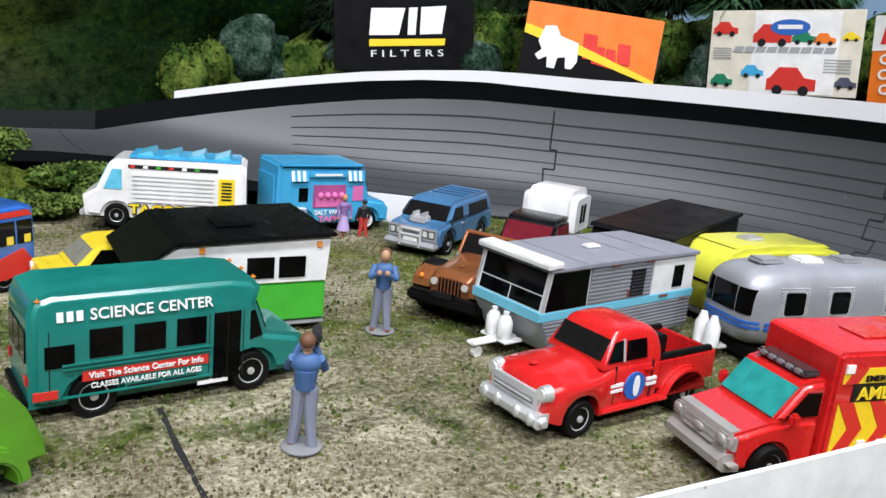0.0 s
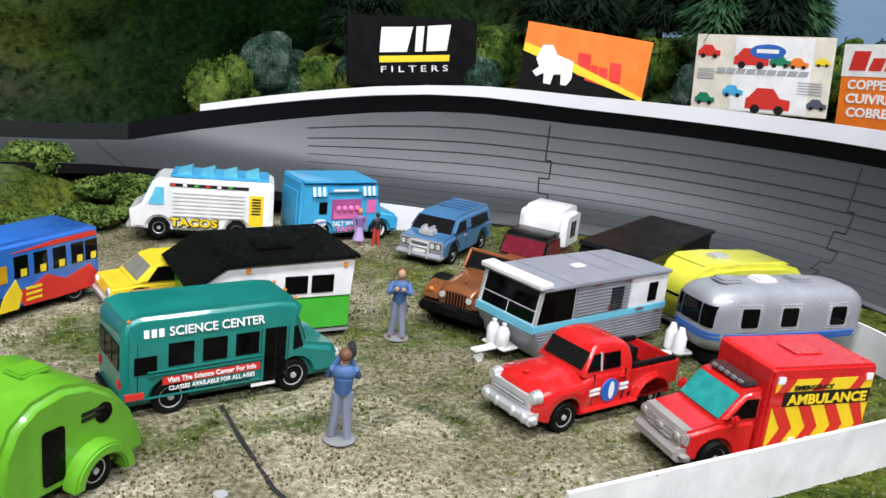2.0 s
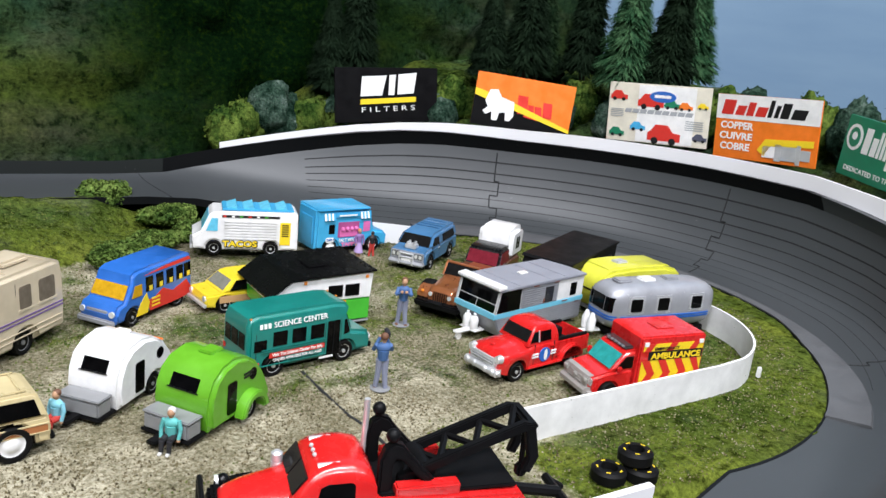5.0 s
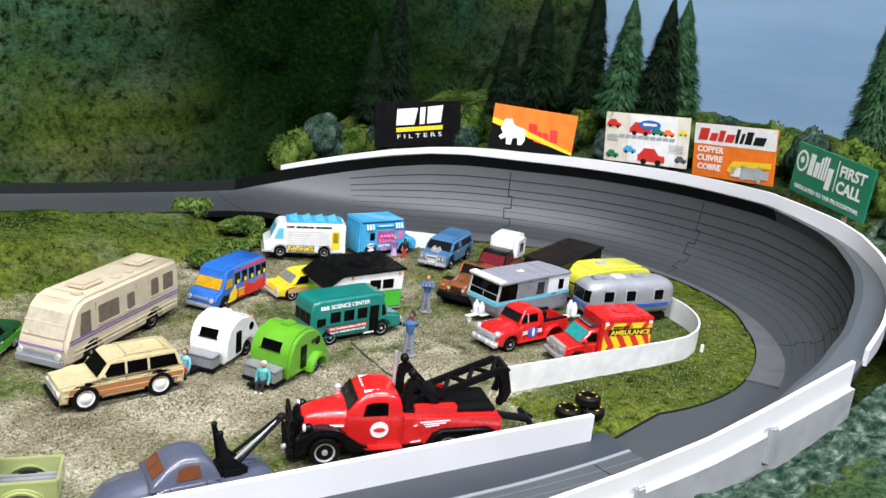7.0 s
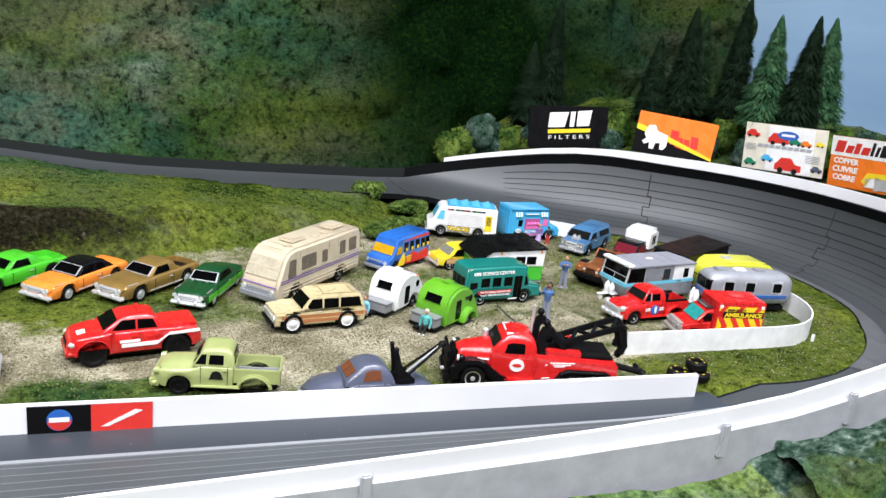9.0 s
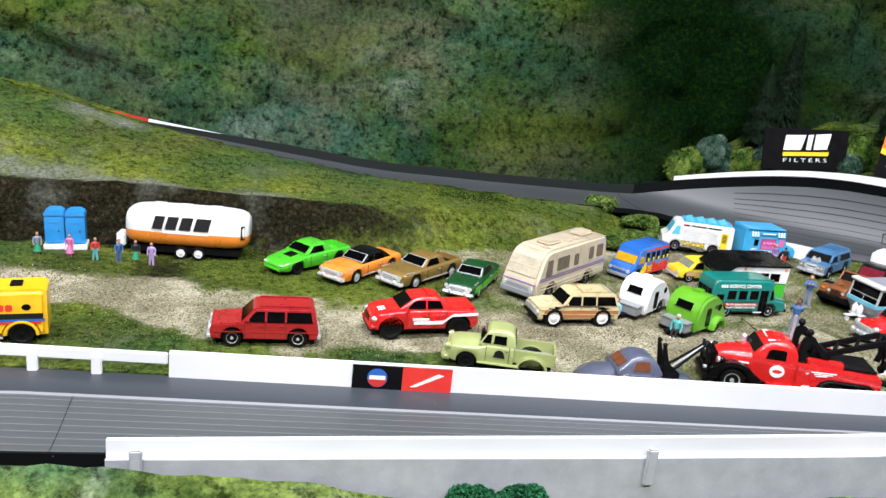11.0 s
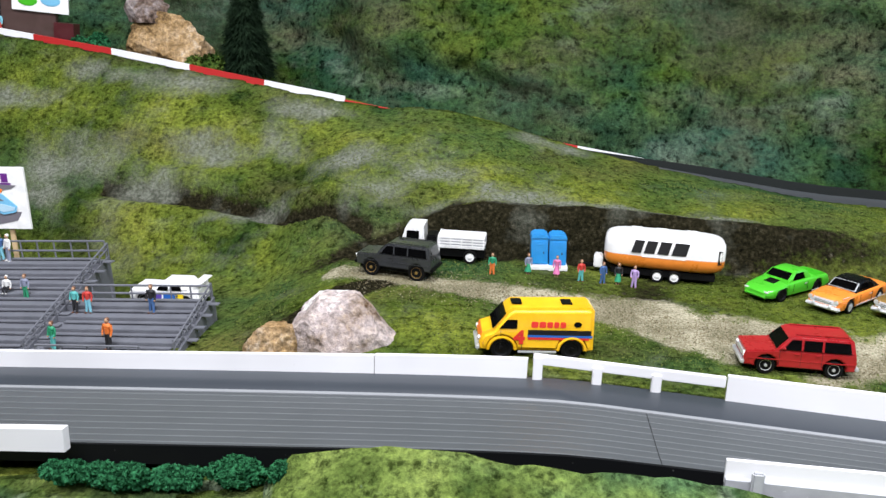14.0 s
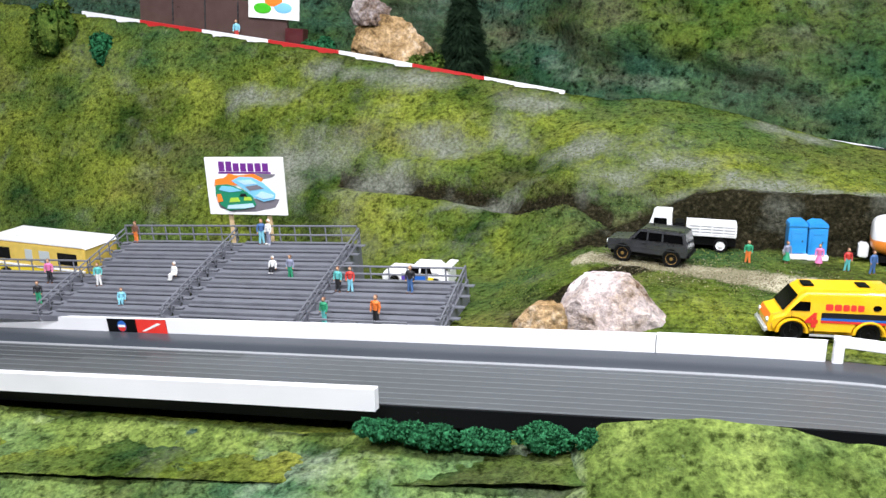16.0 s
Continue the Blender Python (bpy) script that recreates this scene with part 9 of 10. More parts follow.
OAKBARK = paint("bark", (0.10, 0.045, 0.025), 0.8, 0, 0, 0.1)
for k, (x, y, z, top_z, r, m, ln) in enumerate((
        (47.4, 35.7, 12.4, 24.6, 2.7, GREENSPRUCE, 0), (49.2, 32.7, 12.6, 24.9, 2.5, DARKSPRUCE, 3), (53.6, 33.4, 13.0, 25.0, 2.6, GREENSPRUCE, -2), (38.9, 44.6, 11.6, 20.9, 1.9, DARKSPRUCE, 0),
        (42.2, 43.2, 12.2, 24.6, 2.4, DARKSPRUCE, 0), (45.6, 45.0, 12.0, 24.0, 2.2, SPRUCE, 0), (47.8, 41.0, 12.2, 26.4, 2.3, DARKSPRUCE, 0), (30.0, 53.0, 9.0, 23.8, 2.3, DARKSPRUCE, 1), (27.6, 53.4, 9.0, 18.6, 2.0, DARKSPRUCE, 0), (59.7, 14.4, 12.2, 25.8, 2.6, GREENSPRUCE, -8))):
    spruce(x, y, z, top_z - z, r, m, ln, 10 + k)
spruce(-83.5, 66.8, 11.0, 15.0, 3.4, DARKSPRUCE, 0, 44, 1.4)

HEDGE = "rough green foam hedge clump on the bank"
for k, (x, y, z, sx, sz, m) in enumerate((
        (18.6, 53.2, 5.6, 3.0, 4.4, BUSHMAT), (22.0, 53.0, 6.0, 3.6, 5.2, SCRAPE), (25.5, 52.0, 6.2, 3.4, 4.6, BUSHMAT), (29.5, 50.6, 7.0, 3.4, 4.6, SCRAPE), (34.6, 48.0, 8.0, 3.6, 4.8, SCRAPE), (38.2, 47.2, 8.6, 3.2, 4.6, BUSHMAT),
        (41.8, 43.6, 8.8, 3.2, 4.6, BUSHMAT), (44.0, 40.2, 9.0, 3.0, 4.4, SCRAPE), (46.8, 39.4, 9.6, 3.2, 4.4, BUSHMAT), (48.4, 36.0, 9.0, 3.0, 4.8, SCRAPE), (50.4, 32.6, 10.0, 3.2, 4.6, BUSHMAT), (51.6, 28.6, 10.4, 3.2, 5.0, BUSHMAT),
        (52.4, 24.6, 10.6, 3.2, 5.2, SCRAPE), (52.8, 20.6, 10.6, 3.2, 5.2, BUSHMAT), (52.8, 16.4, 10.4, 3.0, 5.2, SCRAPE), (52.0, 12.6, 10.4, 3.2, 5.0, BUSHMAT), (51.6, 8.2, 9.6, 3.2, 5.0, BUSHMAT), (50.0, 4.0, 7.8, 3.4, 4.6, SCRAPE), (46.5, 0.0, 6.0, 3.2, 4.0, BUSHMAT))):
    foam_bush("hedge_clump", HEDGE if m is BUSHMAT else "glazed pale and green rocky foam clump on the bank", (x, y, z - 0.6), (sx, sx * 0.8, sz * 0.85), m, 100 + k, 8, 700 if m is BUSHMAT else 120)
foam_bush("moss_ball", "pale grey-green moss ball on the hedge", (48.2, 45.0, 12.4), (1.5, 1.5, 2.0), SCRAPE, 131, 4, 150)
for k, (x, y, z, sx, sy, sz) in enumerate(((5.2, 46.6, 1.8, 1.7, 1.3, 1.5), (8.8, 43.6, 0.9, 2.2, 1.2, 1.0), (6.2, 39.4, 0.5, 1.7, 1.3, 0.7), (3.0, 36.2, 0.7, 1.8, 1.4, 1.0), (9.8, 40.6, 0.3, 1.6, 1.3, 1.3))):
    foam_bush("shrub", "bushy green lichen shrub beside the upper road", (x, y, z), (sx, sy, sz), LICHEN, 150 + k, 14, 2600, 0.17)
for k, (x, y, z, sx, sz) in enumerate(((-71.5, 0.9, -4.0, 1.5, 1.6), (-68.6, 0.7, -3.9, 1.7, 1.9), (-65.6, 0.8, -3.8, 1.5, 1.5), (-62.2, 0.9, -3.3, 1.7, 1.9), (-59.4, 1.0, -3.0, 1.5, 1.4), (-57.6, 1.2, -2.8, 1.0, 1.1), (-22.6, -2.8, -1.8, 1.3, 1.6), (-20.2, -3.1, -1.8, 1.6, 1.9), (-5.5, -5.6, -1.6, 1.4, 1.3))):
    foam_bush("shrub", "dark emerald foam shrub in front of the track", (x, y, z + 0.9), (sx * 0.95, sx * 0.55, sz * 0.5), DARKBUSH, 170 + k, 12, 1500, 0.2)
foam_bush("hanging_shrub", "leafy green shrub spilling over the hill top", (-137, 57.5, 15.5), (3.0, 2.4, 6.0), BUSHMAT, 191, 8, 900, 0.4)
foam_bush("shrub", "small dark shrub on the hill top", (-129, 56.2, 14.0), (1.8, 1.5, 3.4), DARKBUSH, 192, 6, 500, 0.35)
foam_bush("shrub", "green foam shrub beside the rock", (-87.5, 64.0, 12.0), (2.2, 1.6, 2.4), BUSHMAT, 193, 6, 500, 0.35)
foam_bush("shrub", "green foam shrub beside the rock", (-102.6, 66.0, 13.6), (2.6, 1.6, 3.0), DARKBUSH, 194, 6, 500, 0.35)


# ---- rocks
def rock_mat(name, stops):
    return turf(name, stops, scale=26, fine=240, relief=0.0022, rough=0.8)


PINKROCK = rock_mat("pink_grey_stone", [(0.54, (0.035, 0.025, 0.020)), (0.63, (0.14, 0.10, 0.08)), (0.72, (0.24, 0.20, 0.19)), (0.84, (0.36, 0.32, 0.32)), (0.94, (0.72, 0.70, 0.66))])
TANROCK = rock_mat("tan_stone", [(0.52, (0.055, 0.035, 0.018)), (0.66, (0.25, 0.16, 0.075)), (0.80, (0.40, 0.28, 0.16)), (0.95, (0.60, 0.53, 0.44))])


def rock(name, label, c, s, mat, seed, cuts=16, faces=(), rough=1.0):
    """A broken stone: a lump chipped by planes, with noise relief."""
    rnd = random.Random(seed)
    bm = bmesh.new()
    bmesh.ops.create_icosphere(bm, subdivisions=5, radius=1)
    planes = [(Vector(n).normalized(), d) for n, d in faces]
    for k in range(cuts):
        n = Vector((rnd.gauss(0, 1), rnd.gauss(0, 1), rnd.gauss(0.2, 0.8))).normalized()
        planes.append((n, rnd.uniform(0.62, 0.92)))
    for v in bm.verts:
        p = v.co.copy()
        for n, d in planes:
            q = p.dot(n) - d
            if q > 0:
                p -= n * q * 0.93
        p *= 1 + rough * (0.10 * noise.noise(p * 2.3 + Vector((seed, 0, 0))) + 0.07 * noise.noise(p * 7 + Vector((0, seed, 0)))) + 0.03 * noise.noise(p * 18)
        p.z = max(p.z, -0.35)
        v.co = Vector(c) + Vector((p.x * s[0], p.y * s[1], (p.z + 0.35) * s[2]))
    return tagged(part(name, bm, mat, None, sharp=28), label, "rock")


QUARTZ = rock_mat("pink_quartz", [(0.50, (0.10, 0.06, 0.035)), (0.58, (0.25, 0.19, 0.15)), (0.70, (0.36, 0.30, 0.28)), (0.83, (0.44, 0.38, 0.37)), (0.87, (0.74, 0.72, 0.68)), (0.95, (0.80, 0.79, 0.76))])
rock("boulder", "pink-grey quartz boulder behind the barrier", (-60.3, 16.2, -1.8), (4.5, 2.9, 3.5), QUARTZ, 5, 7, [((0.12, -0.72, 0.62), 0.56), ((0.78, -0.15, 0.62), 0.60), ((-0.75, -0.1, 0.62), 0.66), ((-0.15, 0.1, 1.0), 0.74), ((0.5, -0.85, 0.1), 0.72), ((-0.55, -0.8, 0.1), 0.74)], 0.55)
rock("boulder", "small brown and white stone beside the boulder", (-64.7, 15.0, -2.3), (2.1, 1.5, 2.5), TANROCK, 9)
rock("boulder", "tan broken stone beside the upper road", (-93.6, 67.4, 12.6), (6.6, 3.0, 4.6), TANROCK, 12)
rock("boulder", "grey stone on top of the tan stone", (-96.4, 67.6, 17.6), (3.0, 2.2, 3.2), PINKROCK, 14)

# red and white kerb along the upper road
kerb = thing("kerb", "red and white painted kerb strips along the upper road", "kerb", kind="structure")
for k, (a, b) in enumerate(((-140.2, -130.0), (-130.0, -119.7), (-119.7, -109.4), (-109.4, -99.0), (-99.0, -88.9), (-88.9, -79.5), (-79.5, -69.7), (-69.7, -60.0), (-60.0, -51.4), (-51.4, -42.8), (-42.8, -33.9))):
    strip_wall("kerb_strip", [Vector((x, road_y(x) + 0.5, road_z(x) - 0.9)) for x in np.linspace(a, b, 5)], 1.25 if b < -65 else 0.85, 0.35, CURBRED if k in (1, 3, 5, 7, 9) else WHITE, kerb)

# ---- sign boards
GREENINK = flat_print("green_print", (0.01, 0.20, 0.10))
SIGNBLACK = paint("sign_black", (0.004, 0.004, 0.0045), 0.4, 0, 0.0, 0.03, spec=0.12)
SIGNWHITE = paint("sign_white", (0.82, 0.82, 0.80), 0.45, 0, 0.1, 0.03)
SIGNORANGE = paint("sign_orange", (0.86, 0.19, 0.01), 0.4, 0, 0.1, 0.03)
SIGNCREAM = paint("sign_cream", (0.72, 0.68, 0.56), 0.45, 0, 0.1, 0.03)
SIGNGREEN = paint("sign_green", (0.008, 0.20, 0.10), 0.4, 0, 0.1, 0.03)
SIGNRED = paint("sign_red", (0.72, 0.03, 0.02), 0.4, 0, 0.1, 0.03)


def sign(label, tl, tr, bl, mat, legs=0):
    """A board given by three corners; returns its root, a frame at its lower left corner, width and height."""
    tl, tr, bl = Vector(tl), Vector(tr), Vector(bl)
    w, h = (tr - tl).length, (tl - bl).length
    m = facing(bl, tr - tl, tl - bl)
    root = new("billboard")
    root.empty_display_size = 0.02
    mm = m.copy()
    mm.translation = mm.translation * CM
    root.matrix_basis = mm
    tagged(root, label, "billboard", "advertising boards")
    part("board", box(w / 2, h / 2, -0.12, w, h, 0.22, 0.03), mat, root)
    for k in range(legs):
        part("post", box(w * (0.25 + 0.5 * k) if legs > 1 else w * 0.75, -1.6, -0.35, 0.45, 4.2, 0.2, 0.03), OAK, root, "wooden post")
    return root, w, h


def shape(root, pts, mat, t=0.02, name="print"):
    return part(name, slab([(x, y, t) for x, y in pts], t), mat, root)


def rect_on(root, x0, y0, x1, y1, mat, t=0.02, skew=0.0, name="print"):
    return shape(root, [(x0, y0), (x1, y0), (x1 + skew, y1), (x0 + skew, y1)], mat, t, name)


def at_sign(x, y, t=0.03, turn=0.0):
    return pose(x, y, t, 0, 0, turn)


root, w, h = sign("black billboard with white block shapes and a yellow bar", (25.3, 48.7, 11.7), (34.6, 46.3, 12.3), (25.3, 48.3, 7.0), SIGNBLACK)
for pts in (((2.3, 2.25), (4.3, 2.32), (4.75, 4.05), (2.45, 3.95)), ((4.9, 2.35), (5.45, 2.37), (5.6, 4.12), (5.0, 4.08)), ((5.75, 2.4), (7.3, 2.5), (7.6, 4.3), (5.85, 4.15))):
    shape(root, pts, WHITEINK, name="lettering_bar")
shape(root, [(2.3, 1.55), (7.5, 1.75), (7.55, 2.2), (2.3, 2.0)], YELLOWINK)
text("F I L T E R S", 0.62, at_sign(4.9, 1.15, 0.03, 2), WHITEINK, root, width=5.0)

root, w, h = sign("orange and black billboard with a plain white animal shape", (36.3, 42.8, 12.6), (43.1, 37.2, 12.1), (35.8, 42.7, 8.0), SIGNORANGE)
shape(root, [(0, 0), (w, 0), (w, 0.7), (0.0, 2.6)], SIGNBLACK, 0.02)
shape(root, [(0, 2.6), (0, 3.2), (2.4, 2.7), (w, 0.75), (w, 0.45)], YELLOWINK, 0.035)
shape(root, [(1.0, 2.2), (1.3, 3.2), (2.0, 3.3), (2.4, 2.7), (3.6, 2.4), (3.7, 1.2), (3.4, 0.7), (3.0, 0.7), (2.9, 1.4), (2.4, 1.3), (2.3, 0.6), (1.8, 0.6), (1.7, 1.3), (1.2, 1.0), (0.9, 1.3), (1.3, 1.7)], WHITEINK, 0.05)
for x0, x1, y1 in ((4.0, 4.9, 3.1), (5.0, 5.5, 2.4), (5.6, 6.2, 2.35), (6.3, 7.1, 2.8)):
    rect_on(root, x0, 1.5, x1, y1, SIGNRED, 0.05, -0.15)
shape(root, [(4.6, 1.3), (7.3, 0.95), (7.3, 1.2), (4.6, 1.5)], SIGNRED, 0.05)

root, w, h = sign("cream billboard with small printed vehicle pictures and a blue oval", (44.6, 34.9, 13.0), (47.5, 26.6, 13.6), (44.9, 34.6, 8.0), SIGNCREAM)
rect_on(root, w * 0.30, h * 0.02, w * 0.86, h * 0.98, SIGNWHITE, 0.015)
shape(root, [(w * 0.54 + a * 1.25, h * 0.80 + b * 0.55) for a, b in ring_pts(1, 1)], WHITEINK, 0.03)
shape(root, [(w * 0.54 + a * 1.15, h * 0.80 + b * 0.47) for a, b in ring_pts(1, 1)], BLUEINK, 0.045)
shape(root, [(w * 0.46, h * 0.78), (w * 0.62, h * 0.78), (w * 0.62, h * 0.83), (w * 0.46, h * 0.83)], WHITEINK, 0.06)
GREYINK = flat_print("grey_print", (0.35, 0.37, 0.38))
for k in range(9):
    rect_on(root, w * (0.17 + 0.075 * k), h * 0.50, w * (0.235 + 0.075 * k), h * 0.57, GREYINK, 0.03, 0.12)


def tiny_car(root, x, y, s, mat):
    shape(root, [(x, y), (x + 1.5 * s, y), (x + 1.5 * s, y + 0.35 * s), (x + 1.15 * s, y + 0.4 * s), (x + 0.9 * s, y + 0.72 * s), (x + 0.35 * s, y + 0.72 * s), (x + 0.1 * s, y + 0.4 * s), (x, y + 0.35 * s)], mat, 0.035)
    for q in (0.35, 1.15):
        shape(root, [(x + q * s + a * 0.16 * s, y + b * 0.16 * s) for a, b in ring_pts(1, 1, 12)], BLACKINK, 0.05)


for x, y, s, m in ((0.02, 0.72, 1.0, REDINK), (0.30, 0.62, 1.5, REDINK), (0.56, 0.63, 0.9, GREENINK), (0.70, 0.62, 0.8, ORANGEINK), (0.03, 0.1, 0.9, GREENINK), (0.24, 0.22, 0.9, SKYBLUE), (0.42, 0.06, 1.9, REDINK), (0.86, 0.12, 0.8, SLATE), (0.88, 0.66, 0.6, YELLOWINK)):
    tiny_car(root, w * x, h * y, s, m)
for k in range(5):
    rect_on(root, w * 0.78, h * (0.28 + 0.035 * k), w * 0.95, h * (0.295 + 0.035 * k), GREYINK, 0.03)
    rect_on(root, w * 0.03, h * (0.42 + 0.03 * k), w * 0.16, h * (0.432 + 0.03 * k), GREYINK, 0.03)

root, w, h = sign("white and orange billboard with a chrome plug picture and white words", (47.8, 25.9, 13.3), (47.9, 17.2, 14.0), (48.0, 25.7, 8.2), SIGNORANGE)
rect_on(root, 0.0, h * 0.62, w, h, SIGNWHITE, 0.02)
for k, (x0, x1, y1, m) in enumerate(((0.05, 0.17, 0.92, REDINK), (0.19, 0.28, 0.84, REDINK), (0.30, 0.37, 0.90, REDINK), (0.39, 0.49, 0.84, REDINK), (0.51, 0.55, 0.95, BLACKINK), (0.57, 0.61, 0.88, BLACKINK), (0.63, 0.71, 0.92, BLACKINK), (0.73, 0.86, 0.84, BLACKINK))):
    rect_on(root, w * x0, h * 0.69, w * x1, h * y1, m, 0.035, 0.25, "lettering_bar")
for k, s in enumerate(("COPPER", "CUIVRE", "COBRE")):
    text(s, 0.78, at_sign(w * 0.22, h * (0.52 - 0.165 * k)), WHITEINK, root, bold=0.03, width=2.9 if k < 2 else 2.6)
shape(root, [(w * 0.45, h * 0.18), (w * 0.52, h * 0.36), (w * 0.97, h * 0.40), (w * 0.97, h * 0.30), (w * 0.58, h * 0.26), (w * 0.52, h * 0.10)], YELLOWINK, 0.035)
for x0, x1, hh in ((0.50, 0.62, 0.09), (0.62, 0.68, 0.13), (0.68, 0.82, 0.11), (0.82, 0.86, 0.15), (0.86, 0.95, 0.08)):
    part("plug_print", box(w * (x0 + x1) / 2, h * 0.17, 0.04, w * (x1 - x0), h * hh * 2, 0.06, 0.015), CHROME if x0 != 0.50 else SIGNWHITE, root)

root, w, h = sign("green billboard with white words and a wooden post", (48.4, 15.7, 13.4), (44.9, 7.0, 12.7), (48.5, 15.6, 9.0), SIGNGREEN, 1)
shape(root, [(0.95 + a * 0.75, h * 0.66 + b * 0.95) for a, b in ring_pts(1, 1)], WHITEINK, 0.02)
shape(root, [(0.95 + a * 0.52, h * 0.66 + b * 0.72) for a, b in ring_pts(1, 1)], SIGNGREEN, 0.035)
shape(root, [(0.95 + a * 0.25, h * 0.68 + b * 0.3) for a, b in ring_pts(1, 1, 10)], WHITEINK, 0.05)
for x0, x1, y0, y1 in ((1.85, 2.45, 0.44, 0.86), (2.6, 3.1, 0.44, 0.74), (3.22, 3.45, 0.44, 0.86), (3.57, 3.8, 0.44, 0.9), (3.92, 4.15, 0.44, 0.9), (4.25, 4.85, 0.30, 0.72)):
    rect_on(root, x0, h * y0, x1, h * y1, WHITEINK, 0.03, 0.1, "lettering_bar")
rect_on(root, 5.35, h * 0.32, 5.41, h * 0.92, WHITEINK, 0.03)
text("FIRST", 1.25, at_sign(7.2, h * 0.74), WHITEINK, root, bold=0.03, width=3.0)
text("CALL", 1.35, at_sign(7.1, h * 0.44), WHITEINK, root, bold=0.03, width=2.9)
text("DEDICATED TO THE PROFESSIONAL", 0.5, at_sign(w * 0.5, h * 0.14), WHITEINK, root, bold=0.01, width=w * 0.86)

# picture board above the grandstand
root, w, h = sign("white billboard with a painted green, orange and blue toy car", (-100.2, 32.2, 5.8), (-91.9, 32.2, 6.15), (-100.3, 32.2, 0.2), SIGNWHITE, 2)
LIMEINK = flat_print("lime_print", (0.35, 0.55, 0.05))
PURPLEINK = flat_print("deep_purple_print", (0.13, 0.02, 0.20))
LIGHTBLUEINK = flat_print("light_blue_print", (0.18, 0.48, 0.70))
for k in range(7):
    rect_on(root, w * (0.18 + 0.093 * k), h * 0.76, w * (0.255 + 0.093 * k), h * (0.93 if k in (0, 1) else 0.90), PURPLEINK, 0.02, 0, "lettering_bar")
rect_on(root, w * 0.17, h * 0.72, w * 0.84, h * 0.75, PURPLEINK)
SMOKEINK = flat_print("grey_smoke_print", (0.16, 0.15, 0.17))
PALEBLUEINK = flat_print("pale_blue_print", (0.42, 0.62, 0.74))
for pts, ink, t in ((((0.12, 0.22), (0.14, 0.12), (0.30, 0.05), (0.60, 0.06), (0.86, 0.14), (0.92, 0.28), (0.80, 0.30)), SMOKEINK, 0.012),
                    (((0.60, 0.66), (0.66, 0.73), (0.90, 0.71), (0.84, 0.66), (0.72, 0.63)), SMOKEINK, 0.02),
                    (((0.10, 0.50), (0.12, 0.62), (0.24, 0.65), (0.30, 0.72), (0.42, 0.69), (0.62, 0.72), (0.74, 0.64), (0.70, 0.56), (0.36, 0.52), (0.22, 0.52)), ORANGEINK, 0.03),
                    (((0.33, 0.60), (0.44, 0.67), (0.60, 0.66), (0.74, 0.56), (0.88, 0.38), (0.86, 0.28), (0.72, 0.24), (0.58, 0.32), (0.48, 0.46)), LIGHTBLUEINK, 0.045),
                    (((0.40, 0.60), (0.58, 0.62), (0.66, 0.55), (0.50, 0.53)), PALEBLUEINK, 0.06),
                    (((0.62, 0.34), (0.70, 0.42), (0.86, 0.36), (0.84, 0.31), (0.72, 0.28)), PALEBLUEINK, 0.06),
                    (((0.50, 0.50), (0.66, 0.53), (0.74, 0.47), (0.56, 0.43)), SMOKEINK, 0.06),
                    (((0.11, 0.34), (0.12, 0.52), (0.28, 0.54), (0.46, 0.45), (0.58, 0.34), (0.62, 0.18), (0.50, 0.11), (0.26, 0.08), (0.16, 0.18)), GREENINK, 0.065),
                    (((0.16, 0.44), (0.20, 0.51), (0.32, 0.50), (0.46, 0.43), (0.30, 0.40)), LIGHTBLUEINK, 0.08),
                    (((0.28, 0.22), (0.30, 0.30), (0.40, 0.31), (0.42, 0.24)), LIMEINK, 0.08),
                    (((0.47, 0.26), (0.48, 0.33), (0.56, 0.32), (0.58, 0.26)), LIMEINK, 0.08),
                    (((0.24, 0.11), (0.26, 0.17), (0.58, 0.21), (0.60, 0.15), (0.48, 0.12)), PALEBLUEINK, 0.08),
                    (((0.13, 0.22), (0.13, 0.36), (0.18, 0.37), (0.20, 0.24)), ORANGEINK, 0.08),
                    (((0.42, 0.33), (0.44, 0.38), (0.50, 0.38), (0.52, 0.32)), BLACKINK, 0.08)):
    shape(root, [(w * a, h * b) for a, b in pts], ink, t)


def barrier_ad(x0, x1, z0, hh):
    """Small printed card on the inside board: a dark half with a roundel, a red half with a white streak."""
    y0, y1 = in_line(x0) - 0.16, in_line(x1) - 0.16
    zz0, zz1 = base_z(x0) + z0, base_z(x1) + z0
    m = facing((x0, y0 - 0.03, zz0), (x1 - x0, y1 - y0, zz1 - zz0), (0, 0, 1))
    root = new("advert_card")
    mm = m.copy()
    mm.translation = mm.translation * CM
    root.matrix_basis = mm
    tagged(root, "small black and red printed card on the white barrier", "sign", "barrier cards")
    w = math.hypot(x1 - x0, y1 - y0)
    part("card", box(w / 2, hh / 2, 0.0, w, hh, 0.04), SIGNBLACK, root)
    rect_on(root, w * 0.5, 0, w, hh, SIGNRED, 0.035)
    shape(root, [(w * 0.25 + a * hh * 0.38, hh * 0.5 + b * hh * 0.38) for a, b in ring_pts(1, 1, 20)], BLUEINK, 0.05)
    shape(root, [(w * 0.25 + a * hh * 0.36, hh * 0.5 + b * hh * 0.36) for a, b in ring_pts(1, 1, 10, 180, 360)] + [(w * 0.25 + hh * 0.36, hh * 0.5)], REDINK, 0.06)
    rect_on(root, w * 0.25 - hh * 0.3, hh * 0.44, w * 0.25 + hh * 0.3, hh * 0.6, WHITEINK, 0.07)
    shape(root, [(w * 0.58, hh * 0.2), (w * 0.64, hh * 0.2), (w * 0.92, hh * 0.72), (w * 0.86, hh * 0.78)], WHITEINK, 0.05)


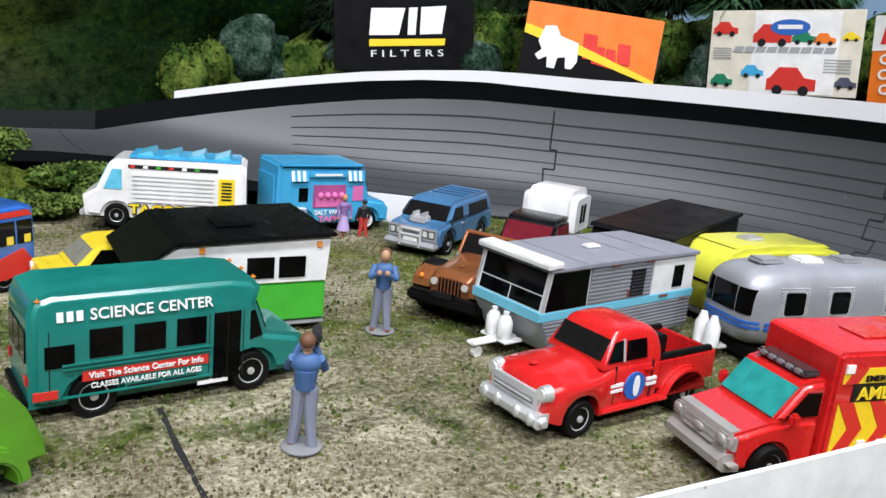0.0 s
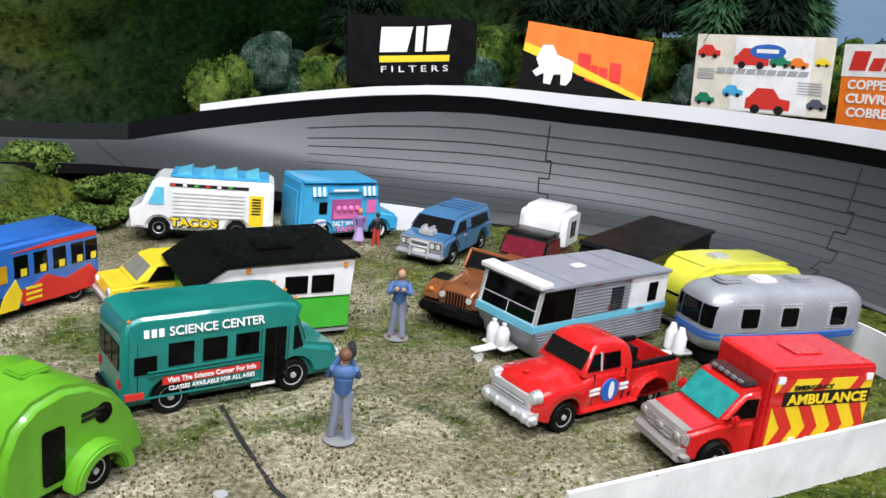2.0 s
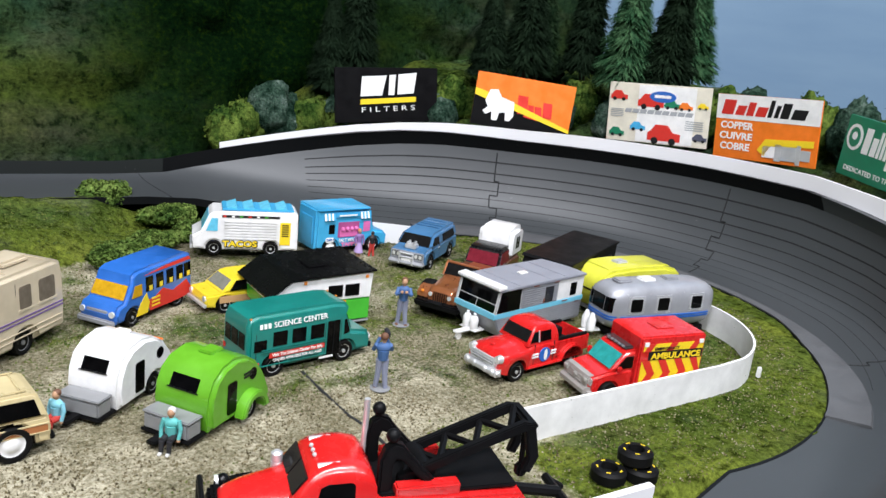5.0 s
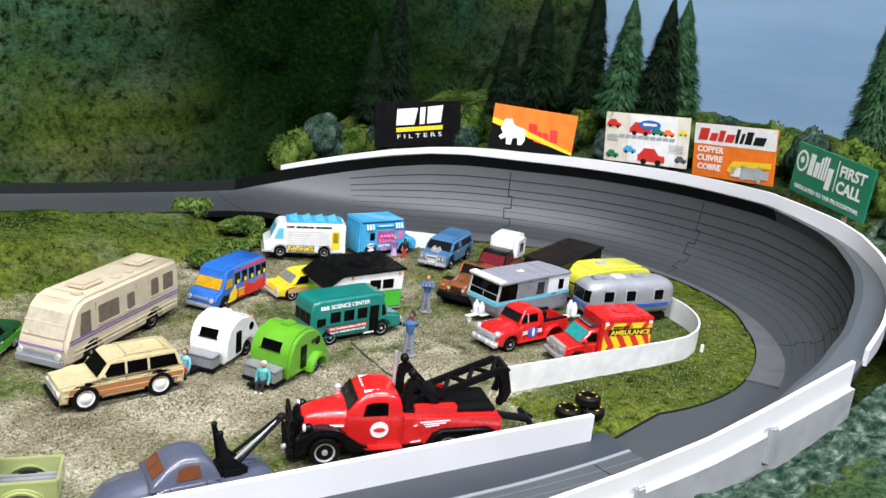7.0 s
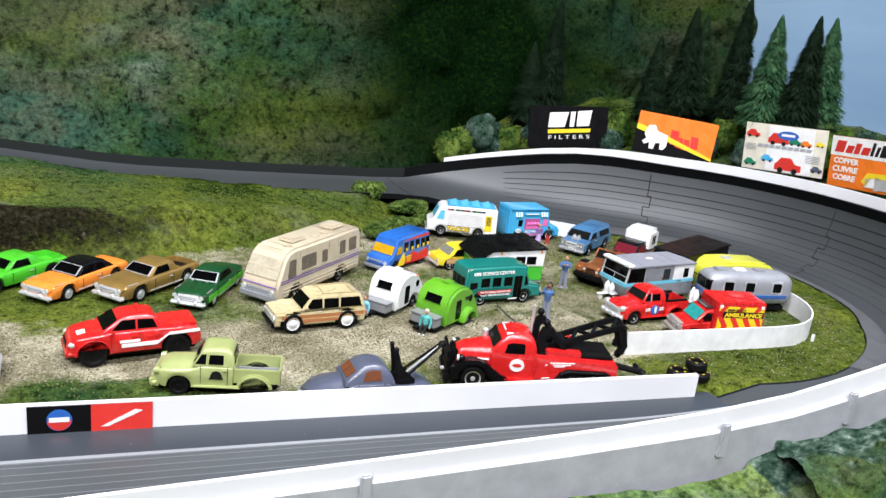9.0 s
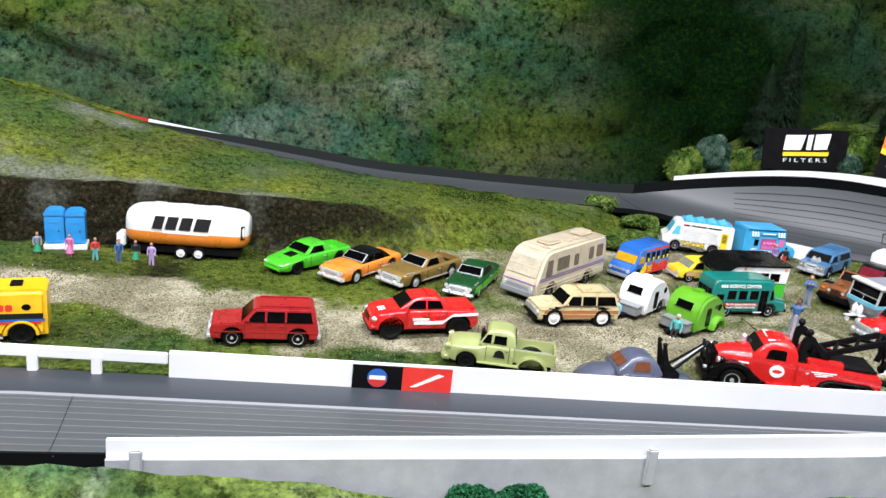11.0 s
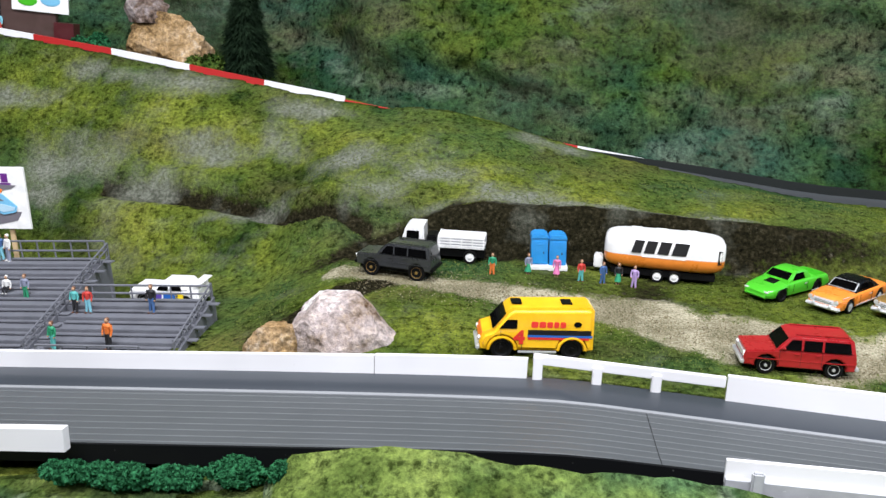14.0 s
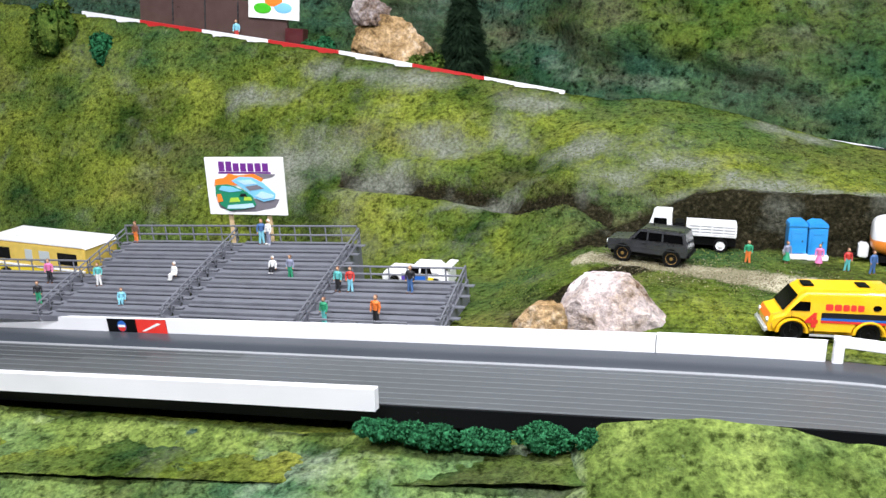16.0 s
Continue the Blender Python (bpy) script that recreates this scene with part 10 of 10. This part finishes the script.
barrier_ad(-26.9, -21.3, 0.05, 1.5)
barrier_ad(-101.5, -95.2, 0.0, 1.25)

# ---- portable toilets
PORTA = paint("bright_blue_plastic", (0.02, 0.26, 0.62), 0.35)
for k, x in enumerate((-47.0, -45.5)):
    root = thing("portable_toilet", "bright blue plastic portable toilet cabin", "toilet cabin", x, 31.8, 0.0, 4, -2, 0, "toilet cabins")
    root.scale = (0.93, 0.93, 0.92)
    part("cabin", extruded([(0.75, 0.45), (0.75, 2.9), (-0.75, 2.9), (-0.75, 0.45)], -0.75, 0.75, 0.08), PORTA, root)
    part("roof", extruded([(0.8, 2.85), (0.72, 3.15), (0.4, 3.35), (-0.4, 3.35), (-0.72, 3.15), (-0.8, 2.85)], -0.8, 0.8, 0.06), PORTA, root)
    part("door", box(0, -0.78, 1.6, 1.05, 0.08, 2.1, 0.03), PORTA, root)
    part("door_vent", box(0, -0.83, 2.35, 0.7, 0.05, 0.14, 0.02), PORTA, root)
    part("handle", box(0.35, -0.85, 1.6, 0.1, 0.06, 0.2, 0.02), GUNMETAL, root)
    part("skid", box(0, -0.1, 0.22, 1.75, 1.9, 0.44, 0.06), PEARLWHITE, root, "white base skid")

# ---- spare tyres
for k, (x, y, z, a) in enumerate(((11.6, 4.9, 0.0, 0), (12.9, 4.3, 0.0, 0), (12.8, 4.6, 0.62, 4))):
    root = thing("tyre", "loose black rubber toy tyre with worn gold lettering", "tyre", x, y, z, 40 * k, a, 0, "loose tyres")
    bm = lathe([(0.36, 0.0), (0.6, 0.0), (0.72, 0.12), (0.72, 0.48), (0.6, 0.6), (0.36, 0.6), (0.34, 0.3)], 28, axis="Z")
    part("casing", bm, TYRE, root)
    for q in range(5):
        part("print_mark", box(0.5 * math.cos(q * 1.25), 0.5 * math.sin(q * 1.25), 0.605, 0.18, 0.06, 0.02, rot=pose(0, 0, 0, 0, 0, 72 * q + 90)), YELLOWINK, root)


# ---- model figures: one plain mesh each
FIG = {k: paint("figure_" + k, v, 0.55, 0, 0, 0.05) for k, v in dict(blue=(0.05, 0.12, 0.28), grey=(0.22, 0.24, 0.32), teal=(0.10, 0.42, 0.40), black=(0.015, 0.015, 0.018), pink=(0.62, 0.16, 0.34), purple=(0.25, 0.14, 0.35), green=(0.02, 0.25, 0.12), orange=(0.70, 0.17, 0.03), red=(0.5, 0.04, 0.03), white=(0.7, 0.7, 0.68), tan=(0.45, 0.26, 0.15), cyan=(0.2, 0.5, 0.6), brown=(0.14, 0.06, 0.03), lilac=(0.42, 0.3, 0.55)).items()}


def figure(label, x, y, z, yaw, top, legs, hair="brown", h=2.85, seated=False, skirt=False, arms=0, base=False, camera_box=False, lying=False, pitch=0, roll=0):
    """A small model figure in simple rounded forms."""
    bm = bmesh.new()
    k = h / 2.85
    faces = {}

    def add(fn, idx):
        before = set(bm.faces)
        fn()
        for f in bm.faces:
            if f not in before:
                f.material_index = idx
    hip = 0.55 if seated else 1.35
    for s in (1, -1):
        if seated:
            add(lambda: rod((0, 0.13 * s, hip), (0.55, 0.17 * s, hip + 0.03), 0.16, bm, 8, 0.13), 1)
            add(lambda: rod((0.55, 0.17 * s, hip + 0.03), (0.62, 0.17 * s, 0.08), 0.13, bm, 8, 0.10), 1)
            add(lambda: box(0.70, 0.17 * s, 0.06, 0.3, 0.14, 0.12, 0.03, bm), 3)
        elif skirt:
            add(lambda: rod((0, 0.12 * s, 0), (0, 0.12 * s, 0.7), 0.09, bm, 8), 2)
        else:
            add(lambda: rod((0.06 * s, 0.22 * s, 0.05), (0.02 * s, 0.15 * s, 0.72), 0.11, bm, 8, 0.135), 1)
            add(lambda: rod((0.02 * s, 0.15 * s, 0.70), (0, 0.12 * s, hip + 0.05), 0.135, bm, 8, 0.18), 1)
            add(lambda: box(0.12, 0.24 * s, 0.05, 0.34, 0.15, 0.11, 0.03, bm), 3)
    if skirt:
        add(lambda: rod((0, 0, 0.45), (0, 0, 1.4), 0.42, bm, 12, 0.2), 1)
    add(lambda: ball((0, 0, hip + 0.05), 0.24, bm, 10, (0.8, 1.1, 0.8)), 1)
    add(lambda: rod((0, 0, hip + 0.05), (0.0, 0, hip + 0.5), 0.23, bm, 10, 0.27), 0)
    add(lambda: ball((0, 0, hip + 0.62), 0.30, bm, 12, (0.75, 1.15, 0.85)), 0)
    sh = hip + 0.74
    for s in (1, -1):
        if arms == 1:
            add(lambda: rod((0, 0.30 * s, sh), (0.25, 0.40 * s, sh - 0.32), 0.10, bm, 8), 0)
            add(lambda: rod((0.25, 0.40 * s, sh - 0.32), (0.42, 0.12 * s, sh - 0.12 + (0.3 if camera_box else 0)), 0.085, bm, 8), 0)
            add(lambda: ball((0.44, 0.12 * s, sh - 0.10 + (0.3 if camera_box else 0)), 0.09, bm, 8), 2)
        else:
            add(lambda: rod((0, 0.32 * s, sh), (0.03, 0.42 * s, sh - 0.42), 0.10, bm, 8), 0)
            add(lambda: rod((0.03, 0.42 * s, sh - 0.42), (0.14, 0.38 * s, sh - 0.8), 0.085, bm, 8), 0)
            add(lambda: ball((0.15, 0.38 * s, sh - 0.85), 0.09, bm, 8), 2)
    add(lambda: rod((0, 0, sh), (0, 0, sh + 0.2), 0.09, bm, 8), 2)
    add(lambda: ball((0.02, 0, sh + 0.35), 0.185, bm, 12, (1, 0.88, 1.15)), 2)
    add(lambda: ball((-0.03, 0, sh + 0.41), 0.19, bm, 12, (1, 0.95, 0.95)), 3)
    if camera_box:
        add(lambda: box(0.42, -0.18, sh + 0.38, 0.55, 0.22, 0.24, 0.04, bm), 4)
        add(lambda: rod((0.68, -0.18, sh + 0.38), (0.85, -0.18, sh + 0.38), 0.1, bm, 10), 4)
    if base:
        add(lambda: lathe([(0.46, 0.0), (0.46, 0.03), (0.40, 0.05)], 20, bm, "Z"), 5)
    bmesh.ops.scale(bm, vec=(k, k, k), verts=bm.verts)
    ob = part("figurine", bm, [FIG[top], FIG[legs], FIG["tan"], FIG[hair], FIG["black"], GREY_BASE], None)
    ob.matrix_basis = pose(x * CM, y * CM, z * CM, roll, pitch, yaw)
    return tagged(ob, label, "model figure", "model figures")


figure("painted model figure in blue jacket on a clear base", 13.7, 21.8, 0.05, -125, "blue", "grey", arms=1, base=True, h=3.0)
figure("painted model figure in blue jacket filming with a camera", 8.0, 15.7, 0.05, 62, "blue", "grey", arms=1, base=True, camera_box=True, h=3.0)
figure("seated model figure in turquoise shirt on the tongue box", -2.2, 15.2, 0.0, -135, "teal", "black", "white", seated=True, h=2.6)
figure("seated model figure in turquoise shirt beside the white trailer", -5.4, 18.6, 0.0, -150, "cyan", "red", "brown", seated=True, h=2.5)
figure("model figure in purple dress beside the candy truck", 18.6, 33.6, 0.0, -100, "purple", "lilac", "orange", skirt=True, h=2.2)
figure("model figure in black jacket beside the candy truck", 19.5, 33.3, 0.0, 80, "black", "red", "black", h=2.0)
for x, y, t, l, sk, w in ((-50.8, 29.0, "green", "orange", False, "teal jacket"), (-47.9, 29.5, "grey", "green", True, "grey top and green skirt"), (-45.6, 29.3, "pink", "pink", True, "pink dress"), (-43.7, 28.6, "red", "teal", False, "red vest"), (-42.0, 28.3, "blue", "blue", False, "blue overalls"), (-40.8, 28.3, "black", "green", True, "black top and green skirt"), (-39.6, 27.8, "lilac", "lilac", False, "lilac clothes")):
    figure("small model figure in " + w + " on the turf", x, y, 0.0, -80 + 20 * math.sin(x), t, l, skirt=sk, h=1.95)


# ---- grandstand
STAND = paint("grey_stand_plastic", (0.125, 0.13, 0.15), 0.5, 0, 0.05, 0.12)
stand = thing("grandstand", "grey plastic grandstand with stepped rows and railings", "grandstand", -84.0, 17.2, -4.9, -2, -4, 0)


def tier(x0, x1, rows, d=1.42, r=0.41, y0=0.0):
    for k in range(rows):
        z = 0.55 + r * k
        part("bench_step", box((x0 + x1) / 2, y0 + d * (k + 0.5), z - 0.08, x1 - x0, d * 0.98, 0.16, 0.03), STAND, stand)
        part("riser", box((x0 + x1) / 2, y0 + d * k + 0.06, z - 0.28, x1 - x0, 0.08, 0.4), STAND, stand)
        part("seat_plank", box((x0 + x1) / 2, y0 + d * (k + 0.78), z + 0.14, (x1 - x0) * 0.86, 0.42, 0.12, 0.03), STAND, stand)
    top_z = 0.55 + r * (rows - 1)
    part("back_wall", box((x0 + x1) / 2, y0 + d * rows - 0.05, (top_z - 1.2) / 2, x1 - x0, 0.12, top_z + 1.2), STAND, stand)
    return y0 + d * rows, top_z


def railing(x, rows, d=1.42, r=0.41, y0=0.0, up=1.05):
    """Sloping stair rail with posts, and steps beside it."""
    a, b = Vector((x, y0, 0.55)), Vector((x, y0 + d * rows, 0.55 + r * rows))
    for f in (1.0, 0.55):
        part("hand_rail", rod(a + Vector((0, 0, up * f)), b + Vector((0, 0, up * f)), 0.075, None, 6), STAND, stand)
    for k in range(rows + 1):
        p = a.lerp(b, k / rows)
        part("rail_post", rod(p - Vector((0, 0, 0.2)), p + Vector((0, 0, up)), 0.07, None, 6), STAND, stand)
        if k < rows:
            part("stair_step", box(x + 0.55, p.y + 0.4, p.z + 0.12, 0.8, 0.5, 0.1, 0.02), STAND, stand)
            part("stair_step", box(x - 0.55, p.y + 0.4, p.z + 0.12, 0.8, 0.5, 0.1, 0.02), STAND, stand)


def back_rail(x0, x1, y, z, up=1.7):
    for f in (1.0, 0.5):
        part("back_rail", rod((x0, y, z + up * f), (x1, y, z + up * f), 0.09, None, 6), STAND, stand)
    n = int(abs(x1 - x0) / 1.5)
    for k in range(n + 1):
        x = x0 + (x1 - x0) * k / n
        part("rail_post", rod((x, y, z - 0.1), (x, y, z + up), 0.07, None, 6), STAND, stand)


yb, zb = tier(-25.2, -12.7, 9)
tier(-12.5, -0.1, 9)
back_rail(-25.2, -0.1, yb - 0.2, zb)
yl, zl = tier(0.1, 11.6, 5)
back_rail(0.1, 11.6, yl - 0.2, zl, 1.3)
tier(-37.0, -25.4, 5)
back_rail(-37.0, -25.4, yl - 0.2, zl, 1.3)
for x in (-25.3, -12.6, 0.0):
    railing(x, 9)
railing(11.6, 5)
part("side_wall", extruded([(0, -4.0), (0, 0.75), (yb, zb + 0.35), (yb, -4.0)], -0.08, 0.08, 0.0), STAND, stand, at=pose(0.0, 0, 0, 0, 0, 90))
part("side_wall", extruded([(0, -4.0), (0, 0.75), (yl, zl + 0.35), (yl, -4.0)], -0.08, 0.08, 0.0), STAND, stand, at=pose(11.7, 0, 0, 0, 0, 90))
part("front_rail", rod((1.0, -0.1, 1.3), (9.0, -0.1, 1.3), 0.09, None, 6), STAND, stand)
for k in range(5):
    part("rail_post", rod((1.0 + 2 * k, -0.1, 0.4), (1.0 + 2 * k, -0.1, 1.3), 0.07, None, 6), STAND, stand)
bpy.context.view_layer.update()


def on_stand(x, y, dz=0.02):
    """Place on the stand's rows, from plan coordinates in the stand."""
    k = int(y / 1.42)
    p = stand.matrix_world @ (Vector((x, y, 0.55 + 0.41 * k + dz)) * CM)
    return p.x / CM, p.y / CM, p.z / CM


for x, y, t, l, seat, hh, w in ((-24.0, 12.4, "brown", "orange", False, 2.3, "brown jacket"), (-9.8, 12.3, "blue", "cyan", False, 2.6, "blue clothes"), (-9.0, 12.2, "white", "grey", False, 2.6, "white shirt"), (-15.4, 6.2, "white", "white", True, 2.4, "white clothes"), (-4.2, 7.0, "grey", "green", False, 2.3, "grey jacket"), (-6.2, 7.6, "white", "black", True, 2.2, "white shirt"), (-18.5, 2.6, "cyan", "cyan", True, 2.2, "pale blue clothes"), (-22.6, 4.8, "teal", "white", False, 2.3, "turquoise top"), (1.8, 0.8, "green", "teal", False, 2.4, "green top"), (6.1, 0.9, "orange", "black", False, 2.7, "orange coat"), (1.1, 5.2, "teal", "black", False, 2.3, "turquoise top"), (2.2, 5.2, "red", "cyan", False, 2.3, "red scarf"), (7.4, 5.3, "black", "blue", False, 2.5, "black jacket"), (-28.5, 5.2, "pink", "black", False, 2.5, "pink top"), (-26.6, 1.6, "black", "green", False, 2.3, "black top")):
    px, py, pz_ = on_stand(x, y)
    figure("small model spectator in " + w + " on the grandstand", px, py, pz_, -90 + 25 * math.sin(x * 3), t, l, "brown" if t != "white" else "white", seated=seat, h=hh)

# ---- display wall with poster beside the upper road
wall_case = thing("display_wall", "brown display wall with clear front beside the upper road", "wall", -119.5, 67.2, 13.2, 0, 4, 0)
BROWN = paint("brown_panel", (0.075, 0.045, 0.04), 0.3, 0, 0.4, 0.06)
MAROON = paint("maroon_panel", (0.07, 0.012, 0.015), 0.35)
part("panel", box(0, 0, 4.0, 22.5, 0.6, 8.0, 0.05), BROWN, wall_case)
part("end_box", box(12.6, -0.2, 2.9, 2.6, 1.6, 4.0, 0.06), MAROON, wall_case, "maroon end box")
for k in range(4):
    part("shelf_line", box(1.0, -0.33, 0.9 + 0.5 * k, 8.0, 0.05, 0.08), GREY_BASE, wall_case)
for x in (-6, -1, 4):
    part("frame_post", box(x, -0.36, 4.0, 0.16, 0.1, 7.6), GUNMETAL, wall_case)
part("poster", box(9.4, -0.5, 8.2, 7.4, 0.2, 4.6, 0.03), SIGNWHITE, wall_case, "white picture poster")
for dx, dz, c in ((-1.6, -0.8, BRIGHTGREEN), (1.4, -0.6, LIGHTBLUEINK), (0.0, 0.2, ORANGEINK)):
    part("poster_print", superquad(2.6, 0.1, 1.4, 0, 2, 2, 10), c, wall_case, at=pose(9.4 + dx, -0.62, 8.0 + dz))
figure("small model figure in blue shirt and red trousers in the display", -115.3, 66.6, 15.4, -90, "cyan", "red", h=3.2)

# ---- crack between two scenery boards on the lot
crack = bmesh.new()
pts = [(5.7, 18.9), (5.55, 17.4), (5.4, 15.6), (5.3, 14.2), (5.45, 12.9), (5.2, 10.4), (5.3, 8.2)]
for (xa, ya), (xb, yb2) in zip(pts, pts[1:]):
    rod((xa, ya, -0.02), (xb, yb2, -0.02), 0.08, crack, 6)
tagged(part("board_joint", crack, GROOVE), "dark green flocked joint between two scenery boards", "ground joint", kind="structure")


# ---- loose grit and flock on the ground
def grit(name, label, n, area, mat, size, seed):
    rnd = random.Random(seed)
    vs, fs = [], []
    for k in range(n):
        x, y = area(rnd)
        z = ground_z(x, y)
        s = size * rnd.uniform(0.5, 1.5)
        a = rnd.uniform(0, 6.28)
        i = len(vs)
        for q in range(3):
            vs.append(((x + s * math.cos(a + 2.1 * q)) * CM, (y + s * math.sin(a + 2.1 * q)) * CM, (z - 0.02 + s * rnd.uniform(-0.2, 0.5)) * CM))
        vs.append((x * CM, y * CM, (z + s * rnd.uniform(0.7, 1.4)) * CM))
        fs += [(i, i + 1, i + 3), (i + 1, i + 2, i + 3), (i + 2, i, i + 3)]
    me = bpy.data.meshes.new(name)
    me.from_pydata(vs, [], fs)
    me.materials.append(mat)
    return tagged(new(name, me), label, "ground cover", kind="stuff")


def island(name, stops):
    m, nt, b = nodes(name)
    g = nt.nodes.new("ShaderNodeNewGeometry")
    link(nt, ramp(nt, g.outputs["Random Per Island"], stops), b.inputs["Base Color"])
    b.inputs["Roughness"].default_value = 0.95
    b.inputs["Specular IOR Level"].default_value = 0.15
    return m


GRITMAT = island("gravel_bits", [(0.0, (0.05, 0.04, 0.022)), (0.4, (0.14, 0.115, 0.06)), (0.8, (0.22, 0.19, 0.12)), (1.0, (0.32, 0.29, 0.21))])
FLOCKMAT = island("flock_bits", [(0.0, (0.035, 0.052, 0.012)), (0.4, (0.065, 0.095, 0.018)), (0.8, (0.10, 0.125, 0.025)), (1.0, (0.125, 0.14, 0.035))])


def in_lot(rnd):
    while True:
        x, y = rnd.uniform(-14, 37), rnd.uniform(3, 40)
        if (x - CX) ** 2 + (y - CY) ** 2 < 17.8 ** 2 or (x < 20 and in_line(x) + 0.4 < y < foot_y(x)):
            return x, y


def near_path(rnd):
    x = rnd.uniform(-62, 10)
    return x, interp(x, PATH_LINE) + rnd.gauss(0, 1.8)


def all_over(rnd):
    while True:
        x, y = rnd.uniform(-70, 37), rnd.uniform(3, 46)
        if (x - CX) ** 2 + (y - CY) ** 2 < 17.9 ** 2 or (x < 12 and in_line(x) + 0.4 < y < road_y(x) - 7):
            g = ground_mask(x, y, 0)
            if rnd.random() > max(1.1 * g[0], 2.0 * g[1]):
                return x, y


grit("gravel", "fine tan and brown gravel on the lot", 26000, in_lot, GRITMAT, 0.05, 1)
grit("gravel", "fine tan gravel along the track way", 16000, near_path, GRITMAT, 0.05, 2)
grit("flock", "green flock tufts on the turf", 40000, all_over, FLOCKMAT, 0.065, 3)
